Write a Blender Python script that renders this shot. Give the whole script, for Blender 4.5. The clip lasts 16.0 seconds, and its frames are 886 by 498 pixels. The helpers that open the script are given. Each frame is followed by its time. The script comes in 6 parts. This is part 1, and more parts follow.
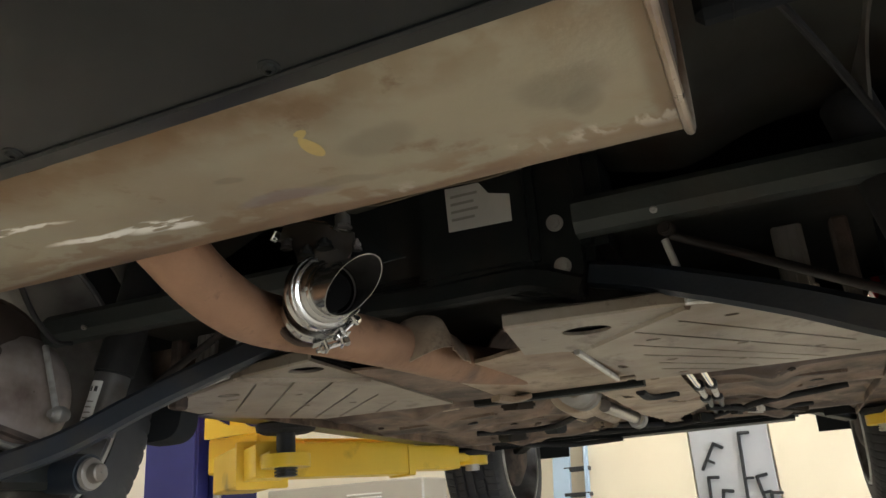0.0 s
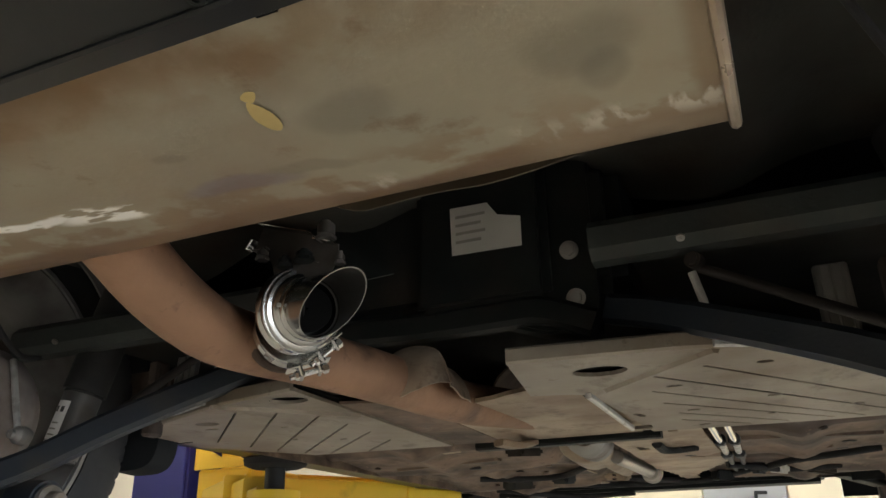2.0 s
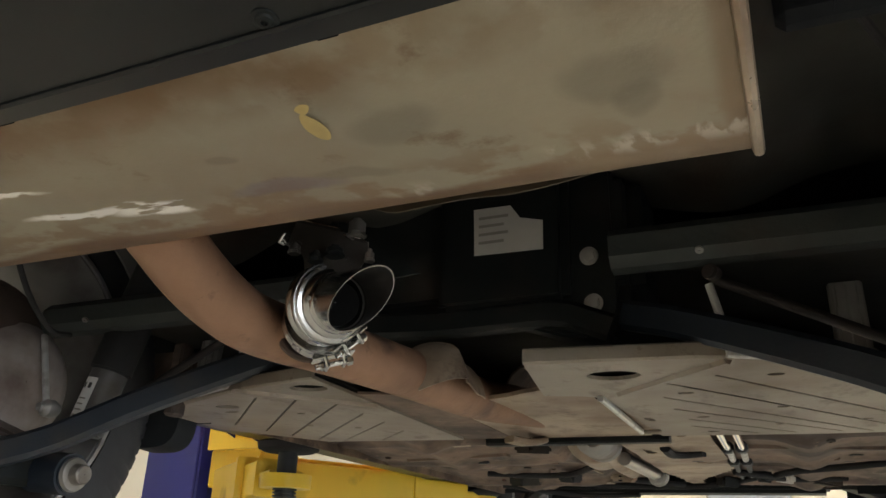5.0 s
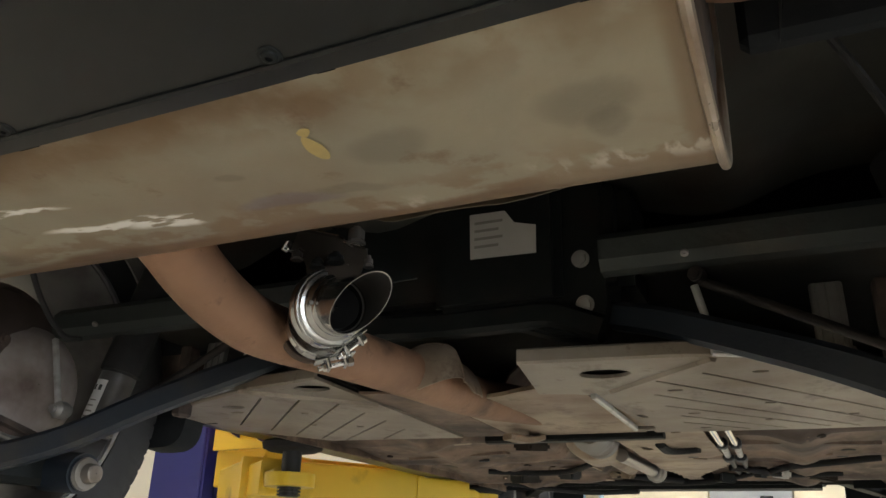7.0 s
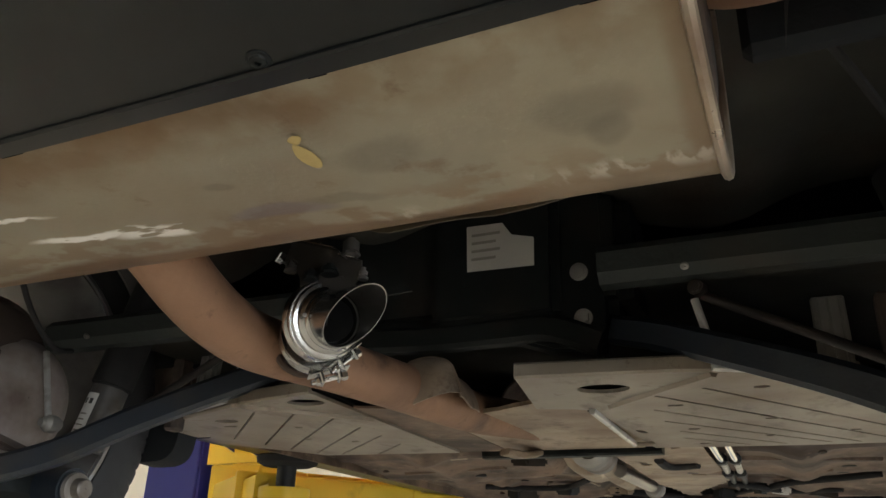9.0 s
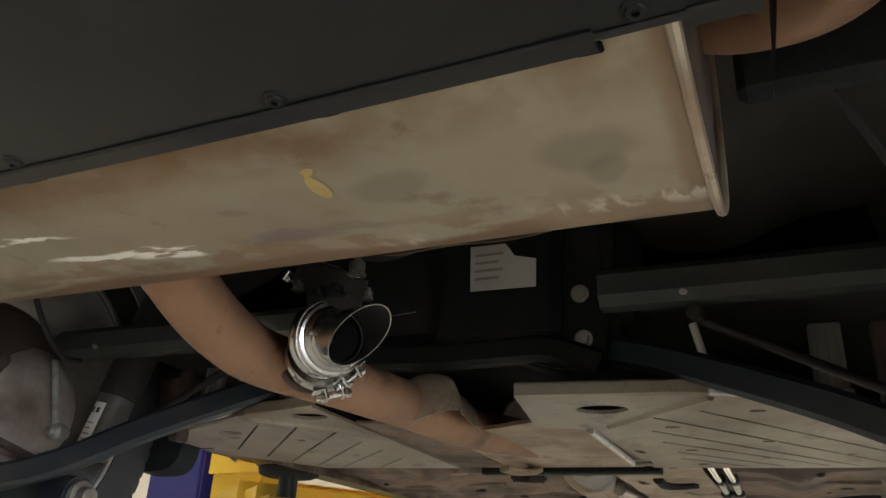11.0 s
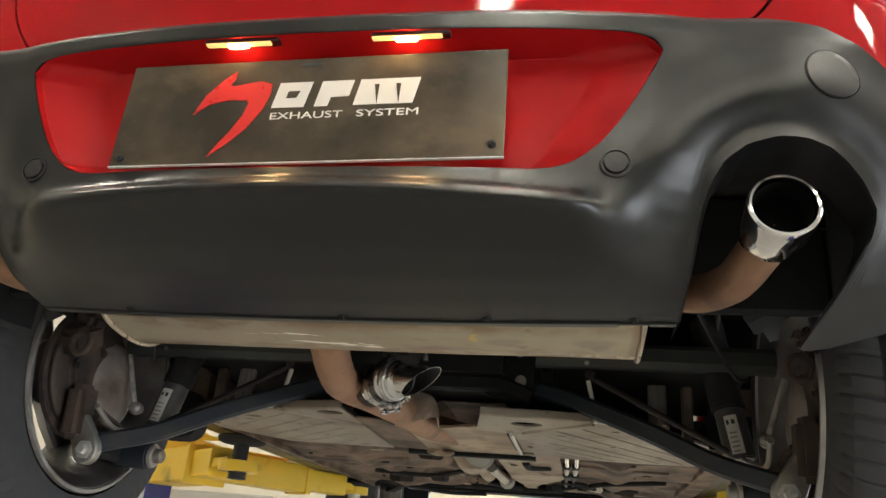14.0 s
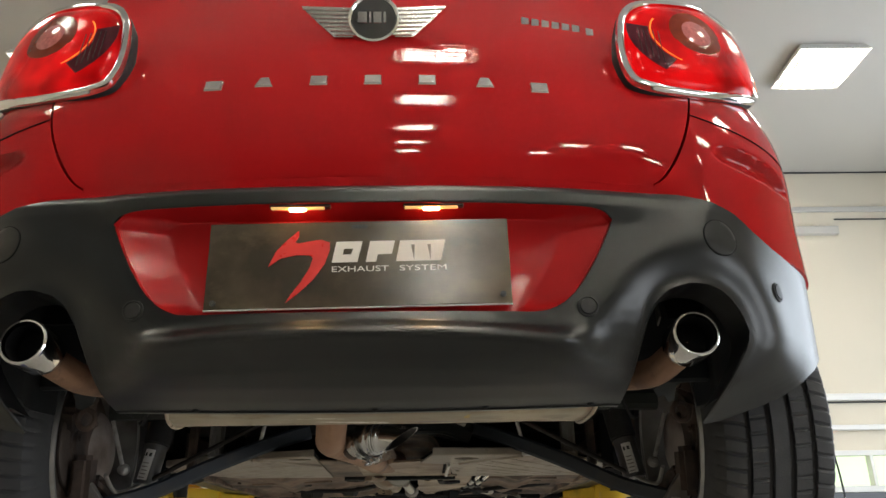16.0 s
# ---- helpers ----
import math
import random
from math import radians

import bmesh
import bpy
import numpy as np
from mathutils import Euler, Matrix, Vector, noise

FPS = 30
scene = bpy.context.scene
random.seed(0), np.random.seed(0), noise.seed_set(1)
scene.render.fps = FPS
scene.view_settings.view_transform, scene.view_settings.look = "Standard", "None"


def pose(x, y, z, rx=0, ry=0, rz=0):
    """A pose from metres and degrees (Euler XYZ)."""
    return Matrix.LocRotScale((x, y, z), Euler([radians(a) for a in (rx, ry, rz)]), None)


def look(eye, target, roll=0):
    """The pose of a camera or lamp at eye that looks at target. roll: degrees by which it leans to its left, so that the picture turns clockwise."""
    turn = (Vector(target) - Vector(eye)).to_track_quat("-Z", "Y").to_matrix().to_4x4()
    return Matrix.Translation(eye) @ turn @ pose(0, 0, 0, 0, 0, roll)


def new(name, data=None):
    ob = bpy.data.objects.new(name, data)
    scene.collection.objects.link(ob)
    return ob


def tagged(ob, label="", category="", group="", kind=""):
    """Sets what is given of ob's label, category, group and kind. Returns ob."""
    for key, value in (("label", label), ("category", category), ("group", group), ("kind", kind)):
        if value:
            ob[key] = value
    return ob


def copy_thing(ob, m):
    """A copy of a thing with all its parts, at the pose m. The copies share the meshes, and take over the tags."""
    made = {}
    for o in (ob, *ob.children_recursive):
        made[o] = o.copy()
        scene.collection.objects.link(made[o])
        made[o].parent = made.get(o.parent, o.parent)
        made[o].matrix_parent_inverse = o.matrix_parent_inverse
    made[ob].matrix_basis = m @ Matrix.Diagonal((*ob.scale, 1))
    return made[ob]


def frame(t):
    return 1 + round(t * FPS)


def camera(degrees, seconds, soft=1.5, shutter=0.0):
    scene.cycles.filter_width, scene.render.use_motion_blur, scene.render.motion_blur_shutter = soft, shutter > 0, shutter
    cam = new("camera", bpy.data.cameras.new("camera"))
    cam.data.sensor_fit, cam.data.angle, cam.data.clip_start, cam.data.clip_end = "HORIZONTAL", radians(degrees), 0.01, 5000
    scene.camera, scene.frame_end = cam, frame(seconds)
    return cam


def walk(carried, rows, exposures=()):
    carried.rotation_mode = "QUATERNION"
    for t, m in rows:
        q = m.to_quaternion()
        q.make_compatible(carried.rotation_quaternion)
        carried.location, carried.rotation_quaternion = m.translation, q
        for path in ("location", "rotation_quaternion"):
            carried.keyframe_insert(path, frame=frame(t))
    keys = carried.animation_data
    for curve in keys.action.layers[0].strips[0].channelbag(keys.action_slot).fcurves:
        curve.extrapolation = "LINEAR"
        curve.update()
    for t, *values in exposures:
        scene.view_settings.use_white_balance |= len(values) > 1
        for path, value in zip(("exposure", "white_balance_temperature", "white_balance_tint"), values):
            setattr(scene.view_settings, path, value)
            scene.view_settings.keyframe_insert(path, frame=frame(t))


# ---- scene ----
cam = camera(59.3, 16.0)
PATH = [
    (0, (0.426, -0.113, 1.486), (-0.287, 1.637, 2.142), -4.2),
    (0.5, (0.396, -0.056, 1.498), (-0.295, 1.678, 2.215), -3.7),
    (1, (0.383, -0.017, 1.505), (-0.277, 1.704, 2.283), -3.7),
    (1.5, (0.404, -0.01, 1.505), (-0.291, 1.696, 2.283), -2.2),
    (2, (0.405, -0.008, 1.501), (-0.333, 1.692, 2.253), -1.0),
    (2.5, (0.403, -0.006, 1.5), (-0.347, 1.694, 2.242), -0.5),
    (3, (0.404, -0.004, 1.5), (-0.353, 1.693, 2.24), -0.3),
    (3.5, (0.402, -0.008, 1.501), (-0.36, 1.687, 2.24), 0.2),
    (6, (0.419, -0.065, 1.494), (-0.362, 1.625, 2.225), 2.7),
    (6.5, (0.427, -0.074, 1.491), (-0.357, 1.615, 2.221), 2.1),
    (7, (0.429, -0.071, 1.491), (-0.352, 1.619, 2.224), 1.7),
    (7.5, (0.428, -0.065, 1.491), (-0.352, 1.622, 2.231), 1.8),
    (8, (0.428, -0.064, 1.494), (-0.347, 1.621, 2.244), 1.8),
    (8.5, (0.425, -0.058, 1.495), (-0.347, 1.624, 2.254), 1.8),
    (11, (0.435, -0.079, 1.498), (-0.344, 1.585, 2.288), 3.1),
    (11.5, (0.454, -0.117, 1.493), (-0.315, 1.542, 2.301), 4.6),
    (12, (0.446, -0.206, 1.478), (-0.28, 1.476, 2.28), 5.3),
    (12.5, (0.411, -0.336, 1.461), (-0.205, 1.393, 2.256), 5.2),
    (13, (0.379, -0.469, 1.439), (-0.144, 1.297, 2.218), 6.0),
    (13.5, (0.37, -0.599, 1.431), (-0.099, 1.193, 2.186), 6.3),
    (14, (0.341, -0.76, 1.433), (-0.037, 1.059, 2.174), 4.9),
    (14.5, (0.229, -0.871, 1.44), (0.027, 0.973, 2.188), 2.3),
    (15, (0.116, -0.982, 1.441), (0.092, 0.874, 2.184), 0.2),
    (15.5, (0.095, -1.077, 1.464), (0.146, 0.787, 2.187), -0.8),
    (16, (0.111, -1.176, 1.491), (0.148, 0.688, 2.214), -1.0),
]
walk(cam, [(t, look(eye, target, roll)) for t, eye, target, roll in PATH],
     exposures=[(0, 0.30), (1.5, 0.22), (8, 0.22), (11, 0.25), (12.5, 0.34), (13.1, 0.52), (13.6, 0.54), (14.0, 0.40), (14.5, 0.28), (15.2, -0.02), (16, -0.28)])

# ---- light of the workshop ----
world = bpy.data.worlds.new("workshop_air")
scene.world = world
world.use_nodes = True
world.node_tree.nodes["Background"].inputs[0].default_value = (0.9, 0.93, 1.0, 1)
world.node_tree.nodes["Background"].inputs[1].default_value = 0.15
door_sky = bpy.data.lights.new("door_daylight", "AREA")
door_sky.shape, door_sky.size, door_sky.size_y, door_sky.energy, door_sky.color = "RECTANGLE", 3.8, 3.0, 210, (0.82, 0.91, 1.0)
dl = new("door_daylight", door_sky)
dl.matrix_world = look((6.15, 3.3, 2.7), (0, 3.3, 2.7))
side_sky = bpy.data.lights.new("side_door_daylight", "AREA")
side_sky.shape, side_sky.size, side_sky.size_y, side_sky.energy, side_sky.color = "RECTANGLE", 3.4, 2.4, 190, (0.90, 0.95, 1.0)
sl = new("side_door_daylight", side_sky)
sl.matrix_world = look((6.15, -3.3, 1.35), (0, -3.3, 1.35))
scene.view_settings.exposure = 0.0


# ---- materials ----
def mat(name, color, rough=0.5, metal=0.0, var=0.15, scale=12.0, bump=0.0, bump_scale=60.0, second=None, second_at=0.55, second_scale=4.0,
        second_soft=0.12, coat=0.0, rough_var=0.1, stretch=(1, 1, 1), spec=0.5):
    m = bpy.data.materials.new(name)
    m.use_nodes = True
    nt = m.node_tree
    p = nt.nodes["Principled BSDF"]
    tc = nt.nodes.new("ShaderNodeTexCoord")
    mp = nt.nodes.new("ShaderNodeMapping")
    mp.inputs["Scale"].default_value = stretch
    nt.links.new(tc.outputs["Object"], mp.inputs[0])

    def noise_tex(sc, detail=5.0):
        n = nt.nodes.new("ShaderNodeTexNoise")
        n.inputs["Scale"].default_value = sc
        n.inputs["Detail"].default_value = detail
        nt.links.new(mp.outputs[0], n.inputs["Vector"])
        return n
    n1 = noise_tex(scale)
    ramp = nt.nodes.new("ShaderNodeMixRGB")
    ramp.inputs[1].default_value = tuple(c * (1 - var) for c in color) + (1,)
    ramp.inputs[2].default_value = tuple(min(1, c * (1 + var)) for c in color) + (1,)
    nt.links.new(n1.outputs[0], ramp.inputs[0])
    col = ramp.outputs[0]
    if second:
        n2 = noise_tex(second_scale, 7.0)
        r2 = nt.nodes.new("ShaderNodeMapRange")
        r2.inputs[1].default_value, r2.inputs[2].default_value = second_at - second_soft, second_at + second_soft
        nt.links.new(n2.outputs[0], r2.inputs[0])
        mx = nt.nodes.new("ShaderNodeMixRGB")
        nt.links.new(r2.outputs[0], mx.inputs[0])
        nt.links.new(col, mx.inputs[1])
        mx.inputs[2].default_value = tuple(second) + (1,)
        col = mx.outputs[0]
    nt.links.new(col, p.inputs["Base Color"])
    rr = nt.nodes.new("ShaderNodeMapRange")
    rr.inputs[3].default_value, rr.inputs[4].default_value = max(0.02, rough - rough_var), min(1, rough + rough_var)
    nt.links.new(noise_tex(scale * 2.3).outputs[0], rr.inputs[0])
    nt.links.new(rr.outputs[0], p.inputs["Roughness"])
    p.inputs["Metallic"].default_value = metal
    p.inputs["Specular IOR Level"].default_value = spec
    p.inputs["Coat Weight"].default_value = coat
    p.inputs["Coat Roughness"].default_value = 0.04
    if bump:
        bn = nt.nodes.new("ShaderNodeBump")
        bn.inputs["Strength"].default_value = bump
        bn.inputs["Distance"].default_value = 0.002
        nt.links.new(noise_tex(bump_scale).outputs[0], bn.inputs["Height"])
        nt.links.new(bn.outputs[0], p.inputs["Normal"])
    return m


def glow(name, color, strength):
    m = bpy.data.materials.new(name)
    m.use_nodes = True
    p = m.node_tree.nodes["Principled BSDF"]
    p.inputs["Base Color"].default_value = (*color, 1)
    p.inputs["Emission Color"].default_value = (*color, 1)
    p.inputs["Emission Strength"].default_value = strength
    return m


RED = mat("red_paint", (0.38, 0.009, 0.011), 0.4, 0.0, 0.02, 3, coat=0.55, rough_var=0.02, spec=0.0)
REDR = mat("red_recess_paint", (0.38, 0.009, 0.011), 0.42, 0.0, 0.02, 3, coat=0.22, rough_var=0.03, spec=0.1)
REDR.node_tree.nodes["Principled BSDF"].inputs["Coat Roughness"].default_value = 0.12
CLAD = mat("grey_bumper_plastic", (0.0062, 0.0074, 0.0078), 0.33, var=0.12, scale=5, rough_var=0.03, spec=0.43, bump=0.04, bump_scale=900)
CLADX = mat("black_plastic", (0.012, 0.012, 0.013), 0.5, var=0.2, scale=9, bump=0.1, bump_scale=300)
LINER = mat("felt_liner", (0.018, 0.020, 0.022), 0.9, var=0.3, scale=14, bump=0.3, bump_scale=260, spec=0.2)
ARCHM = mat("dusty_arch_panel", (0.13, 0.125, 0.115), 0.8, var=0.4, scale=12, bump=0.3, bump_scale=90, second=(0.05, 0.045, 0.04), second_at=0.55, second_scale=6, spec=0.2)
FLAPM = mat("grey_felt", (0.07, 0.075, 0.08), 0.9, var=0.3, scale=30, bump=0.4, bump_scale=260, spec=0.2)
UNDER = mat("underseal", (0.042, 0.042, 0.037), 0.75, var=0.4, scale=9, bump=0.3, bump_scale=120, second=(0.035, 0.022, 0.014), second_at=0.62, second_scale=5, spec=0.25)
SUBF = mat("black_chassis_paint", (0.0085, 0.0105, 0.0105), 0.5, var=0.25, scale=16, bump=0.15, bump_scale=180, second=(0.022, 0.019, 0.016), second_at=0.66, second_scale=9, spec=0.25)
ARM = mat("blue_black_arm_paint", (0.016, 0.022, 0.031), 0.40, var=0.2, scale=14, bump=0.15, bump_scale=200, second=(0.04, 0.037, 0.034), second_at=0.66, second_scale=12)
RUST = mat("rusty_casting", (0.105, 0.072, 0.056), 0.8, var=0.4, scale=30, bump=0.7, bump_scale=90, second=(0.026, 0.020, 0.018), second_at=0.50, second_scale=11)
ALU = mat("dull_aluminium", (0.36, 0.35, 0.33), 0.5, 0.6, 0.2, 25, bump=0.25, bump_scale=150, second=(0.2, 0.17, 0.14), second_at=0.6, second_scale=10)
BRIGHT = mat("bright_zinc", (0.60, 0.60, 0.58), 0.38, 0.45, 0.15, 40, second=(0.22, 0.19, 0.16), second_at=0.64, second_scale=30)
CHROME = mat("chrome", (0.78, 0.78, 0.78), 0.08, 1.0, 0.03, 10, rough_var=0.03)
POLISH = mat("polished_steel", (0.52, 0.52, 0.51), 0.19, 1.0, 0.10, 14, bump=0.09, bump_scale=60, rough_var=0.10, second=(0.26, 0.245, 0.23), second_at=0.66, second_scale=9)
TIPM = mat("brushed_outlet_steel", (0.36, 0.345, 0.33), 0.34, 0.9, 0.15, 20, rough_var=0.08)
BORE = mat("dark_steel_bore", (0.045, 0.043, 0.040), 0.42, 0.6, 0.3, 30)
# Black for sooty bores, dark joints and the painted shade behind slots
SOOT_SHADE = mat("soot_and_shade_black", (0.005, 0.005, 0.005), 0.8, 0.0, 0.3, 20, spec=0.1)
PIPE = mat("heat_tinted_pipe", (0.315, 0.178, 0.108), 0.6, 0.3, 0.25, 18, bump=0.3, bump_scale=140, second=(0.13, 0.075, 0.05), second_at=0.58, second_scale=9, second_soft=0.14)
def stain_or_sheen(m, rgb, scale, lo, hi, amount=0.7, stretch=(1, 1, 1)):
    """Lays a further film of its own shape over a material: dirt, or the plate's painted reflections."""
    nt = m.node_tree
    p = nt.nodes["Principled BSDF"]
    base = p.inputs["Base Color"].links[0].from_socket
    tc, mp = nt.nodes.new("ShaderNodeTexCoord"), nt.nodes.new("ShaderNodeMapping")
    mp.inputs["Scale"].default_value = stretch
    nt.links.new(tc.outputs["Object"], mp.inputs[0])
    n, r, x = nt.nodes.new("ShaderNodeTexNoise"), nt.nodes.new("ShaderNodeMapRange"), nt.nodes.new("ShaderNodeMixRGB")
    n.inputs["Scale"].default_value, n.inputs["Detail"].default_value, n.inputs["Roughness"].default_value = scale, 9.0, 0.68
    nt.links.new(mp.outputs[0], n.inputs["Vector"])
    r.inputs[1].default_value, r.inputs[2].default_value, r.inputs[4].default_value = lo, hi, amount
    nt.links.new(n.outputs[0], r.inputs[0])
    nt.links.new(r.outputs[0], x.inputs[0])
    nt.links.new(base, x.inputs[1])
    x.inputs[2].default_value = (*rgb, 1)
    nt.links.new(x.outputs[0], p.inputs["Base Color"])
    return m


OLIVE = mat("dull_olive_shield", (0.10, 0.080, 0.048), 0.6, 0.2, 0.3, 9, bump=0.2, bump_scale=90, second=(0.06, 0.045, 0.03), second_at=0.55, second_scale=6)
SHIELD = mat("grey_shield", (0.34, 0.305, 0.26), 0.5, 0.35, 0.22, 8, bump=0.2, bump_scale=90, second=(0.20, 0.155, 0.115), second_at=0.56, second_scale=5, second_soft=0.16)
CONEM = mat("pale_stained_cover", (0.38, 0.335, 0.31), 0.55, 0.2, 0.35, 12, bump=0.3, bump_scale=90, second=(0.12, 0.08, 0.064), second_at=0.57, second_scale=9, second_soft=0.14)
MEMB = mat("dark_cross_member_paint", (0.040, 0.046, 0.043), 0.6, var=0.3, scale=14, bump=0.3, bump_scale=120, second=(0.045, 0.038, 0.030), second_at=0.62, second_scale=8, spec=0.3)
PANS = mat("dusty_floor_pan", (0.21, 0.145, 0.105), 0.6, 0.1, 0.55, 11, bump=0.6, bump_scale=45, second=(0.050, 0.031, 0.022), second_at=0.50, second_scale=8, second_soft=0.10)
TANSH = mat("tan_heat_shield", (0.44, 0.36, 0.27), 0.5, 0.4, 0.2, 10, bump=0.35, bump_scale=40, second=(0.2, 0.13, 0.085), second_at=0.56, second_scale=6, second_soft=0.15)
def burn_and_shade(m, at, r, rgb, amount):
    """A dark mark round one point of a part: burnt steel and painted shade."""
    nt = m.node_tree
    p = nt.nodes["Principled BSDF"]
    base = p.inputs["Base Color"].links[0].from_socket
    tc, d, n, a, r_, x = (nt.nodes.new(t) for t in ("ShaderNodeTexCoord", "ShaderNodeVectorMath", "ShaderNodeTexNoise", "ShaderNodeMath", "ShaderNodeMapRange", "ShaderNodeMixRGB"))
    d.operation, a.operation = "DISTANCE", "MULTIPLY_ADD"
    d.inputs[1].default_value = at
    nt.links.new(tc.outputs["Object"], d.inputs[0])
    nt.links.new(tc.outputs["Object"], n.inputs["Vector"])
    n.inputs["Scale"].default_value, n.inputs["Detail"].default_value = 45.0, 8.0
    nt.links.new(n.outputs[0], a.inputs[0])
    a.inputs[1].default_value = r * 1.2
    nt.links.new(d.outputs["Value"], a.inputs[2])
    r_.inputs[1].default_value, r_.inputs[2].default_value, r_.inputs[3].default_value, r_.inputs[4].default_value = r * 1.05, r * 1.75, amount, 0.0
    nt.links.new(a.outputs[0], r_.inputs[0])
    nt.links.new(r_.outputs[0], x.inputs[0])
    nt.links.new(base, x.inputs[1])
    x.inputs[2].default_value = (*rgb, 1)
    nt.links.new(x.outputs[0], p.inputs["Base Color"])


stain_or_sheen(SHIELD, (0.12, 0.085, 0.06), 48, 0.60, 0.68, 0.5)
stain_or_sheen(PANS, (0.07, 0.045, 0.03), 55, 0.56, 0.66, 0.6)
stain_or_sheen(TANSH, (0.20, 0.13, 0.085), 60, 0.56, 0.66, 0.5)
# Burnt steel by the outlet, with the pipe's upper-side shade painted in
burn_and_shade(PIPE, (-0.075, 0.610, 1.752), 0.026, (0.030, 0.017, 0.012), 0.9)
burn_and_shade(PIPE, (-0.060, 0.690, 1.752), 0.028, (0.050, 0.030, 0.022), 0.85)
burn_and_shade(PIPE, (-0.045, 0.780, 1.752), 0.026, (0.075, 0.045, 0.032), 0.8)
stain_or_sheen(SHIELD, (0.085, 0.062, 0.045), 14, 0.56, 0.68, 0.6, (1, 0.5, 1))
stain_or_sheen(PANS, (0.30, 0.21, 0.15), 22, 0.58, 0.66, 0.55)
stain_or_sheen(TANSH, (0.12, 0.075, 0.05), 16, 0.54, 0.66, 0.7)
stain_or_sheen(PIPE, (0.10, 0.055, 0.038), 26, 0.58, 0.68, 0.6)
stain_or_sheen(PIPE, (0.43, 0.255, 0.155), 7, 0.52, 0.66, 0.45)
TYRE = mat("tyre_rubber", (0.033, 0.034, 0.037), 0.7, var=0.25, scale=20, bump=0.2, bump_scale=300, rough_var=0.12)
RIM = mat("alloy_rim", (0.42, 0.42, 0.42), 0.4, 0.85, 0.2, 18, second=(0.16, 0.14, 0.12), second_at=0.6, second_scale=8)
RIMD = mat("dusty_rim_barrel", (0.19, 0.185, 0.18), 0.5, 0.5, 0.35, 12, second=(0.05, 0.042, 0.038), second_at=0.5, second_scale=7)
LABEL = mat("label_paper", (0.47, 0.455, 0.42), 0.7, var=0.08, scale=30)
LABELW = mat("white_printed_label", (0.72, 0.71, 0.69), 0.6, var=0.06, scale=30)
DAMPM = mat("dark_damper_steel", (0.13, 0.13, 0.135), 0.45, 0.4, 0.2, 20, bump=0.1, second=(0.07, 0.06, 0.05), second_at=0.6, second_scale=10)
INK = mat("label_ink", (0.05, 0.05, 0.05), 0.7, var=0.1, scale=30)
FADED = mat("faded_label_ink", (0.26, 0.245, 0.22), 0.7, var=0.1, scale=30)
YPAINT = mat("yellow_lift_paint", (0.88, 0.60, 0.05), 0.38, var=0.08, scale=6, bump=0.12, bump_scale=70, second=(0.40, 0.25, 0.03), second_at=0.68, second_scale=7, second_soft=0.08)
BPAINT = mat("blue_lift_paint", (0.018, 0.022, 0.17), 0.42, var=0.12, scale=4, bump=0.08, bump_scale=60)
RUBBER = mat("black_rubber", (0.014, 0.014, 0.015), 0.8, var=0.25, scale=30, bump=0.3, bump_scale=160)
WALLC = mat("cream_wall_paint", (0.74, 0.685, 0.57), 0.85, var=0.03, scale=1.2, bump=0.05, bump_scale=40)
CEILC = mat("grey_ceiling_paint", (0.58, 0.57, 0.54), 0.9, var=0.03, scale=1.0)
FLOORC = mat("workshop_floor_paint", (0.43, 0.41, 0.375), 0.45, var=0.06, scale=2, second=(0.37, 0.35, 0.325), second_at=0.58, second_scale=1.4, second_soft=0.1, bump=0.05)
CABG = mat("grey_cabinet_steel", (0.42, 0.40, 0.36), 0.4, 0.2, 0.05, 4)
BOARDC = mat("tool_board_grey", (0.42, 0.44, 0.47), 0.6, var=0.05, scale=4)
CREAM = mat("cream_board", (0.86, 0.78, 0.60), 0.7, var=0.05, scale=2)
STEPC = mat("pale_blue_steel", (0.38, 0.52, 0.68), 0.5, var=0.06, scale=6)
DARKST = mat("dark_steel", (0.03, 0.033, 0.036), 0.5, 0.3, 0.2, 20)
ENDWALL = mat("dark_unseen_wall", (0.10, 0.09, 0.08), 0.6, 0.2, 0.1, 3)
WHITEM = mat("white_enamel", (0.8, 0.8, 0.78), 0.4, var=0.02, scale=5)
# Brown mottle stands in for the smoky reflections on the glossy plate
BOARDP = mat("plate_with_painted_reflections", (0.040, 0.032, 0.023), 0.17, var=0.5, scale=7, second=(0.105, 0.078, 0.050), second_at=0.55, second_scale=7, second_soft=0.15, rough_var=0.05)
BOARDP = stain_or_sheen(BOARDP, (0.150, 0.112, 0.066), 6, 0.50, 0.66, 0.45, (1, 1, 1.6))
REDMARK = mat("red_print", (0.62, 0.028, 0.024), 0.3, var=0.04, scale=20)
WHITEP = mat("cream_print", (0.78, 0.74, 0.68), 0.35, var=0.04, scale=20)
EDGEP = mat("acrylic_edge", (0.6, 0.6, 0.58), 0.3, var=0.04, scale=20)
GLASSD = mat("dark_window_glass", (0.01, 0.011, 0.012), 0.05, var=0.1, scale=3)
YMARK = mat("yellow_crayon", (0.54, 0.41, 0.16), 0.7, var=0.15, scale=60, second=(0.45, 0.34, 0.14), second_at=0.55, second_scale=60)
DRED = mat("dark_red_lens", (0.075, 0.010, 0.018), 0.12, var=0.3, scale=60, coat=0.1, spec=0.2)
AMBER = mat("amber_lens", (0.20, 0.022, 0.006), 0.15, var=0.3, scale=60, coat=0.15, spec=0.2)
LENSGLOW = glow("lit_red_lens", (1.0, 0.004, 0.006), 0.5)
LENSGLOW.node_tree.nodes["Principled BSDF"].inputs["Base Color"].default_value = (0.12, 0.001, 0.0015, 1)
LENSGLOW.node_tree.nodes["Principled BSDF"].inputs["Roughness"].default_value = 0.08
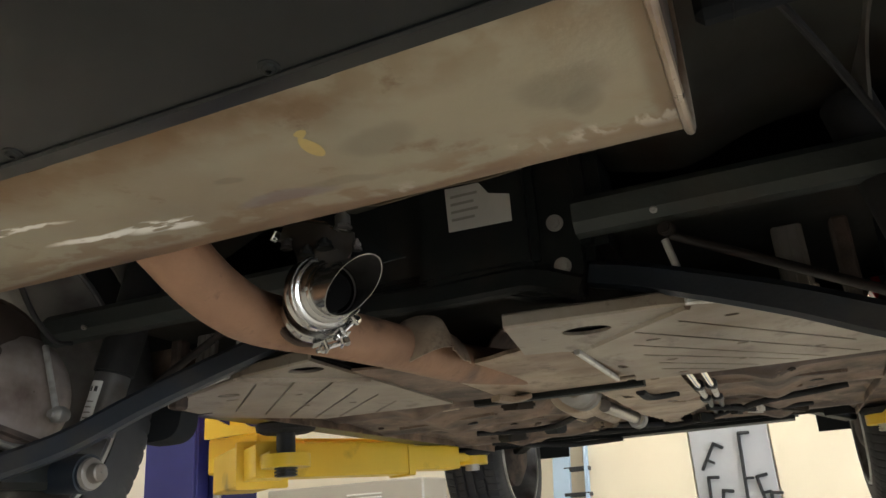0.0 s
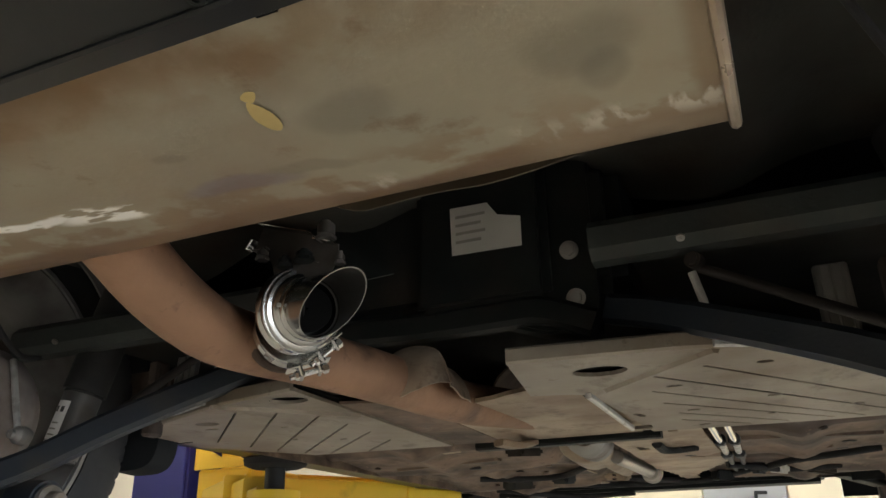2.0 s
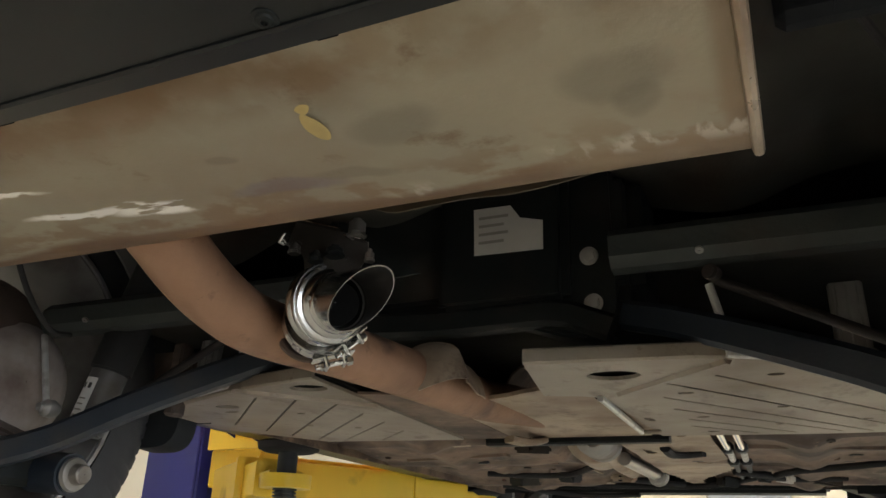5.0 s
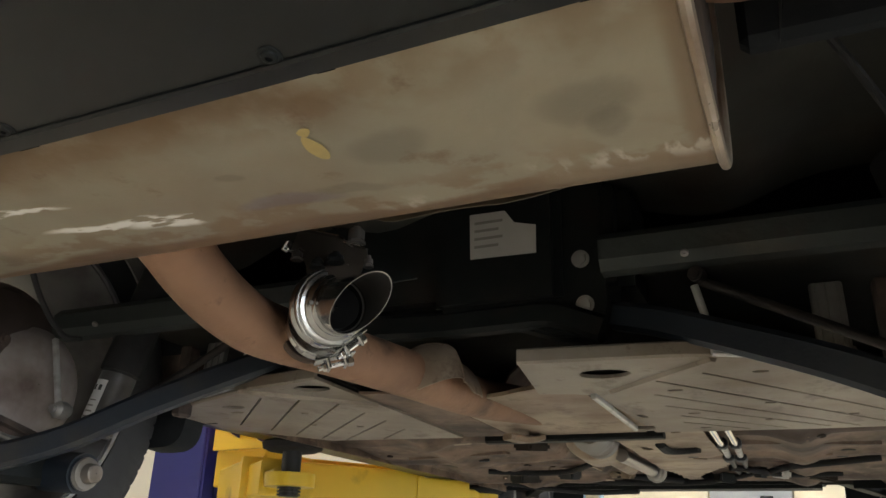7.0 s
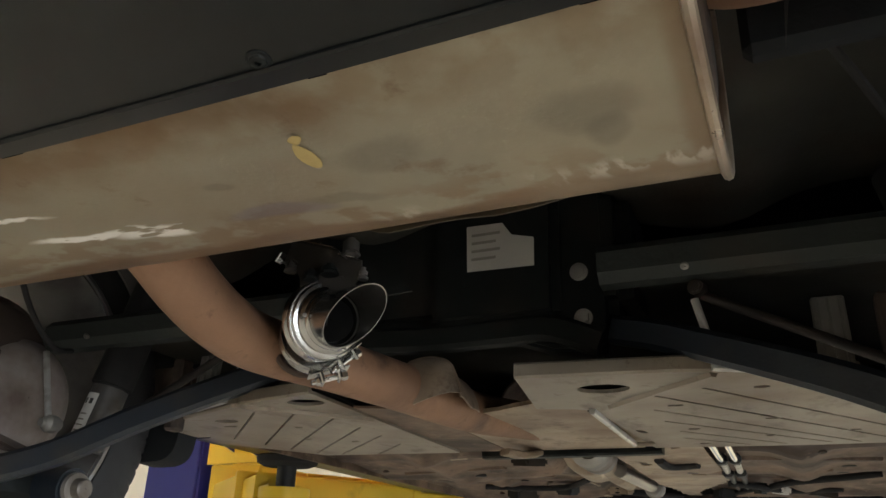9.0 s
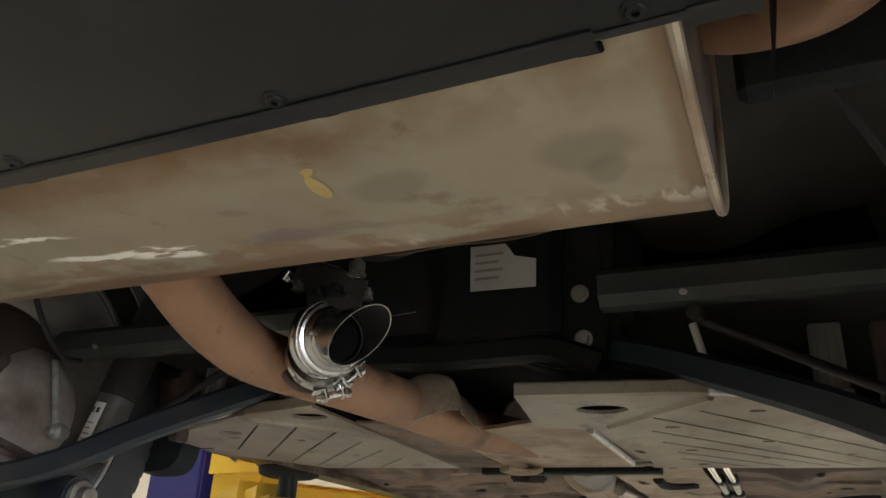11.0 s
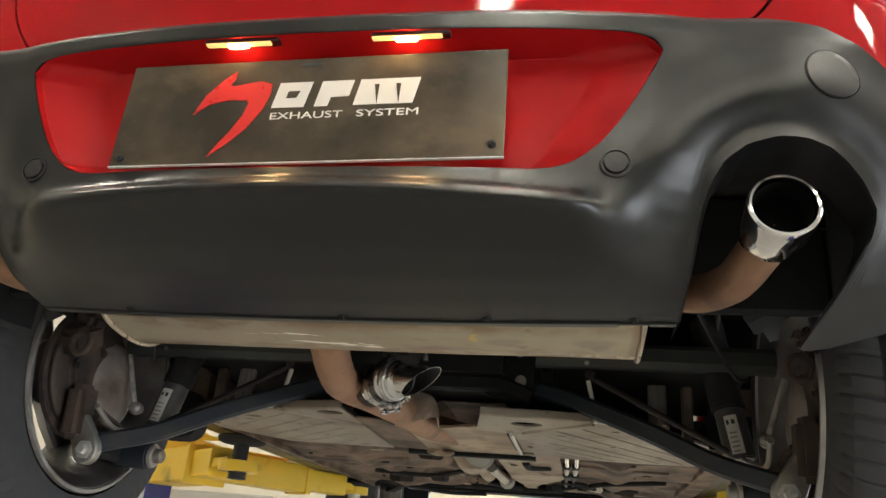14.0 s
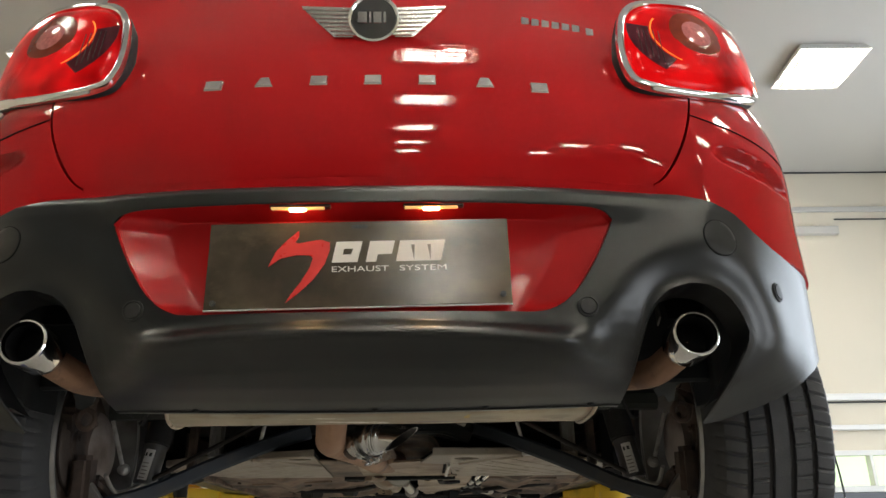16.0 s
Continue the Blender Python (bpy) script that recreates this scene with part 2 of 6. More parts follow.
LENSGLOW.node_tree.nodes["Principled BSDF"].inputs["Specular IOR Level"].default_value = 0.10
lens_nt = LENSGLOW.node_tree
lens_tc = lens_nt.nodes.new("ShaderNodeTexCoord")
lens_wave = lens_nt.nodes.new("ShaderNodeTexNoise")
lens_wave.inputs["Scale"].default_value = 9.0
lens_nt.links.new(lens_tc.outputs["Object"], lens_wave.inputs["Vector"])
lens_range = lens_nt.nodes.new("ShaderNodeMapRange")
lens_range.inputs[1].default_value, lens_range.inputs[2].default_value = 0.35, 0.62
lens_range.inputs[3].default_value, lens_range.inputs[4].default_value = 0.16, 0.78
lens_nt.links.new(lens_wave.outputs[0], lens_range.inputs[0])
lens_nt.links.new(lens_range.outputs[0], lens_nt.nodes["Principled BSDF"].inputs["Emission Strength"])
lens_bump, lens_fine = lens_nt.nodes.new("ShaderNodeBump"), lens_nt.nodes.new("ShaderNodeTexWave")
lens_fine.inputs["Scale"].default_value, lens_fine.inputs["Distortion"].default_value = 60.0, 1.0
lens_nt.links.new(lens_tc.outputs["Object"], lens_fine.inputs["Vector"])
lens_bump.inputs["Strength"].default_value, lens_bump.inputs["Distance"].default_value = 0.12, 0.001
lens_nt.links.new(lens_fine.outputs[1], lens_bump.inputs["Height"])
lens_nt.links.new(lens_bump.outputs[0], lens_nt.nodes["Principled BSDF"].inputs["Normal"])
BULB = glow("warm_lamp", (1.0, 0.62, 0.26), 190.0)
AMBERL = glow("warm_lamp_lens", (1.0, 0.58, 0.20), 0.75)
BADGE = mat("satin_chrome", (0.62, 0.61, 0.60), 0.20, 0.92, 0.05, 30)
PINKG = mat("clear_bulb_glass", (0.50, 0.13, 0.12), 0.12, var=0.5, scale=120, coat=0.4)
AMBERE = glow("amber_lit_edge", (1.0, 0.22, 0.01), 0.8)
DREDP = mat("dark_lamp_housing", (0.02, 0.006, 0.006), 0.4, var=0.1, scale=20)
TUBE = glow("fluorescent_tube", (1.0, 0.935, 0.80), 135.0)
DAYL = glow("lit_far_window", (0.80, 0.95, 0.68), 1.0)


# ---- mesh helpers ----
def part(name, bm, material, parent=None, label="", smooth=35, kind=""):
    """Links a bmesh as one mesh object, under a thing or a part."""
    me = bpy.data.meshes.new(name)
    bmesh.ops.recalc_face_normals(bm, faces=bm.faces)
    bm.to_mesh(me)
    bm.free()
    if smooth:
        me.shade_smooth()
        me.set_sharp_from_angle(angle=radians(smooth))
    me.materials.append(material)
    ob = new(name, me)
    ob.parent = parent
    return tagged(ob, label=label, kind=kind)


def thing(name, label, category, group="", kind="", at=(0, 0, 0)):
    e = new(name)
    e.empty_display_size = 0.05
    e.location = at
    return tagged(e, label, category, group, kind)


def box(bm, c, size, bevel=0.0, rot=None, seg=1):
    g = bmesh.ops.create_cube(bm, size=1.0)
    m = Matrix.Translation(c) @ (rot.to_4x4() if rot else Matrix()) @ Matrix.Diagonal((*size, 1))
    bmesh.ops.transform(bm, matrix=m, verts=g["verts"])
    if bevel:
        es = list({e for v in g["verts"] for e in v.link_edges})
        bmesh.ops.bevel(bm, geom=es, offset=bevel, segments=seg, affect="EDGES")
    return bm


def turn_to(d):
    return Vector(d).normalized().to_track_quat("Z", "Y").to_matrix()


def cyl(bm, a, b, r, r2=None, seg=20, bevel=0.0):
    a, b = Vector(a), Vector(b)
    g = bmesh.ops.create_cone(bm, cap_ends=True, segments=seg, radius1=r, radius2=r if r2 is None else r2, depth=(b - a).length)
    bmesh.ops.transform(bm, matrix=Matrix.Translation((a + b) / 2) @ turn_to(b - a).to_4x4(), verts=g["verts"])
    if bevel:
        es = [e for e in {e for v in g["verts"] for e in v.link_edges} if any(len(f.verts) > 4 for f in e.link_faces)]
        bmesh.ops.bevel(bm, geom=es, offset=bevel, segments=2, affect="EDGES")
    return bm


def lathe(bm, a, d, prof, seg=32, closed=False):
    """Turns (along, radius) pairs round the axis d from a."""
    a, q = Vector(a), turn_to(d)
    rings = []
    for h, r in prof:
        rings.append([bm.verts.new(a + q @ Vector((r * math.cos(6.28318531 * i / seg), r * math.sin(6.28318531 * i / seg), h))) for i in range(seg)])
    pairs = list(zip(rings, rings[1:])) + ([(rings[-1], rings[0])] if closed else [])
    for r0, r1 in pairs:
        for i in range(seg):
            bm.faces.new((r0[i], r0[(i + 1) % seg], r1[(i + 1) % seg], r1[i]))
    return bm


def spline(pts, n=8):
    """A smooth line through the points."""
    p = [Vector(v) for v in pts]
    p = [2 * p[0] - p[1]] + p + [2 * p[-1] - p[-2]]
    out = []
    for i in range(1, len(p) - 2):
        for k in range(n):
            t = k / n
            out.append(0.5 * ((2 * p[i]) + (p[i + 1] - p[i - 1]) * t + (2 * p[i - 1] - 5 * p[i] + 4 * p[i + 1] - p[i + 2]) * t * t
                              + (3 * p[i] - p[i - 1] - 3 * p[i + 1] + p[i + 2]) * t ** 3))
    return out + [p[-2]]


def sweep(bm, pts, section, caps=True, closed=False, up=(0, 0, 1), scales=None):
    """Sweeps a section of (side, up) pairs along the points."""
    pts = [Vector(p) for p in pts]
    n, rings = len(pts), []
    for i, p in enumerate(pts):
        if closed:
            d = pts[(i + 1) % n] - pts[i - 1]
        else:
            d = pts[min(i + 1, n - 1)] - pts[max(i - 1, 0)]
        d.normalize()
        side = d.cross(Vector(up)).normalized()
        u = side.cross(d)
        k = scales[i] if scales else 1
        rings.append([bm.verts.new(p + side * a * k + u * b * k) for a, b in section])
    m = len(section)
    for i in range(n if closed else n - 1):
        r0, r1 = rings[i], rings[(i + 1) % n]
        for j in range(m):
            bm.faces.new((r0[j], r0[(j + 1) % m], r1[(j + 1) % m], r1[j]))
    if caps and not closed:
        bm.faces.new(rings[0][::-1])
        bm.faces.new(rings[-1])
    return bm


def circle(r, n=14, ry=None):
    return [(r * math.cos(6.28318531 * i / n), (ry or r) * math.sin(6.28318531 * i / n)) for i in range(n)]


def rect(w, h, b=0.004):
    w, h = w / 2, h / 2
    return [(w - b, -h), (w, -h + b), (w, h - b), (w - b, h), (-w + b, h), (-w, h - b), (-w, -h + b), (-w + b, -h)]


def sheet(fn, us, vs, thick=0.0, skip=None):
    """A surface of fn(u, v), with thickness given inwards along its normal."""
    bm = bmesh.new()
    g = [[bm.verts.new(fn(u, v)) for v in vs] for u in us]
    for i in range(len(us) - 1):
        for j in range(len(vs) - 1):
            if not (skip and skip((us[i] + us[i + 1]) / 2, (vs[j] + vs[j + 1]) / 2)):
                bm.faces.new((g[i][j], g[i + 1][j], g[i + 1][j + 1], g[i][j + 1]))
    bmesh.ops.delete(bm, geom=[v for v in bm.verts if not v.link_faces], context="VERTS")
    if thick:
        bmesh.ops.solidify(bm, geom=bm.faces[:], thickness=thick)
    return bm


def slab(bm, outline, z0, z1, bevel=0.0, holes=(), slots=()):
    """A flat plate of an (x, y) outline between two heights, with round holes (x, y, rx, ry) and slots (x0, y0, x1, y1, width)."""
    loops = [list(outline)]
    for hx, hy, rx, ry in holes:
        loops.append([(hx + a, hy + b) for a, b in circle(rx, 16, ry)])
    for x0, y0, x1, y1, w in slots:
        d = Vector((x1 - x0, y1 - y0)).normalized() * w
        loops.append([(x0 - d.x, y0 - d.y), (x0 + d.y, y0 - d.x), (x1 + d.y, y1 - d.x), (x1 + d.x, y1 + d.y), (x1 - d.y, y1 + d.x), (x0 - d.y, y0 + d.x)])
    cu = bpy.data.curves.new("plate", "CURVE")
    cu.dimensions, cu.fill_mode, cu.extrude = "2D", "BOTH", abs(z1 - z0) / 2
    for lp in loops:
        sp = cu.splines.new("POLY")
        sp.points.add(len(lp) - 1)
        for pt, (a, b) in zip(sp.points, lp):
            pt.co = (a, b, 0, 1)
        sp.use_cyclic_u = True
    tmp = new("plate", cu)
    bpy.context.view_layer.update()
    me = bpy.data.meshes.new_from_object(tmp.evaluated_get(bpy.context.evaluated_depsgraph_get()))
    bpy.data.objects.remove(tmp)
    bpy.data.curves.remove(cu)
    me.transform(Matrix.Translation((0, 0, (z0 + z1) / 2)))
    bm.from_mesh(me)
    bpy.data.meshes.remove(me)
    bmesh.ops.remove_doubles(bm, verts=bm.verts, dist=1e-6)
    return bm


def bolt(bm, p, d, r=0.011, washer=True):
    d = Vector(d).normalized()
    p = Vector(p)
    if washer:
        cyl(bm, p, p + d * 0.003, r * 1.35, seg=18)
    cyl(bm, p + d * 0.003, p + d * (0.003 + r * 0.75), r, seg=6, bevel=0.0012)
    return bm


def clamp01(v):
    return max(0.0, min(1.0, v))


def ease(a, b, v):
    t = clamp01((v - a) / (b - a))
    return t * t * (3 - 2 * t)


def lerp_table(tab, v):
    if v <= tab[0][0]:
        return tab[0][1]
    for (a, fa), (b, fb) in zip(tab, tab[1:]):
        if v <= b:
            return fa + (fb - fa) * (v - a) / (b - a)
    return tab[-1][1]


XC = 0.004          # the car's middle line
PANZ = 1.716        # underside of the covers
rnd = random.Random(5)

# ---- the workshop ----
RX0, RX1, RY0, RY1, RH = -4.7, 6.2, -9.4, 6.6, 5.38
part("floor", box(bmesh.new(), ((RX0 + RX1) / 2, (RY0 + RY1) / 2, -0.1), (RX1 - RX0 + 0.4, RY1 - RY0 + 0.4, 0.2)), FLOORC, kind="structure", label="grey painted workshop floor", smooth=0)
part("ceiling", box(bmesh.new(), ((RX0 + RX1) / 2, (RY0 + RY1) / 2, RH + 0.1), (RX1 - RX0 + 0.4, RY1 - RY0 + 0.4, 0.2)), CEILC, kind="structure", label="pale grey workshop ceiling", smooth=0)
WIN = (3.2, 5.6, 1.45, 2.34)     # the low window strip in the far wall
bm = bmesh.new()
box(bm, ((RX0 + WIN[0]) / 2, RY1 + 0.1, RH / 2), (WIN[0] - RX0, 0.2, RH))
box(bm, ((WIN[1] + RX1) / 2, RY1 + 0.1, RH / 2), (RX1 - WIN[1], 0.2, RH))
box(bm, ((WIN[0] + WIN[1]) / 2, RY1 + 0.1, WIN[2] / 2), (WIN[1] - WIN[0], 0.2, WIN[2]))
box(bm, ((WIN[0] + WIN[1]) / 2, RY1 + 0.1, (WIN[3] + RH) / 2), (WIN[1] - WIN[0], 0.2, RH - WIN[3]))
part("wall_north", bm, WALLC, kind="structure", label="cream painted workshop wall", smooth=0)
# Unseen wall, kept dark so the red paint reflects little light
part("wall_south", box(bmesh.new(), ((RX0 + RX1) / 2, RY0 - 0.1, RH / 2), (RX1 - RX0, 0.2, RH)), ENDWALL, kind="structure", label="dark unseen end wall added to keep reflections low", smooth=0)
part("wall_west", box(bmesh.new(), (RX0 - 0.1, (RY0 + RY1) / 2, RH / 2), (0.2, RY1 - RY0, RH)), WALLC, kind="structure", label="cream painted workshop wall", smooth=0)
bm = bmesh.new()      # the far side wall has an open roller door
box(bm, (RX1 + 0.1, (RY0 - 5.05) / 2, RH / 2), (0.2, -5.05 - RY0, RH))
box(bm, (RX1 + 0.1, (1.35 - 1.55) / 2, RH / 2), (0.2, 1.35 + 1.55, RH))
box(bm, (RX1 + 0.1, -3.3, (RH + 2.6) / 2), (0.2, 3.5, RH - 2.6))
box(bm, (RX1 + 0.1, (RY1 + 5.25) / 2, RH / 2), (0.2, RY1 - 5.25, RH))
box(bm, (RX1 + 0.1, 3.3, (RH + 4.3) / 2), (0.2, 3.9, RH - 4.3))
part("wall_east", bm, WALLC, kind="structure", label="cream painted workshop wall with two open doorways", smooth=0)
win = thing("window_1", "low window strip in the far wall with a green-lit view", "window", kind="structure", at=(4.4, RY1, 1.86))
for nm, c, sz in (("window_frame", (0, 0, 0.455), (2.4, 0.09, 0.05)), ("window_frame", (0, 0, -0.385), (2.4, 0.09, 0.05)), ("window_frame", (-1.18, 0, 0.035), (0.05, 0.09, 0.79)),
                  ("window_frame", (0.0, 0, 0.29), (0.04, 0.09, 0.28)), ("window_frame", (1.18, 0, 0.035), (0.05, 0.09, 0.79)), ("transom", (0, 0, 0.12), (2.31, 0.10, 0.06)), ("mullion", (0.2, 0, -0.135), (0.04, 0.08, 0.45))):
    part(nm, box(bmesh.new(), c, sz, 0.004), WHITEM, win)
part("lower_pane", box(bmesh.new(), (0, 0.01, -0.135), (2.31, 0.008, 0.45)), GLASSD, win, smooth=0)
part("backdrop", box(bmesh.new(), (4.4, RY1 + 0.5, 1.9), (4.0, 0.02, 2.0)), DAYL, kind="structure", label="plain bright view beyond the window", smooth=0)
# ledges and conduits on the far wall
for x0, x1, z, d, h, m_, nm, lb in ((3.4, 4.55, 4.66, 0.07, 0.09, CEILC, "wall_ledge", "pale grey ledge along the far wall"), (2.9, 6.1, 4.92, 0.03, 0.06, CEILC, "wall_ledge", "pale grey ledge along the far wall"),
                                    (2.9, 6.1, 2.86, 0.05, 0.07, WHITEM, "wall_trunking", "white cable trunking along the far wall"), (2.9, 6.1, 2.56, 0.06, 0.05, WHITEM, "window_hood", "white hood strip over the window")):
    tagged(part(nm, box(bmesh.new(), ((x0 + x1) / 2, RY1 - d / 2, z), (x1 - x0, d, h), 0.006), m_, kind="structure", label=lb), category="trim")
# The lower one draws the dark line beneath the trunking
for x0, x1, z in ((4.55, 6.1, 4.80), (2.9, 6.1, 2.81)):
    tagged(part("conduit", cyl(bmesh.new(), (x0, RY1 - 0.02, z), (x1, RY1 - 0.02, z), 0.008, seg=10), DARKST), "dark cable conduit fixed along the far wall", "conduit", "conduits on the wall")
tagged(part("edge_strip", box(bmesh.new(), ((RX0 + RX1) / 2, RY1 - 0.012, RH - 0.008), (RX1 - RX0, 0.016, 0.016), 0.003), DARKST, kind="structure", label="dark strip where the far wall meets the ceiling"), category="trim")
tagged(part("hanging_cable", sweep(bmesh.new(), spline([(1.55, 2.3, 3.68), (2.1, 3.6, 3.25), (2.7, 4.9, 3.05), (3.08, 5.0, 2.75), (3.22, 5.0, 2.3), (3.27, 5.0, 1.7), (3.24, 5.0, 0.4), (3.5, 5.0, 0.012)]), circle(0.008, 8)), DARKST),
       "dark flexible cable hanging from the lift post to the floor", "cable")


def ceiling_light(x, y):
    t = thing("ceiling_light", "square white fluorescent ceiling light with louvres", "light", "ceiling lights", at=(x, y, RH))
    w, d = 0.300, 0.070
    bm = bmesh.new()
    pts = [(-w, -w), (w, -w), (w, w), (-w, w)]
    for i in range(4):
        (ax, ay), (bx, by) = pts[i], pts[(i + 1) % 4]
        k = 0.88
        v = [bm.verts.new(p) for p in ((ax * k, ay * k, 0), (bx * k, by * k, 0), (bx, by, -d), (ax, ay, -d))]
        bm.faces.new(v)
    bmesh.ops.remove_doubles(bm, verts=bm.verts, dist=1e-5)
    bmesh.ops.solidify(bm, geom=bm.faces[:], thickness=0.006)
    part("housing", bm, WHITEM, t, smooth=0)
    for i in range(4):
        part("tube", cyl(bmesh.new(), (-0.225, -0.18 + i * 0.12, -0.034), (0.225, -0.18 + i * 0.12, -0.034), 0.017, seg=10), TUBE, t)
    part("reflector", box(bmesh.new(), (0, 0, -0.012), (0.5, 0.5, 0.006)), WHITEM, t)
    for i in range(7):
        part("louvre", box(bmesh.new(), (-0.225 + i * 0.075, 0, -0.060), (0.012, 0.56, 0.016)), BADGE, t)
    part("cross_bar", box(bmesh.new(), (0, 0, -0.0605), (0.56, 0.014, 0.015)), BADGE, t)
    return t


first = ceiling_light(3.50, 4.48)
for x in (0.26, 3.50):
    for y in (-8.1, -6.0, -3.95, -1.97, 0.06, 2.30, 4.48):
        if (x, y) != (3.50, 4.48):
            copy_thing(first, pose(x, y, RH))
# Left row is unseen, added to brighten the underbody from that side
for y in (0.06, 2.30, 4.48):
    copy_thing(first, pose(-3.0, y, RH))

# things along the far wall
cab = thing("tool_cabinet", "grey steel cabinet with ventilation slots by the wall", "cabinet", at=(-3.2, 6.3, 0))
part("body", box(bmesh.new(), (0, 0, 0.92), (1.56, 0.5, 1.84), 0.012), CABG, cab)
for i in range(5):
    part("vent_slot", box(bmesh.new(), (0.22, -0.252, 1.62 + i * 0.03), (0.34, 0.012, 0.014), 0.003), WHITEM, cab)
for i in (-1, 1):
    part("door", box(bmesh.new(), (0.39 * i, -0.256, 0.86), (0.74, 0.012, 1.38), 0.004), CABG, cab)
stp = thing("step_ladder", "pale blue steel step ladder with dark treads", "ladder", at=(-1.19, 6.2, 0))
part("rail", sweep(bmesh.new(), [(-0.115, -0.35, 0.0), (-0.10, 0.20, 2.15)], rect(0.14, 0.05)), STEPC, stp)
part("rail", sweep(bmesh.new(), [(0.115, -0.35, 0.0), (0.10, 0.20, 2.15)], rect(0.03, 0.06)), STEPC, stp)
for i in range(10):
    part("tread", box(bmesh.new(), (0.02, -0.29 + 0.055 * i, 0.20 + i * 0.20), (0.20, 0.13, 0.035), 0.004), DARKST, stp)
for x0, x1, lb in ((-1.10, -0.28, "cream wall board beside the tool board"), (0.32, 1.30, "cream wall board beside the tool board")):
    tagged(part("wall_board", box(bmesh.new(), ((x0 + x1) / 2, 6.42, 1.25), (x1 - x0, 0.06, 2.5), 0.006), CREAM), lb, "board", "cream boards")
tb = thing("tool_board", "grey tool board hung with dark steel tools", "tool board", at=(0.02, 6.42, 1.5))
part("panel", box(bmesh.new(), (0, 0, 0), (0.58, 0.05, 2.0), 0.006), BOARDC, tb)
for x, z, ln, a in ((-0.17, 0.30, 0.22, 30), (-0.20, -0.02, 0.34, 3), (-0.12, -0.08, 0.26, 8), (0.07, 0.18, 0.55, 2), (0.17, 0.03, 0.2, -10), (0.22, -0.14, 0.3, 6), (0.06, -0.3, 0.2, 35)):
    bm = bmesh.new()
    q = Euler((0, radians(a), 0)).to_matrix()
    box(bm, Vector((x, -0.045, z)), (0.024, 0.02, ln), 0.004, q)
    box(bm, Vector((x, -0.05, z)) + q @ Vector((0.035, 0, ln / 2)), (0.09, 0.024, 0.024), 0.004, q)
    box(bm, Vector((x, -0.05, z)) + q @ Vector((0.03, 0, -ln * 0.1)), (0.07, 0.02, 0.02), 0.004, q)
    part("steel_tool", bm, DARKST, tb)


# ---- the two-post lift ----
def lift_side(k):
    """One post with its carriage, two arms and pads; k is -1 on the one side and 1 on the other."""
    t = thing("lift_post", "blue two-post car lift column with yellow swing arms", "car lift", "lift posts", at=(0, 0, 0))
    X = lambda v: XC + k * v
    bm = bmesh.new()
    px, py = 1.47, 2.16
    box(bm, (X(px + 0.10), py, 1.85), (0.02, 0.34, 3.7), 0.004)
    box(bm, (X(px), py - 0.16, 1.85), (0.20, 0.02, 3.7), 0.004)
    box(bm, (X(px), py + 0.16, 1.85), (0.20, 0.02, 3.7), 0.004)
    box(bm, (X(px - 0.095), py - 0.13, 1.85), (0.02, 0.06, 3.7), 0.004)
    box(bm, (X(px - 0.095), py + 0.13, 1.85), (0.02, 0.06, 3.7), 0.004)
    part("column", bm, BPAINT, t)
    part("base_plate", box(bmesh.new(), (X(px), py, 0.012), (0.5, 0.6, 0.024), 0.004), BPAINT, t)
    part("carriage", box(bmesh.new(), (X(px - 0.08), py, 1.74), (0.16, 0.19, 0.62), 0.008), BPAINT, t)
    part("screw", cyl(bmesh.new(), (X(px), py, 0.05), (X(px), py, 3.6), 0.022, seg=14), BRIGHT, t)
    for dy in (-0.10, 0.02):
        part("guide_rod", cyl(bmesh.new(), (X(px - 0.14), py + dy, 1.0), (X(px - 0.14), py + dy, 1.62), 0.014, seg=10), BRIGHT, t)
    # arm root with its gusset
    root = part("arm_root", box(bmesh.new(), (X(1.225), py - 0.02, 1.732), (0.20, 0.28, 0.115), 0.006), YPAINT, t)
    bm = bmesh.new()
    g = [(0.0, 1.787), (0.30, 1.787), (0.27, 1.797), (0.10, 1.822), (0.03, 1.856), (0.0, 1.856)]
    d0 = Vector((X(0.93) - X(1.27), 2.02 - 2.06, 0)).normalized()
    sd = Vector((-d0.y, d0.x, 0))
    for off in (-0.062, 0.05):
        o = Vector((X(1.315), 2.04, 0)) + sd * off
        v = [bm.verts.new(o + d0 * u + Vector((0, 0, z))) for u, z in g]
        w = [bm.verts.new(o + d0 * u + sd * 0.012 + Vector((0, 0, z))) for u, z in g]
        bm.faces.new(v)
        bm.faces.new(w[::-1])
        for i in range(6):
            bm.faces.new((v[i], v[(i + 1) % 6], w[(i + 1) % 6], w[i]))
    part("gusset", bm, YPAINT, root)
    for nm, pts, z0 in (("rear_arm", [(1.20, 1.98), (0.82, 1.66)], 1.665), ("front_arm", [(1.20, 2.12), (0.79, 2.79)], 1.712)):
        a, b = (Vector((X(p[0]), p[1], z0)) for p in pts)
        mid = a.lerp(b, 0.72)
        arm = part(nm, sweep(bmesh.new(), [a, mid], rect(0.13, 0.115, 0.006)), YPAINT, t)
        part("inner_tube", sweep(bmesh.new(), [a.lerp(b, 0.6), b], rect(0.105, 0.088, 0.005)), YPAINT, arm)
        part("stop_plate", sweep(bmesh.new(), [mid - (b - a) * 0.03, mid + (b - a) * 0.004], rect(0.145, 0.128, 0.004)), YPAINT, arm)
        d = (b - a).normalized()
        end = b + d * 0.10
        part("pad_holder", slab(bmesh.new(), [(end.x + x, end.y + y) for x, y in circle(0.062, 18)], z0 - 0.028, z0 + 0.004), YPAINT, arm)
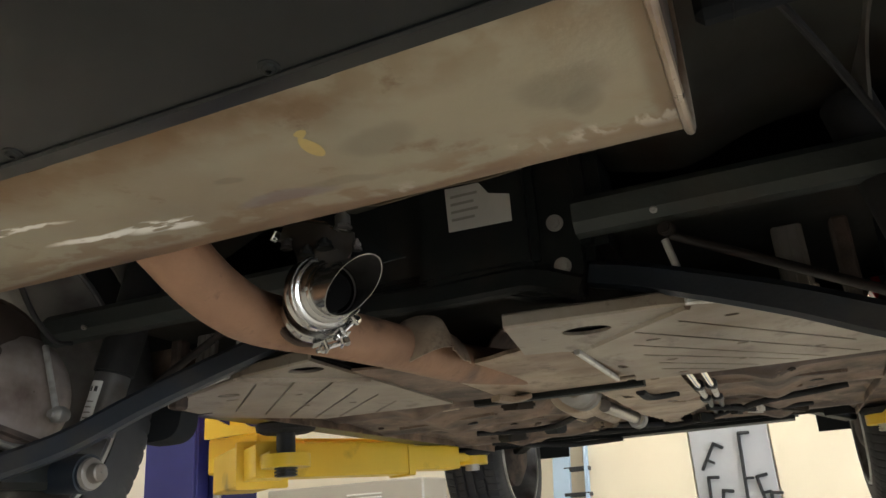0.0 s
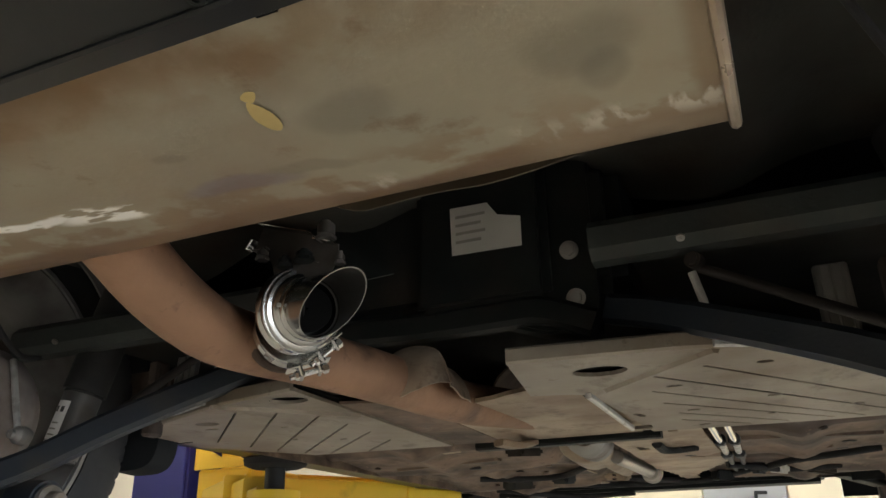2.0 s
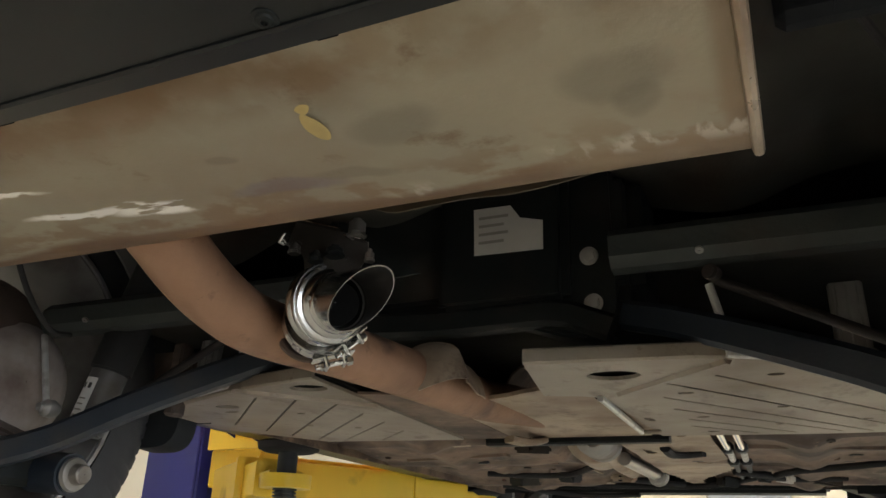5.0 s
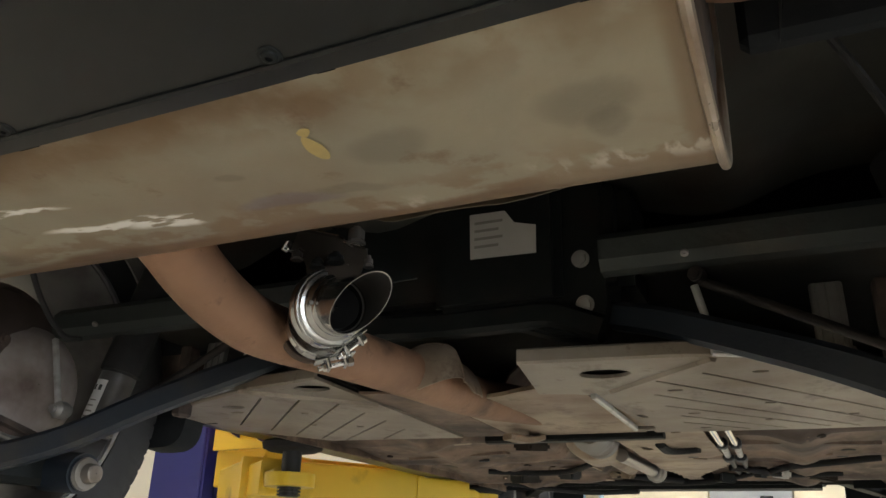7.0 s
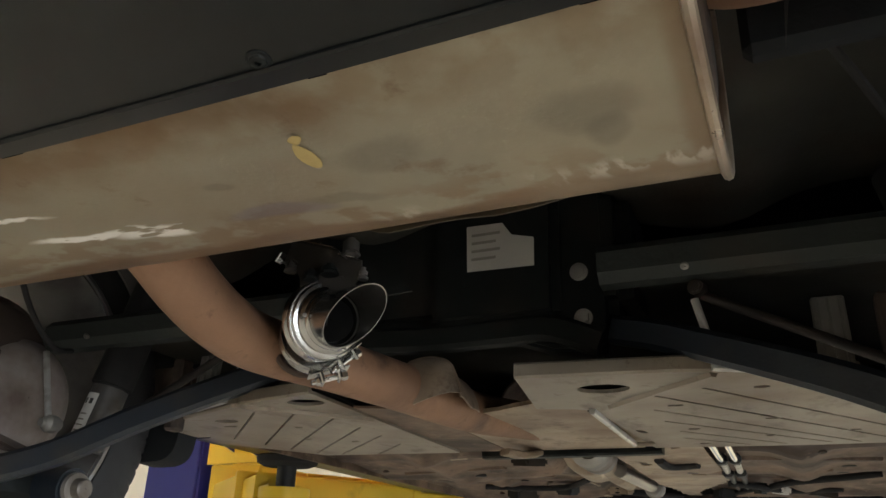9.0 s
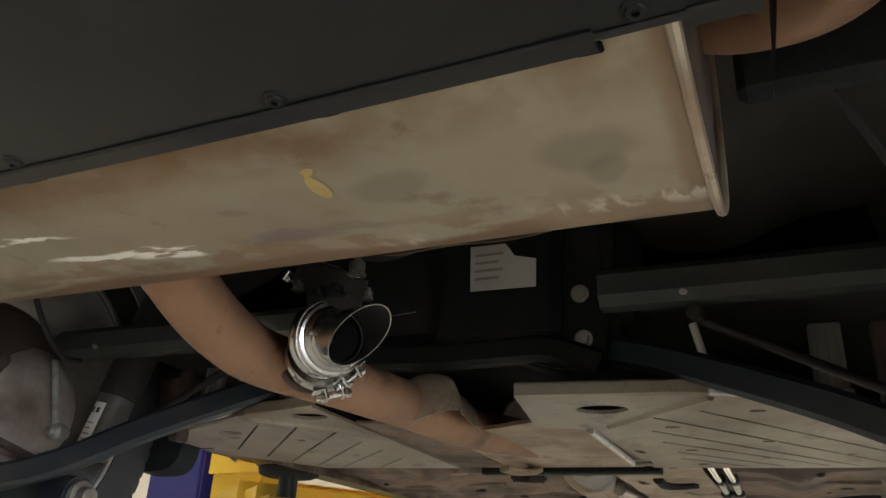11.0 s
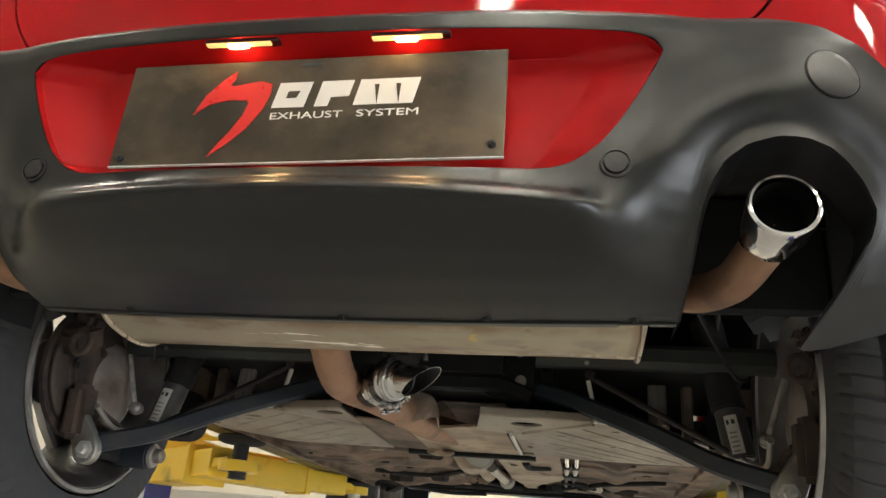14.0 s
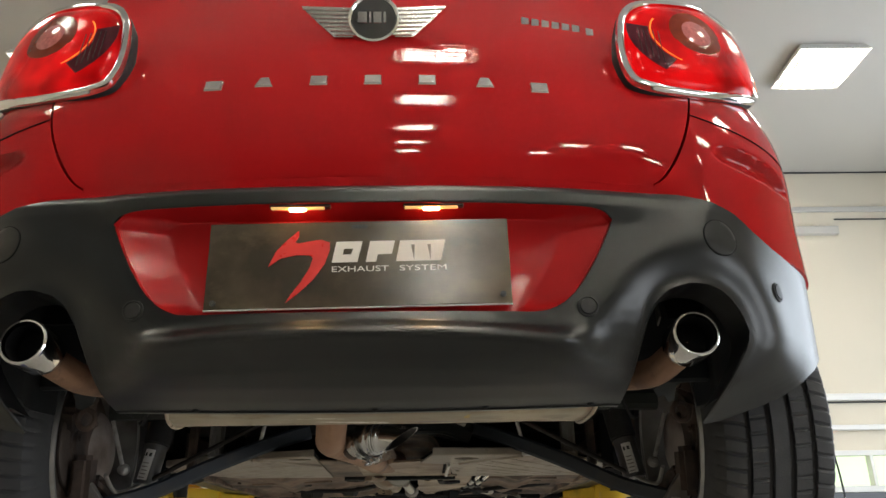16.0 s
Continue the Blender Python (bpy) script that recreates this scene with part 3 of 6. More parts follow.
        part("tongue", sweep(bmesh.new(), [b - d * 0.02, end], rect(0.085, 0.03, 0.004)), YPAINT, arm)
        zp = max(z0 + 0.004, 1.722) if nm == "rear_arm" else z0 + 0.004
        bm = bmesh.new()
        cyl(bm, (end.x, end.y, z0 - 0.05), (end.x, end.y, zp + 0.01), 0.024, seg=18)
        for i in range(3):
            cyl(bm, (end.x, end.y, z0 - 0.048 + i * 0.008), (end.x, end.y, z0 - 0.044 + i * 0.008), 0.029, seg=18)
        part("pad_screw", bm, (DARKST if nm == "rear_arm" else BRIGHT), arm)
        part("rubber_pad", lathe(bmesh.new(), (end.x, end.y, zp), (0, 0, 1), [(0, 0.001), (0, 0.060), (0.006, 0.074), (0.019, 0.077), (0.024, 0.072), (0.024, 0.001)], 24), RUBBER, arm)
        part("guard_rod", cyl(bmesh.new(), a.lerp(b, 0.2) + Vector((0, 0, 0.07)), a.lerp(b, 0.62) + Vector((0, 0, 0.07)), 0.006, seg=8), YPAINT, arm)
    return t


lift_side(-1)
lift_side(1)

# ---- the car ----
car = thing("car", "red three-door hatchback with grey plastic bumper raised on a lift", "car")
PW, PD, PN = 0.895, 0.5, 2.6


def plan(s):
    """The car's outline seen from above: s runs from the middle of the tail to the corner (1.0) and on along the side."""
    k, s = (-1 if s < 0 else 1), abs(s)
    if s <= 0.8:
        u = s / PW
        return XC + k * s, PD * (1 - (1 - u ** PN) ** (1 / PN))
    if s <= 1.0:
        a0 = math.asin((0.8 / PW) ** (PN / 2))
        a = a0 + (math.pi / 2 - a0) * (s - 0.8) / 0.2
        return XC + k * PW * math.sin(a) ** (2 / PN), PD * (1 - max(0.0, math.cos(a)) ** (2 / PN))
    return XC + k * PW, PD + s - 1.0


VAL = [(1.727, 0.199), (1.735, 0.150), (1.75, 0.092), (1.77, 0.040), (1.788, 0.002), (1.797, -0.018), (1.803, -0.032), (1.808, -0.037), (1.815, -0.0355), (1.821, -0.030), (1.827, -0.021), (1.835, -0.011), (1.848, -0.003),
       (1.90, -0.002), (2.0, -0.004), (2.03, -0.010), (2.05, -0.008), (2.062, 0.002), (2.07, 0.016)]
VALS = [(1.727, 0.199), (1.735, 0.158), (1.75, 0.112), (1.77, 0.072), (1.79, 0.044), (1.81, 0.025), (1.83, 0.012), (1.85, 0.004), (1.87, -0.001), (1.90, -0.002), (2.0, -0.004), (2.03, -0.010), (2.05, -0.008), (2.062, 0.002), (2.07, 0.016)]
COR = [(1.66, 0.060), (1.70, 0.030), (1.75, 0.008), (1.80, 0.0), (1.95, -0.004), (2.0, -0.005), (2.03, -0.006), (2.05, -0.003), (2.062, 0.004), (2.07, 0.017)]
ZLOW = [(0, 1.727), (0.441, 1.727), (0.4435, 1.745), (0.447, 1.775), (0.4525, 1.805), (0.462, 1.838), (0.48, 1.868), (0.505, 1.888), (0.54, 1.899), (0.570, 1.898), (0.595, 1.889), (0.614, 1.873), (0.630, 1.852),
        (0.642, 1.824), (0.651, 1.792), (0.658, 1.755), (0.665, 1.715), (0.672, 1.684), (0.69, 1.686), (0.735, 1.722), (0.785, 1.772), (0.85, 1.815), (0.91, 1.835), (0.945, 1.872), (0.975, 1.94), (0.995, 1.966), (1.06, 1.968)]
ZTOP = [(0, 2.068), (0.45, 2.066), (0.54, 2.061), (0.60, 2.050), (0.64, 2.034), (0.68, 2.008), (0.72, 1.990), (0.78, 1.978), (0.9, 1.973), (1.06, 1.97)]
POL = [(0, 1.842), (0.285, 1.842), (0.315, 1.852), (0.34, 1.872), (0.365, 1.905), (0.388, 1.945), (0.408, 1.985), (0.416, 2.006)]
POU = [(0, 2.028), (0.37, 2.026), (0.395, 2.023), (0.408, 2.017), (0.416, 2.006)]


def bumper_point(s, z):
    k = abs(s)
    x, y0 = plan(s)
    dip = (0.008 + 0.020 * min(1.0, (k / 0.40) ** 2)) * ease(1.727, 1.775, z) * (1 - ease(1.82, 1.86, z))
    v = lerp_table(VAL, z + dip)
    lip = 1 - ease(0.30, 0.405, k)
    if v < -0.004 and z < 1.84:
        v = -0.004 + (v + 0.004) * lip
    soft_k = ease(0.32, 0.435, k)
    v = v * (1 - soft_k) + lerp_table(VALS, z) * soft_k
    low = ease(1.727, 1.80, z)
    yv = v + y0 * low
    yc = y0 + lerp_table(COR, z)
    b = ease(0.415 + 0.026 * (1 - ease(1.727, 1.79, z)), 0.53, k)
    y = yv * (1 - b) + yc * b
    # raised rim round the tailpipe opening
    r = math.hypot(k - 0.553, (z - 1.803) * 0.95)
    y += -0.009 * math.exp(-((r - 0.157) / 0.042) ** 2) * ease(1.72, 1.80, z) + 0.005 * math.exp(-((r - 0.108) / 0.02) ** 2)
    # fuller shoulder round the tow cap
    y -= 0.023 * ease(0.44, 0.61, k) * (1 - ease(0.64, 0.82, k)) * ease(1.69, 1.88, z)
    # the corner curls in under the tailpipe
    curl = 0.11 * (clamp01((1.825 - z) / 0.145) ** 1.3) * ease(0.57, 0.64, k) * (1 - ease(0.675, 0.80, k))
    sag = 0.006 * max(0.0, 1 - (k / 0.42) ** 2) * (1 - ease(1.727, 1.80, z))
    return Vector((x - math.copysign(curl, s), y, z - sag))


def frange(a, b, n):
    return [a + (b - a) * i / n for i in range(n + 1)]


COLS = sorted({round(v, 4) for v in frange(0, 0.40, 22) + frange(0.40, 0.47, 14) + frange(0.47, 0.62, 18) + frange(0.62, 0.68, 14) + frange(0.68, 1.06, 25) + [0.416, 0.441, 0.4435, 0.447]})
COLS = [-c for c in COLS[:0:-1]] + COLS
bm = bmesh.new()
N1, N2 = 60, 16
grid = []
for s in COLS:
    k = abs(s)
    lo, hi = lerp_table(ZLOW, k), lerp_table(ZTOP, k)
    if k <= 0.416:
        a, b = lerp_table(POL, k), lerp_table(POU, k)
    else:
        a = b = lo + (hi - lo) * 0.6 if k > 0.46 else lo + (hi - lo) * ((2.006 - lo) / (hi - lo) * (1 - (k - 0.416) / 0.044) + 0.6 * (k - 0.416) / 0.044)
    low = [bm.verts.new(bumper_point(s, lo + (a - lo) * i / N1)) for i in range(N1 + 1)]
    up = [bm.verts.new(bumper_point(s, b + (hi - b) * i / N2)) for i in range(N2 + 1)]
    if k >= 0.416:
        bm.verts.remove(up[0])
        up[0] = low[-1]
    grid.append((low, up))
for (l0, u0), (l1, u1) in zip(grid, grid[1:]):
    for r0, r1 in ((l0, l1), (u0, u1)):
        for i in range(len(r0) - 1):
            vs = [r0[i], r1[i], r1[i + 1], r0[i + 1]]
            bm.faces.new(list(dict.fromkeys(vs)))
bmesh.ops.recalc_face_normals(bm, faces=bm.faces)
bmesh.ops.solidify(bm, geom=bm.faces[:], thickness=0.004)
bumper = part("rear_bumper", bm, CLAD, car, "dark grey grained plastic rear bumper", smooth=85)

# inward flanges of the tailpipe openings
for k in (-1, 1):
    bm = bmesh.new()
    us = frange(0.4412, 0.664, 50)
    rows = []
    for s in us:
        z = lerp_table(ZLOW, s)
        p = bumper_point(k * s, z)
        c = Vector((XC + k * 0.545, p.y, 1.79))
        inn = (c - p).normalized()
        rows.append([bm.verts.new(p), bm.verts.new(p + inn * 0.004 + Vector((0, 0.012, 0))), bm.verts.new(p - inn * 0.002 + Vector((0, 0.09, 0)))])
    for r0, r1 in zip(rows, rows[1:]):
        for i in range(2):
            bm.faces.new((r0[i], r1[i], r1[i + 1], r0[i + 1]))
    bmesh.ops.solidify(bm, geom=bm.faces[:], thickness=0.003)
    part("opening_flange", bm, CLADX, bumper)
# rolled flange and clips along the lower edge
for s0, s1, w, back in ((-0.439, 0.3685, 0.015, 0.0048), (0.3685, 0.4085, 0.005, 0.002), (0.4085, 0.439, 0.012, 0.004)):
    edge = [bumper_point(s, 1.727) + Vector((0, back, 0)) for s in frange(s0, s1, max(4, int((s1 - s0) * 50)))]
    part("lower_flange", sweep(bmesh.new(), edge, rect(w, 0.005, 0.0015)), CLAD, bumper)


def flat_screw():
    """Pan head with a socket, on a thin dished washer."""
    return lathe(bmesh.new(), (0, 0, 0), (0, 0, 1), [(0.0, 0.0068), (0.0008, 0.0066), (0.0012, 0.0048), (0.0022, 0.0042), (0.0027, 0.0030), (0.0027, 0.0018), (0.0010, 0.0016), (0.0010, 0.0)], 20)


for s, w in ((-0.30, 0.014), (0.006, 0.018), (0.224, 0.012), (0.364, 0.013)):
    p = bumper_point(s, 1.727)
    part("clip", box(bmesh.new(), p + Vector((0, 0.0115, 0.001)), (w, 0.007, 0.003), 0.001), SOOT_SHADE, bumper)


def surface_frame(fn, s, z):
    e = 0.004
    p = fn(s, z)
    du, dv = (fn(s + e, z) - p).normalized(), (fn(s, z + e) - p).normalized()
    n = du.cross(dv).normalized()
    if n.y > 0:
        n = -n
    return p, n, dv


for s in (-0.30, 0.011, 0.204, 0.3885):
    p, n, up = surface_frame(bumper_point, s, 1.7282)
    bm = flat_screw()
    bm.transform(Matrix.Translation(p) @ n.to_track_quat("Z", "Y").to_matrix().to_4x4())
    part("screw", bm, SUBF, bumper)
for s, z, nm in ((-0.362, 1.853, "parking_sensor"), (0.361, 1.852, "parking_sensor"), (0.717, 1.903, "parking_sensor"), (-0.717, 1.903, "parking_sensor")):
    p, n, up = surface_frame(bumper_point, s, z)
    part(nm, lathe(bmesh.new(), p - n * 0.002, n, [(0, 0.018), (0.004, 0.0175), (0.0045, 0.015), (0.002, 0.0145), (0.002, 0.013), (0.0055, 0.0125), (0.006, 0.001)], 28), CLADX, bumper)
def on_bumper(s0, z0, rings, seg=40):
    """A round piece that follows the bumper's skin: (radius, height over the skin) pairs."""
    bm = bmesh.new()
    rows = []
    for r, h in rings:
        row = []
        for i in range(seg):
            a = 6.28318531 * i / seg
            p, n, up = surface_frame(bumper_point, s0 + r * 0.95 * math.cos(a), z0 + r * math.sin(a))
            row.append(bm.verts.new(p + n * h))
        rows.append(row)
    for r0, r1 in zip(rows, rows[1:]):
        for i in range(seg):
            j = (i + 1) % seg
            bm.faces.new((r0[i], r0[j], r1[j], r1[i]))
    bmesh.ops.recalc_face_normals(bm, faces=bm.faces)
    return bm


for k in (-1, 1):
    cap = part("tow_cap", on_bumper(k * 0.603, 1.980, [(0.0322, -0.002), (0.0322, 0.0010), (0.0314, 0.0016), (0.024, 0.0017), (0.012, 0.0014), (0.001, 0.0012)]), CLAD, bumper)
    part("cap_gap", on_bumper(k * 0.603, 1.980, [(0.0340, -0.002), (0.0340, 0.0006), (0.0318, 0.0006), (0.0318, -0.002)]), SOOT_SHADE, cap)

# number plate recess
ring = [(s, lerp_table(POU, abs(s))) for s in frange(-0.416, 0.416, 44)] + [(s, lerp_table(POL, abs(s))) for s in frange(0.414, -0.414, 44)]
bm = bmesh.new()
rings = []
for sx, sz, dy in ((1, 1, 0.001), (0.995, 0.985, 0.012), (0.82, 0.93, 0.050), (0.80, 0.90, 0.052)):
    row = []
    for s, z in ring:
        p = bumper_point(s * 0.999, z)
        y = p.y if dy < 0.02 else 0.0
        row.append(bm.verts.new((XC + (p.x - XC) * sx, y + dy, 1.925 + (z - 1.925) * sz)))
    rings.append(row)
for r0, r1 in zip(rings, rings[1:]):
    for i in range(len(ring)):
        j = (i + 1) % len(ring)
        bm.faces.new((r0[i], r0[j], r1[j], r1[i]))
bm.faces.new(rings[-1])
recess = part("plate_recess", bm, REDR, car, "red painted number plate recess", smooth=40)
for x in (-0.108, 0.112):
    lamp = part("plate_lamp", box(bmesh.new(), (XC + x + 0.004, 0.002, 2.0260), (0.100, 0.014, 0.008), 0.002), DREDP, recess, "lit number plate lamp")
    part("lens", box(bmesh.new(), (XC + x, -0.001, 2.0210), (0.088, 0.008, 0.003), 0.001), AMBERL, lamp)
    part("bulb", box(bmesh.new(), (XC + x, -0.001, 2.0183), (0.026, 0.008, 0.003), 0.001), BULB, lamp)

# show plate with its print
PT = Matrix.Translation((0, 0, 1.85)) @ Euler((radians(-2.2), radians(-0.75), 0)).to_matrix().to_4x4()
bd = part("plate_board", box(bmesh.new(), (0, 0, 0.075), (0.486, 0.004, 0.148), 0.0008), BOARDP, car, "black display plate with brown reflections painted in, red and white print", smooth=0)
bd.matrix_basis = PT


def flat_shape(pts, y, thick=0.0008):
    bm = bmesh.new()
    v = [bm.verts.new((x, y, z)) for x, z in pts]
    f = bm.faces.new(v)
    ex = bmesh.ops.extrude_face_region(bm, geom=[f])
    bmesh.ops.translate(bm, vec=(0, -thick, 0), verts=[q for q in ex["geom"] if isinstance(q, bmesh.types.BMVert)])
    bmesh.ops.triangulate(bm, faces=[q for q in bm.faces if len(q.verts) > 4])
    return bm


def on_plate(px, py):
    """From shares of the plate's width and height, from its upper left."""
    return (-0.243 + 0.486 * (0.033 + 1.012 * px), 0.149 - 0.148 * py)


sw = [(0.262, 0.10), (0.225, 0.21), (0.19, 0.34), (0.165, 0.53), (0.205, 0.43), (0.255, 0.395), (0.30, 0.40), (0.31, 0.43), (0.30, 0.55), (0.275, 0.70), (0.245, 0.84), (0.228, 0.94),
      (0.27, 0.83), (0.315, 0.68), (0.35, 0.50), (0.365, 0.34), (0.364, 0.25), (0.335, 0.215), (0.295, 0.235), (0.265, 0.255), (0.25, 0.245), (0.262, 0.18)]
part("red_swoosh", flat_shape([on_plate(*p) for p in sw], -0.0021), REDMARK, bd, "red curved emblem", smooth=0)
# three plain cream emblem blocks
for x0, x1, notch in ((0.372, 0.468, 0), (0.483, 0.575, 1), (0.582, 0.742, 2)):
    t_, b_ = 0.245, 0.49
    pts = [(x0 + 0.014, t_), (x1 + 0.004, t_), (x1 - 0.012, b_ if notch != 1 else 0.40), (x0, b_)]
    if notch == 1:
        pts = [(x0 + 0.014, t_), (x1 + 0.004, t_), (x1 - 0.006, 0.40), (x0 + 0.04, 0.405), (x0 + 0.034, b_), (x0, b_)]
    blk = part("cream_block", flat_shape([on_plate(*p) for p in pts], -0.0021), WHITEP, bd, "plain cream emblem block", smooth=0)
    cuts = [((x0 + 0.040, 0.335), (x1 - 0.026, 0.335), (x1 - 0.034, 0.40), (x0 + 0.036, 0.40))] if notch == 0 else [] if notch == 1 else [
        ((x0 + 0.050, 0.30), (x0 + 0.062, 0.30), (x0 + 0.060, 0.491)), ((x0 + 0.104, 0.30), (x0 + 0.116, 0.30), (x0 + 0.114, 0.491))]
    for c in cuts:
        part("dark_inlay", flat_shape([on_plate(*p) for p in c], -0.0030), BOARDP, blk, smooth=0)
for word, x0, x1 in (("EXHAUST", 0.370, 0.555), ("SYSTEM", 0.592, 0.745)):
    cu = bpy.data.curves.new("lettering", "FONT")
    cu.body, cu.size, cu.extrude = word, 0.0135, 0.0003
    tmp = new("lettering", cu)
    bpy.context.view_layer.update()
    me = bpy.data.meshes.new_from_object(tmp.evaluated_get(bpy.context.evaluated_depsgraph_get()))
    w = max(v.co.x for v in me.vertices) - min(v.co.x for v in me.vertices)
    scene.collection.objects.unlink(tmp)
    bpy.data.objects.remove(tmp)
    (xa, za), (xb, zb) = on_plate(x0, 0.60), on_plate(x1, 0.60)
    me.transform(Matrix.Translation((xa, -0.0024, za)) @ Euler((radians(90), 0, 0)).to_matrix().to_4x4() @ Matrix.Diagonal(((xb - xa) / w, 1, 1, 1)))
    me.materials.clear()
    me.materials.append(WHITEP)
    ob = new("lettering", me)
    ob.parent = bd
for x, z in ((-0.229, 0.011), (0.229, 0.016)):
    part("screw", bolt(bmesh.new(), (x, -0.002, z), (0, -1, 0), 0.0035), DARKST, bd)
part("slot_mark", box(bmesh.new(), (0.0, -0.0022, 0.139), (0.026, 0.0008, 0.005), 0), DARKST, bd)
part("pale_edge", box(bmesh.new(), (0, -0.0006, -0.0004), (0.486, 0.0042, 0.0014)), EDGEP, bd)

# ---- red body ----
SLOPE = [(2.0, -0.12), (2.165, -0.09), (2.197, 0.0), (2.235, 0.10), (2.30, 0.235), (2.42, 0.50), (2.56, 0.66), (2.9, 0.72)]


def prof_mid(z):
    """How far the middle of the tailgate leans forward, summed from its slope."""
    n = 24
    h = (z - 2.334) / n
    return 0.108 + sum(lerp_table(SLOPE, 2.334 + h * (i + 0.5)) for i in range(n)) * h


def prof(z, s):
    d = z - 2.05
    e = max(0.0, min(d, 0.42))
    c = 0.02 + 0.10 * d + 0.675 * e * e + 0.30 * max(0.0, d - 0.42)
    w = ease(0.45, 0.75, abs(s))
    return prof_mid(z) * (1 - w) + c * w


def body_point(s, z):
    """The red skin: evenly curved across the tail, following the plan round the corners."""
    x, y = plan(s)
    k = 0.90 - 0.18 * ease(2.05, 2.35, z)
    w = 1 - 0.028 * ease(2.18, 2.50, z) - 0.06 * ease(2.4, 2.75, z)
    y62 = plan(0.62)[1]
    if abs(s) < 0.62:
        yy = y62 * k * (s / 0.62) ** 2
    else:
        yy = y * k if abs(s) <= 1 else PD * k + abs(s) - 1
    return Vector((XC + (x - XC) * w, yy + prof(z, s), z))


def seam_s(z):
    return 0.530 + 0.116 * clamp01((z - 2.125) / 0.215) ** 0.62 + 0.11 * ease(2.60, 2.65, z)


ZB, ZT = 2.045, 2.66
bm = bmesh.new()
rows = []
for i in range(49):
    z = 2.125 + (2.83 - 2.125) * (i / 48) ** 1.35
    m_ = seam_s(z) - 0.0028
    rows.append([bm.verts.new(body_point(m_ * t, z) + Vector((0, -0.001, 0))) for t in frange(-1, 1, 60)])
for r0, r1 in zip(rows, rows[1:]):
    for i in range(60):
        bm.faces.new((r0[i], r0[i + 1], r1[i + 1], r1[i]))
bmesh.ops.recalc_face_normals(bm, faces=bm.faces)
bmesh.ops.solidify(bm, geom=bm.faces[:], thickness=0.006)
gate = part("tailgate", bm, RED, car, "glossy red tailgate with chrome badges", smooth=50)
part("bumper_top", sheet(lambda s, t: (body_point(s, 2.055 + 0.074 * t) + Vector((0, -0.0006, 0))), frange(-0.53, 0.53, 50), frange(0, 1, 6), 0.004), RED, car, "red ledge on top of the bumper", smooth=50)
REAR_Y, FRONT_Y, AXZ, TR = 0.735, 3.335, 1.745, 0.350
for k in (-1, 1):
    # quarter panel: from the seam round the corner
    zs = [ZB - 0.10 + (ZT - ZB + 0.10) * i / 120 for i in range(121)]
    bm = bmesh.new()
    rows = []
    for z in zs:
        s0 = seam_s(z) + 0.0028 if z > 2.1225 else 0.53
        ss = [s0 + (1.06 - s0) * (i / 90) for i in range(91)]
        row = []
        for s in ss:
            zz = z if z > 2.06 else max(z, lerp_table(ZTOP, s) - 0.015)
            p = body_point(k * s, max(zz, 1.9))
            if zz < lerp_table(ZTOP, s) + 0.001:
                p += Vector((-k * 0.010, 0.010, 0))
            # sunk reflector slot
            ds = (s - 0.752) / 0.086
            dz = (zz - (2.177 - 0.20 * (s - 0.752))) / 0.0215
            d = abs(ds) ** 3 + abs(dz) ** 2.2
            p.y += 0.027 * (1 - ease(0.10, 1.75, d))
            row.append(bm.verts.new(p))
        rows.append(row)
    for r0, r1 in zip(rows, rows[1:]):
        for i in range(90):
            try:
                bm.faces.new((r0[i], r0[i + 1], r1[i + 1], r1[i]))
            except ValueError:
                pass
    bmesh.ops.remove_doubles(bm, verts=bm.verts, dist=0.0004)
    bmesh.ops.recalc_face_normals(bm, faces=bm.faces)
    bmesh.ops.solidify(bm, geom=bm.faces[:], thickness=0.004)
    part("quarter_panel", bm, RED, car, "glossy red rear quarter panel", smooth=50)
    gap = [body_point(k * v, 2.282 - 0.30 * (v - 0.63) + 0.18 * (v - 0.63) ** 2) + Vector((0, -0.0012, 0)) for v in frange(0.628, 0.86, 24)]
    part("panel_gap", sweep(bmesh.new(), gap, rect(0.0022, 0.0022, 0.0006)), SOOT_SHADE, car)
    # side of the body with its wheel openings

    def side(y, z, k=k):
        w = 1 - 0.028 * ease(2.18, 2.50, z) - 0.06 * ease(2.4, 2.75, z)
        return Vector((XC + k * PW * w, y, z))
    part("body_side", sheet(side, frange(0.52, 3.75, 120), frange(1.80, ZT, 36), 0.004,
                            lambda y, z: math.hypot(y - REAR_Y, z - AXZ - 0.03) < 0.375 or math.hypot(y - FRONT_Y, z - AXZ - 0.03) < 0.375), RED, car, "red body side", smooth=50)
    part("side_window", sheet(lambda y, z, k=k: Vector((XC + k * (0.80 - 0.35 * (z - ZT)), y, z)), frange(0.75, 2.6, 8), frange(ZT + 0.002, 2.95, 6), 0.004), GLASSD, car)
    part("arch_trim", sweep(bmesh.new(), [(XC + k * (PW + 0.003), REAR_Y + 0.385 * math.cos(a), AXZ + 0.03 + 0.385 * math.sin(a)) for a in frange(0.0, math.pi - 1.02, 26)], rect(0.02, 0.05, 0.004), up=(1, 0, 0)), CLAD, car)
part("roof", sheet(lambda x, y: Vector((XC + x, y, 3.0 - 0.05 * (x / 0.65) ** 2 - 0.10 * ((y - 1.8) / 1.2) ** 2)), frange(-0.68, 0.68, 12), frange(0.55, 2.7, 16), 0.004), RED, car)
part("rear_window", sheet(lambda x, t: Vector((XC + x * (1 - 0.1 * t), prof_mid(2.83) + 0.012 + 0.12 * t + 0.10 * (x / 0.6) ** 2, 2.832 + 0.10 * t)), frange(-0.62, 0.62, 12), frange(0, 1, 8), 0.004), GLASSD, car)
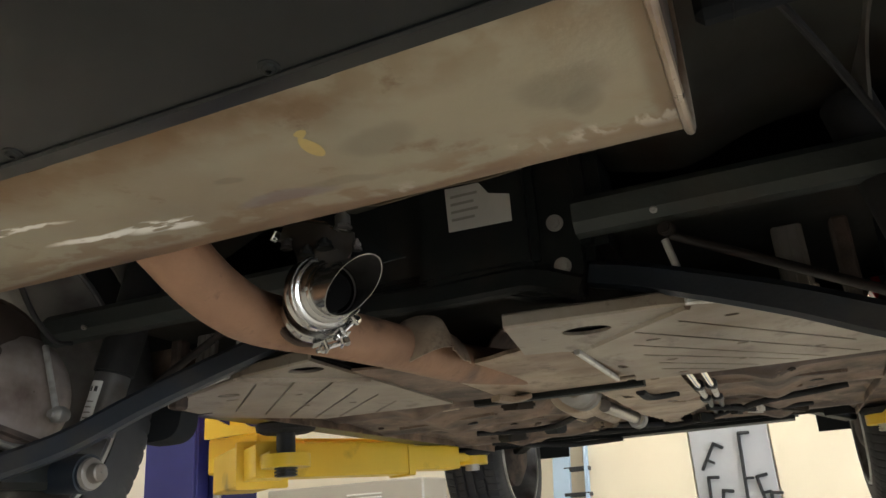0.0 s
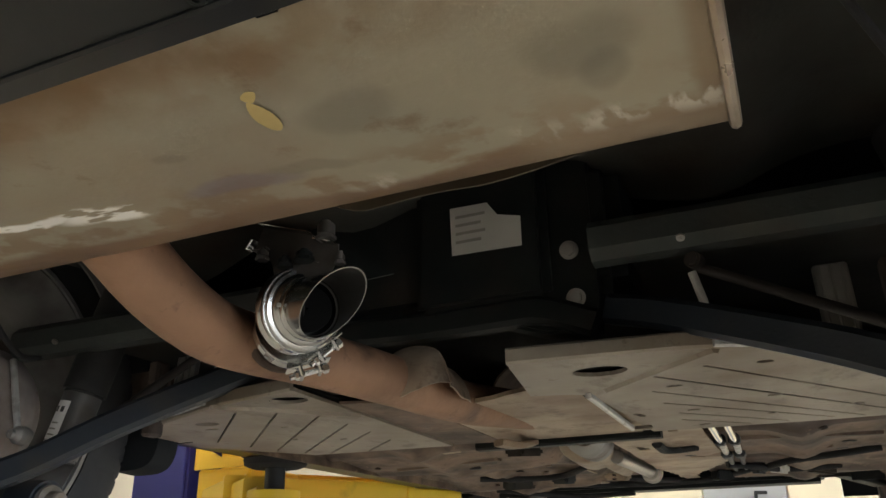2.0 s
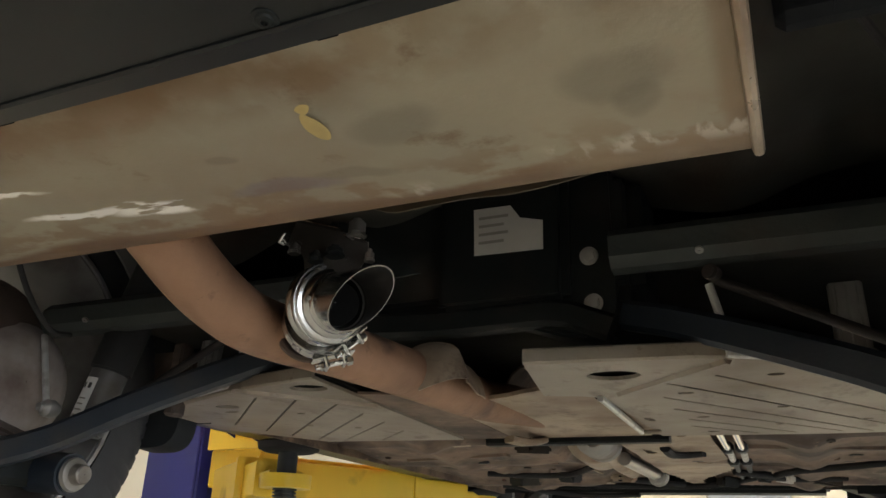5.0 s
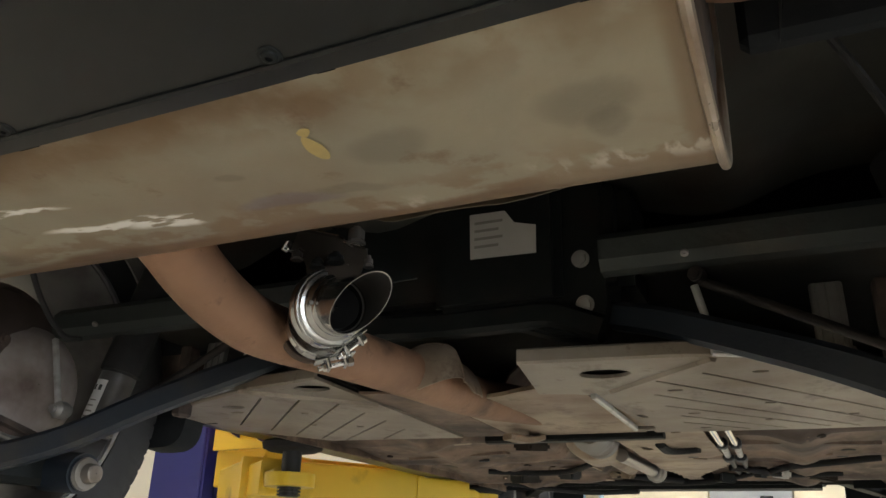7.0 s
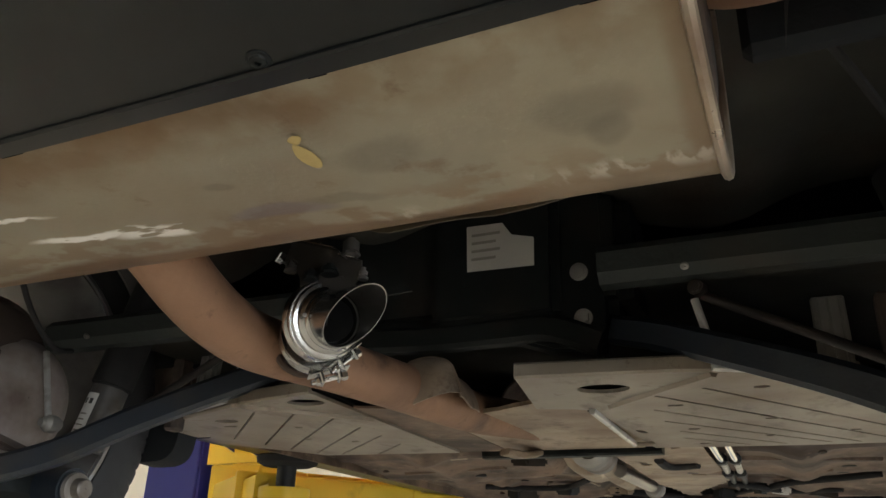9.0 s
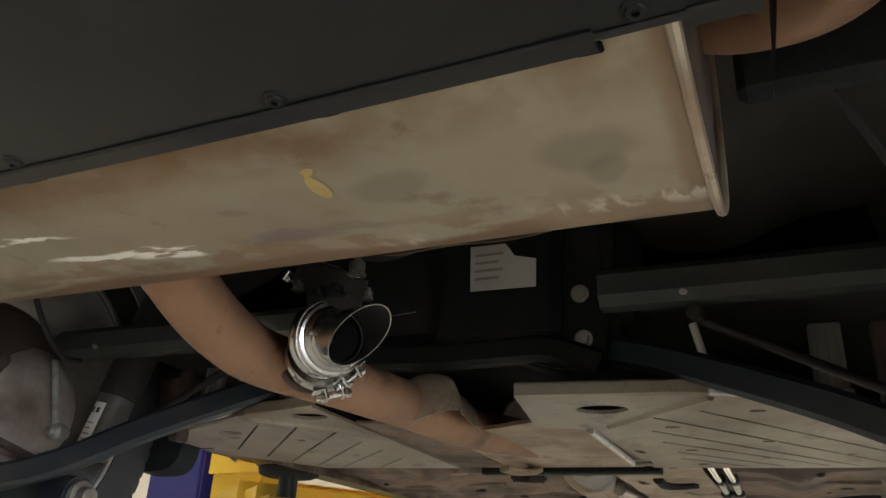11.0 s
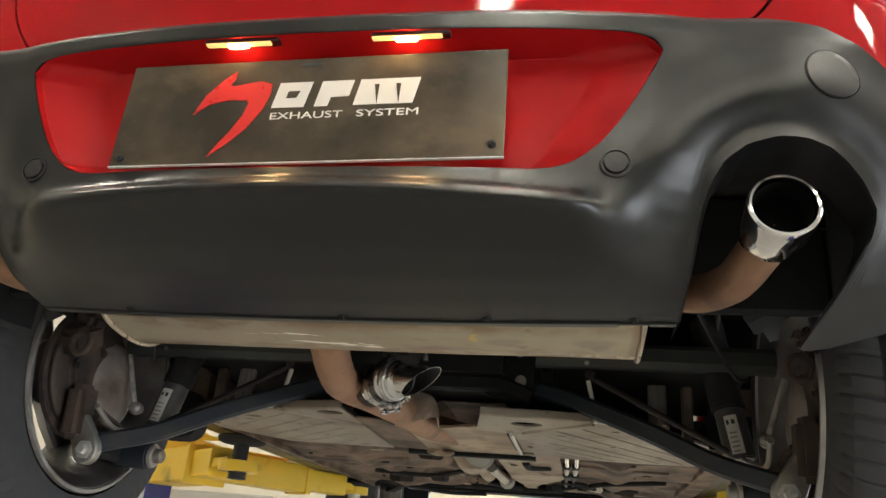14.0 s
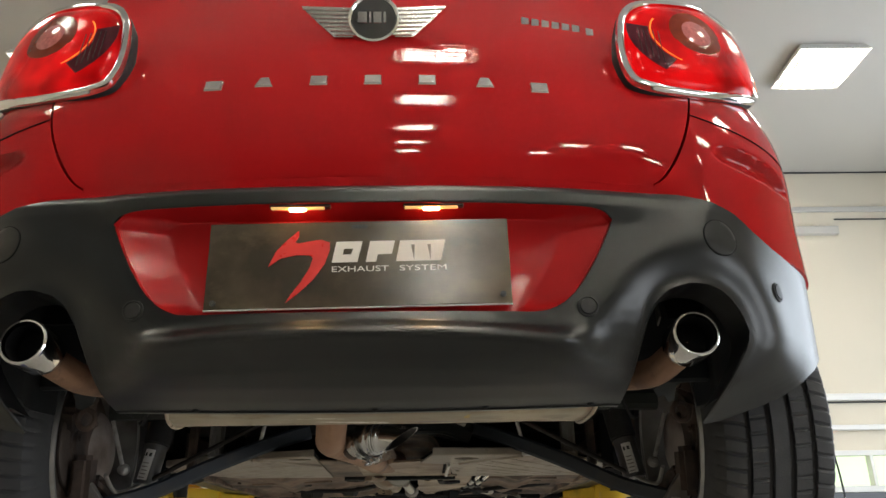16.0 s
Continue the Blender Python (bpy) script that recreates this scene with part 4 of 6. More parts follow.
part("windscreen", sheet(lambda x, t: Vector((XC + x * (1 - 0.14 * t), 3.15 - 0.5 * t, ZT + 0.002 + 0.28 * t)), frange(-0.76, 0.76, 12), frange(0, 1, 8), 0.004), GLASSD, car)
part("bonnet", sheet(lambda x, y: Vector((XC + x, y, ZT - 0.12 * ease(3.1, 3.85, y))), frange(-0.82, 0.82, 12), frange(2.9, 3.85, 8), 0.004), RED, car)
part("front_panel", sheet(lambda x, z: Vector((XC + x, 3.86 - 0.10 * (x / 0.88) ** 2, z)), frange(-0.86, 0.86, 16), frange(1.90, 2.56, 8), 0.004), RED, car)

# badges: plain chrome blocks
for i, x in enumerate((-0.311, -0.210, -0.103, 0.003, 0.109, 0.222, 0.330)):
    w, h, sl = 0.036, 0.026, (0.3 if i in (1, 5) else 0.0)
    s = x
    p, n, up = surface_frame(body_point, s, 2.341 - (0.003 if i == 0 else 0) - (0.012 if i == 6 else 0.004 if i == 5 else 0))
    rt = up.cross(n)
    if rt.x < 0:
        rt = -rt
    bm = bmesh.new()
    vs = [(-w / 2, -h / 2), (w / 2, -h / 2), (w / 2 * (1 - sl * 1.6), h / 2), (-w / 2 * (1 - sl * 1.6), h / 2)]
    a = [bm.verts.new(p + rt * u + up * v) for u, v in vs]
    b = [bm.verts.new(p + rt * u * 0.86 + up * v * 0.82 + n * 0.005) for u, v in vs]
    bm.faces.new(b)
    for j in range(4):
        bm.faces.new((a[j], a[(j + 1) % 4], b[(j + 1) % 4], b[j]))
    part("chrome_letter_block", bm, BADGE, gate, "plain chrome badge block", smooth=0)
# round winged badge on its handle, placed and tilted to fit the camera's view
BC, bn = Vector((XC - 0.002, 0.162, 2.527)), Vector((0, -0.985, -0.17)).normalized()
bu = Vector((0, -0.17, 0.985)).normalized()
part("badge_ring", lathe(bmesh.new(), BC - bn * 0.09, bn, [(0, 0.046), (0.086, 0.0535), (0.092, 0.053), (0.094, 0.049), (0.091, 0.046)], 48), CHROME, gate)
part("badge_disc", lathe(bmesh.new(), BC, bn, [(0.0005, 0.0465), (0.0015, 0.03), (0.002, 0.001)], 40), CLADX, gate)
for x0, x1 in ((-0.034, -0.014), (-0.010, -0.005), (-0.001, 0.016), (0.020, 0.025)):
    part("badge_bar", box(bmesh.new(), BC + bn * 0.003 + Vector(((x0 + x1) / 2, 0, 0)), (x1 - x0, 0.003, 0.026), 0.001, Euler((radians(9.8), 0, 0)).to_matrix()), CHROME, gate)
for k in (-1, 1):
    wing = bmesh.new()
    uv = [(0.040, 0.026), (0.152, 0.030), (0.118, -0.006), (0.082, -0.040), (0.044, -0.040)]
    fr = [wing.verts.new(BC - bn * 0.0045 + Vector((k * u, 0, 0)) + bu * v) for u, v in uv]
    bk = [wing.verts.new(BC - bn * 0.012 + Vector((k * u, 0, 0)) + bu * v) for u, v in uv]
    wing.faces.new(fr)
    wing.faces.new(bk[::-1])
    for i in range(5):
        wing.faces.new((fr[i], bk[i], bk[(i + 1) % 5], fr[(i + 1) % 5]))
    part("badge_wing", wing, BADGE, gate, smooth=0)
    for i in range(7):
        v0 = 0.021 - i * 0.0093
        u1 = 0.148 - 0.0115 * i
        pts = [BC - bn * 0.004 + Vector((k * u, 0, 0)) + bu * (v0 + 0.004 * (u / 0.15) ** 2) for u in frange(0.040, u1, 6)]
        part("badge_wing_bar", sweep(bmesh.new(), pts, rect(0.0078, 0.006, 0.0015), up=tuple(bn)), BADGE, gate)
for i in range(7):
    s, z = 0.350 + i * 0.0235 + (0.006 if i == 6 else 0), 2.592 - 0.0040 * i - (0.008 if i == 6 else 0)
    p, n, up = surface_frame(body_point, s, z)
    part("chrome_script_block", box(bmesh.new(), p + n * 0.002, (0.0175, 0.004, 0.030), 0.0015, Euler((radians(-18), radians(8), radians(8))).to_matrix()), BADGE, gate)


# ---- tail lamps ----
TL = [(0.530, 2.545), (0.514, 2.48), (0.509, 2.42), (0.515, 2.372), (0.535, 2.342), (0.60, 2.331), (0.70, 2.340), (0.80, 2.372), (0.88, 2.415), (0.915, 2.47), (0.90, 2.545), (0.83, 2.605), (0.745, 2.628), (0.65, 2.613), (0.57, 2.588)]


def lamp_point(s, z):
    x, y = plan(s)
    return Vector((XC + (x - XC) * 0.972, y * 0.72 + 0.112 + 0.22 * (z - 2.36), z))


def lamp_outline():
    pts = [Vector((a, b, 0)) for a, b in TL]
    n = len(pts)
    out = []
    for i in range(n):
        p0, p1, p2, p3 = pts[i - 1], pts[i], pts[(i + 1) % n], pts[(i + 2) % n]
        for k in range(4):
            t = k / 4
            out.append(0.5 * (2 * p1 + (p2 - p0) * t + (2 * p0 - 5 * p1 + 4 * p2 - p3) * t * t + (3 * p1 - p0 - 3 * p2 + p3) * t ** 3))
    return [(v.x, v.y) for v in out]


LO = lamp_outline()
LC = (0.700, 2.475)


def lamp_rings(k, steps, flip=False):
    bm = bmesh.new()
    rows = []
    for sc, lift in steps:
        row = []
        for s, z in LO:
            ss, zz = LC[0] + (s - LC[0]) * sc, LC[1] + (z - LC[1]) * sc
            p = lamp_point(k * ss, zz)
            x, y = plan(k * ss)
            nrm = Vector((k * ease(0.5, 1.0, ss) * 1.0, -1.0, 0.25)).normalized()
            row.append(bm.verts.new(p + nrm * lift))
        rows.append(row)
    n = len(LO)
    for r0, r1 in zip(rows, rows[1:]):
        for i in range(n):
            bm.faces.new((r0[i], r0[(i + 1) % n], r1[(i + 1) % n], r1[i]))
    return bm, rows


def patch_on_lamp(k, c, rx, rz, lift, bulge, a0=0.0, a1=6.28318, inner=0.0):
    bm = bmesh.new()
    rows = []
    for f in frange(inner, 1.0, 6):
        row = []
        for a in frange(a0, a1, 30):
            s, z = c[0] + rx * f * math.cos(a), c[1] + rz * f * math.sin(a)
            nrm = Vector((k * ease(0.5, 1.0, s), -1.0, 0.25)).normalized()
            row.append(bm.verts.new(lamp_point(k * s, z) + nrm * (lift + bulge * (1 - f * f))))
        rows.append(row)
    for r0, r1 in zip(rows, rows[1:]):
        for i in range(len(r0) - 1):
            bm.faces.new((r0[i], r0[i + 1], r1[i + 1], r1[i]))
    return bm


for k in (-1, 1):
    bm, rows = lamp_rings(k, [(1.0, -0.06), (1.0, 0.008), (0.985, 0.018), (0.945, 0.021), (0.905, 0.019), (0.890, 0.012), (0.880, 0.004)])
    lampo = part("tail_lamp", bm, CHROME, car, "lit red tail lamp with a chrome surround", smooth=50)
    bm, rows = lamp_rings(k, [(0.890, 0.006), (0.855, 0.019), (0.75, 0.026), (0.55, 0.031), (0.3, 0.034), (0.08, 0.035)])
    bm.faces.new(rows[-1])
    part("lens", bm, LENSGLOW, lampo, "glowing red lens", smooth=60)
    part("inner_ring", patch_on_lamp(k, (0.690, 2.500), 0.060, 0.064, 0.0335, 0.004, inner=0.30), AMBER, lampo)
    part("inner_disc", patch_on_lamp(k, (0.690, 2.500), 0.033, 0.035, 0.0365, 0.004), PINKG, lampo)
    part("dark_crescent", patch_on_lamp(k, (0.690, 2.478), 0.157, 0.122, 0.0300, 0.009, 2.98, 4.12, 0.70), DRED, lampo)
    part("amber_edge", patch_on_lamp(k, (0.690, 2.478), 0.108, 0.084, 0.0362, 0.002, 2.65, 4.20, 0.970), AMBERE, lampo)
    part("amber_edge", patch_on_lamp(k, (0.868, 2.462), 0.010, 0.030, 0.0250, 0.002, 4.2, 6.9, 0.5), AMBERE, lampo)
    bm, rows = lamp_rings(k, [(1.006, -0.03), (1.008, 0.001), (1.000, 0.006), (0.99, 0.004)])
    part("gasket", bm, RUBBER, lampo, smooth=50)
    for j in range(5):
        v = 0.543 + j * 0.0115
        part("lens_line", sweep(bmesh.new(), [lamp_point(k * v, z) + Vector((k * 0.01, -0.041, 0.010)) for z in frange(2.398 - 0.004 * j, 2.470, 5)], rect(0.0016, 0.0016, 0.0004)), DREDP, lampo)

# ---- exhaust ----
MC, MA, MB, MX0, MX1 = (0.302, 1.826), 0.160, 0.104, -0.383, 0.404


def muffler_section(n=56, grow=0.0):
    out = []
    for i in range(n):
        a = 6.28318531 * i / n
        c, s = math.cos(a), math.sin(a)
        e = 2 / 3.0
        out.append((MC[0] + (MA + grow) * math.copysign(abs(c) ** e, c), MC[1] + (MB + grow) * math.copysign(abs(s) ** e, s)))
    return out


def muf_x(x, y):
    """The ends lean in a little towards the tail."""
    t = clamp01((0.37 - y) / 0.20) ** 1.4
    return x * (1 - (0.115 if x < 0 else 0.0) * t)


def rust_metal():
    """Heat-tinted muffler steel: tan film, brown bloom along the front lower edge, bare scuffs and dark blotches."""
    m = mat("muffler_steel", (0.37, 0.328, 0.243), 0.5, 0.45, 0.14, 5, bump=0.10, bump_scale=220, second=(0.33, 0.265, 0.185), second_at=0.60, second_scale=5.5, second_soft=0.10)
    nt = m.node_tree
    p = nt.nodes["Principled BSDF"]
    base = p.inputs["Base Color"].links[0].from_socket
    tc = nt.nodes.new("ShaderNodeTexCoord")
    sep = nt.nodes.new("ShaderNodeSeparateXYZ")
    nt.links.new(tc.outputs["Object"], sep.inputs[0])

    def noise_of(scale, stretch, detail=6):
        mp = nt.nodes.new("ShaderNodeMapping")
        mp.inputs["Scale"].default_value = stretch
        nt.links.new(tc.outputs["Object"], mp.inputs[0])
        n = nt.nodes.new("ShaderNodeTexNoise")
        n.inputs["Scale"].default_value, n.inputs["Detail"].default_value = scale, detail
        nt.links.new(mp.outputs[0], n.inputs["Vector"])
        return n.outputs[0]

    def ramp(sock, a, b):
        r = nt.nodes.new("ShaderNodeMapRange")
        r.interpolation_type = "SMOOTHSTEP"
        r.inputs[1].default_value, r.inputs[2].default_value = a, b
        nt.links.new(sock, r.inputs[0])
        return r.outputs[0]

    def op(kind, a, b):
        n = nt.nodes.new("ShaderNodeMath")
        n.operation = kind
        for i, v in enumerate((a, b)):
            if isinstance(v, float):
                n.inputs[i].default_value = v
            else:
                nt.links.new(v, n.inputs[i])
        return n.outputs[0]

    def mix(f, a, rgb):
        n = nt.nodes.new("ShaderNodeMixRGB")
        nt.links.new(f, n.inputs[0])
        nt.links.new(a, n.inputs[1])
        n.inputs[2].default_value = (*rgb, 1)
        return n.outputs[0]
    wob = op("MULTIPLY", op("SUBTRACT", noise_of(9.0, (1, 0.2, 0.2)), 0.5), 0.07)
    yy = op("ADD", sep.outputs[1], wob)
    brown = op("MAXIMUM", ramp(yy, 0.374, 0.388), ramp(op("ADD", sep.outputs[0], op("MULTIPLY", wob, 0.35)), 0.390, 0.401))
    bloom = op("MULTIPLY", ramp(op("SUBTRACT", 0.275, yy), 0.0, 0.06), ramp(noise_of(9.0, (1, 1, 1)), 0.42, 0.58))
    c = mix(op("MULTIPLY", bloom, 0.9), base, (0.19, 0.110, 0.052))
    c = mix(op("MULTIPLY", brown, 0.95), c, (0.20, 0.115, 0.062))
    band = op("MULTIPLY", ramp(yy, 0.350, 0.368), op("SUBTRACT", 1.0, ramp(yy, 0.372, 0.392)))
    low = op("MULTIPLY", ramp(yy, 0.318, 0.360), ramp(noise_of(30.0, (1, 1.3, 1), 10), 0.46, 0.58))
    c = mix(op("MULTIPLY", low, 0.62), c, (0.235, 0.140, 0.072))
    high = op("MULTIPLY", op("SUBTRACT", 1.0, ramp(yy, 0.225, 0.275)), ramp(noise_of(26.0, (1, 1.2, 1), 10), 0.48, 0.60))
    c = mix(op("MULTIPLY", high, 0.5), c, (0.21, 0.125, 0.06))
    pale = op("MULTIPLY", ramp(sep.outputs[0], 0.19, 0.26), ramp(noise_of(6.0, (1, 1, 1), 4), 0.40, 0.62))
    c = mix(op("MULTIPLY", pale, 0.35), c, (0.44, 0.385, 0.275))
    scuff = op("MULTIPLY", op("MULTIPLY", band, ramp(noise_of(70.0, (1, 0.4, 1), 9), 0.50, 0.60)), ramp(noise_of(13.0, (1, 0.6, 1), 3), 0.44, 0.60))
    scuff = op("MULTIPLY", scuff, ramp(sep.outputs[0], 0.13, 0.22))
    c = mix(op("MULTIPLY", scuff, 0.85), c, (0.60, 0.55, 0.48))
    # heat-blued patch, and a bare streak whitened by a painted-in wall reflection
    def spot(x, y, rx, ry):
        a = op("POWER", op("DIVIDE", op("SUBTRACT", sep.outputs[0], x), rx), 2.0)
        b_ = op("POWER", op("DIVIDE", op("SUBTRACT", yy, y), ry), 2.0)
        return op("SUBTRACT", 1.0, ramp(op("ADD", a, b_), 0.3, 1.3))
    c = mix(op("MULTIPLY", spot(0.118, 0.344, 0.045, 0.011), 0.4), c, (0.15, 0.13, 0.21))
    for x_, y_, rx_, ry_ in ((0.345, 0.295, 0.030, 0.026), (0.352, 0.320, 0.014, 0.020), (0.22, 0.29, 0.030, 0.020), (0.10, 0.300, 0.012, 0.006), (0.17, 0.335, 0.03, 0.008)):
        c = mix(op("MULTIPLY", spot(x_, y_, rx_, ry_), 0.36), c, (0.15, 0.135, 0.105))
    sheen_streak = op("MULTIPLY", op("MAXIMUM", op("MAXIMUM", spot(0.008, 0.336, 0.040, 0.013), spot(-0.052, 0.330, 0.052, 0.007)), spot(-0.105, 0.287, 0.060, 0.005)), ramp(noise_of(48.0, (0.6, 2.0, 1), 10), 0.42, 0.49))
    c = mix(sheen_streak, c, (0.92, 0.90, 0.86))
    nt.links.new(c, p.inputs["Base Color"])
    left = op("MULTIPLY", op("SUBTRACT", 1.0, ramp(sep.outputs[0], -0.13, -0.04)), ramp(noise_of(6.0, (0.5, 2.2, 1)), 0.50, 0.60))
    old = p.inputs["Roughness"].links[0].from_socket
    nt.links.new(op("SUBTRACT", old, op("MULTIPLY", left, 0.12)), p.inputs["Roughness"])
    nt.links.new(op("MULTIPLY", op("ADD", 0.42, op("MULTIPLY", left, 0.15)), op("SUBTRACT", 1.0, op("MULTIPLY", op("MAXIMUM", sheen_streak, scuff), 0.8))), p.inputs["Metallic"])
    return m


MUF = stain_or_sheen(rust_metal(), (0.16, 0.085, 0.04), 17, 0.60, 0.70, 0.55)
LINKM = mat("rusty_link_steel", (0.03, 0.024, 0.021), 0.6, 0.2, 0.35, 25, bump=0.3, bump_scale=120, second=(0.022, 0.018, 0.016), second_at=0.52, second_scale=16)
HANGM = mat("dark_bracket_steel", (0.115, 0.110, 0.104), 0.40, 0.5, 0.3, 20, bump=0.2, bump_scale=120, second=(0.05, 0.045, 0.040), second_at=0.52, second_scale=14)
SEAMM = mat("folded_seam", (0.50, 0.43, 0.34), 0.30, 0.6, 0.15, 20, second=(0.30, 0.20, 0.13), second_at=0.60, second_scale=14)
COVERM = mat("stained_cover", (0.085, 0.066, 0.056), 0.5, 0.3, 0.3, 10, bump=0.2, bump_scale=120, second=(0.05, 0.034, 0.027), second_at=0.56, second_scale=9, second_soft=0.14)
bm = bmesh.new()
rows = []
for i, x in enumerate(frange(MX0, MX1, 60)):
    rows.append([bm.verts.new((muf_x(x, y), y + 0.0012 * noise.noise((x * 6, y * 9, 1)), z + 0.0016 * noise.noise((x * 5, y * 8, 3)))) for y, z in muffler_section()])
for r0, r1 in zip(rows, rows[1:]):
    for i in range(56):
        bm.faces.new((r0[i], r0[(i + 1) % 56], r1[(i + 1) % 56], r1[i]))
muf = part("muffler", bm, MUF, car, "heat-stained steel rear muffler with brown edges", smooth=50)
for x, k in ((MX0, -1), (MX1, 1)):
    part("end_seam", sweep(bmesh.new(), [(muf_x(x, y) + 0.002 * k, y, z) for y, z in muffler_section(56, 0.002)], circle(0.0036, 8), closed=True, up=(1, 0, 0)), SEAMM, muf)
    bm = bmesh.new()
    rings = []
    for sc, dx in ((1.0, 0.0), (0.96, -0.004), (0.90, -0.002), (0.6, 0.004), (0.05, 0.006)):
        rings.append([bm.verts.new((muf_x(x, y) + k * dx, MC[0] + (y - MC[0]) * sc, MC[1] + (z - MC[1]) * sc)) for y, z in muffler_section(40)])
    for r0, r1 in zip(rings, rings[1:]):
        for i in range(40):
            bm.faces.new((r0[i], r0[(i + 1) % 40], r1[(i + 1) % 40], r1[i]))
    bm.faces.new(rings[-1])
    part("end_cap", bm, RUST, muf)
# crayon mark on the underside


def muffler_under(x, y):
    u = abs(y - MC[0]) / MA
    return MC[1] - MB * max(0.0, 1 - u ** 3) ** (1 / 3) - 0.0006


for blob in ([(0.1470, 0.2531), (0.1545, 0.2482), (0.1610, 0.2506), (0.1568, 0.2570), (0.1510, 0.2598)],
             [(0.1476, 0.2588), (0.1510, 0.2600), (0.1545, 0.2655), (0.1575, 0.2757), (0.1560, 0.2880), (0.1505, 0.2955), (0.1440, 0.2925), (0.1405, 0.2800), (0.1425, 0.2680)]):
    bm = bmesh.new()
    blob = [(0.180 + (x - 0.151) * 0.72, 0.2765 + (y - 0.273) * 0.78) for x, y in blob]
    cx, cy = sum(p[0] for p in blob) / len(blob), sum(p[1] for p in blob) / len(blob)
    n = len(blob)
    ring = [Vector((x, y, 0)) for x, y in blob]
    ring = [0.5 * (2 * ring[i] + (ring[(i + 1) % n] - ring[i - 1]) * t + (2 * ring[i - 1] - 5 * ring[i] + 4 * ring[(i + 1) % n] - ring[(i + 2) % n]) * t * t
                   + (3 * ring[i] - ring[i - 1] - 3 * ring[(i + 1) % n] + ring[(i + 2) % n]) * t ** 3) for i in range(n) for t in (0, 0.25, 0.5, 0.75)]
    rings = []
    for f in (1.0, 0.66, 0.33, 0.02):
        rings.append([bm.verts.new((cx + (p.x - cx) * f, cy + (p.y - cy) * f, muffler_under(p.x, cy + (p.y - cy) * f))) for p in ring])
    for r0, r1 in zip(rings, rings[1:]):
        for i in range(len(ring)):
            bm.faces.new((r0[i], r0[(i + 1) % len(ring)], r1[(i + 1) % len(ring)], r1[i]))
    bm.faces.new(rings[-1])
    part("crayon_mark", bm, YMARK, muf, "yellow crayon mark", smooth=0)

PP = [(-0.084, 0.405, 1.785), (-0.092, 0.460, 1.752), (-0.104, 0.540, 1.730), (-0.112, 0.625, 1.724), (-0.080, 0.73, 1.722), (-0.054, 0.874, 1.722), (-0.040, 1.075, 1.728), (-0.02, 1.25, 1.744), (0.0, 1.42, 1.762)]
pts = spline(PP, 9)
sc = [1.28 - 0.28 * ease(0, 9, i) for i in range(len(pts))]
expipe = part("exhaust_pipe", sweep(bmesh.new(), pts, circle(0.0325, 22), scales=sc), PIPE, car, "brown heat-tinted exhaust pipe")
part("weld_seam", sweep(bmesh.new(), [pts[1] + Vector((0.041 * math.cos(a), 0.024 * math.sin(a), 0.034 * math.sin(a))) for a in frange(0, 6.283, 24)], circle(0.003, 6)), RUST, expipe)

# bypass outlet: a polished elbow off the pipe, two band clamps, a stepped collar and a slash-cut tip
ST, ax = Vector((0.047, 0.565, 1.7205)), Vector((0.85, -0.50, -0.17)).normalized()
SC1, SC2 = ST - ax * 0.064, Vector((-0.041, 0.635, 1.7255))
ax2 = (SC1 - SC2).normalized()
el = spline([(-0.098, 0.668, 1.722), (-0.070, 0.652, 1.722), SC2, SC1 - ax * 0.012, SC1], 8)
stub = part("bypass_stub", sweep(bmesh.new(), el, circle(0.0335, 32), scales=[0.74 + 0.26 * ease(0, 15, i) for i in range(len(el))]), POLISH, car, "polished steel bypass outlet with band clamps and a slash-cut tip")
part("weld_bead", sweep(bmesh.new(), [el[9] + Vector((0.022 * math.cos(a), 0.024 * math.cos(a), 0.031 * math.sin(a))) for a in frange(0, 6.2832 - 0.2, 30)], circle(0.0042, 7), closed=True), RUST, stub)
collar = part("stepped_collar", lathe(bmesh.new(), SC1, ax, [(-0.006, 0.0345), (0.000, 0.0395), (0.0050, 0.0400), (0.0072, 0.0385), (0.0080, 0.0352), (0.0112, 0.0345), (0.0128, 0.0352), (0.0150, 0.0340), (0.0165, 0.0312), (0.0215, 0.0303), (0.0230, 0.0290), (0.0240, 0.0272)], 44), POLISH, stub)
for i in range(3):
    a = 1.1 + i * 2.1
    q = turn_to(ax)
    part("tack_weld", box(bmesh.new(), SC1 + ax * 0.018 + q @ Vector((0.0308 * math.cos(a), 0.0308 * math.sin(a), 0)), (0.006, 0.004, 0.003), 0.001, q), TIPM, collar)
bm = bmesh.new()
q, cutn = turn_to(ax), Vector((0.48, -0.14, -0.87)).normalized()
base = SC1 + ax * 0.015
outer, inner, edge_ring = [], [], []
for i in range(48):
    a = 6.28318531 * i / 48
    d = q @ Vector((math.cos(a), math.sin(a), 0))
    for lst, r in ((outer, 0.0292), (inner, 0.0282)):
        p0 = base + d * r
        t = (ST - p0).dot(cutn) / ax.dot(cutn)
        lst.append((bm.verts.new(p0), bm.verts.new(p0 + ax * max(t, 0.006))))
    edge_ring.append((base + d * 0.02812, base + d * 0.02812 + ax * (max((ST - base - d * 0.02812).dot(cutn) / ax.dot(cutn), 0.006) - 0.0004)))
for i in range(48):
    j = (i + 1) % 48
    bm.faces.new((outer[i][0], outer[j][0], outer[j][1], outer[i][1]))
    bm.faces.new((inner[i][1], inner[j][1], inner[j][0], inner[i][0]))
    bm.faces.new((outer[i][1], outer[j][1], inner[j][1], inner[i][1]))
tip = part("slash_cut_tip", bm, POLISH, stub, "polished slash-cut steel tip")
bm = bmesh.new()
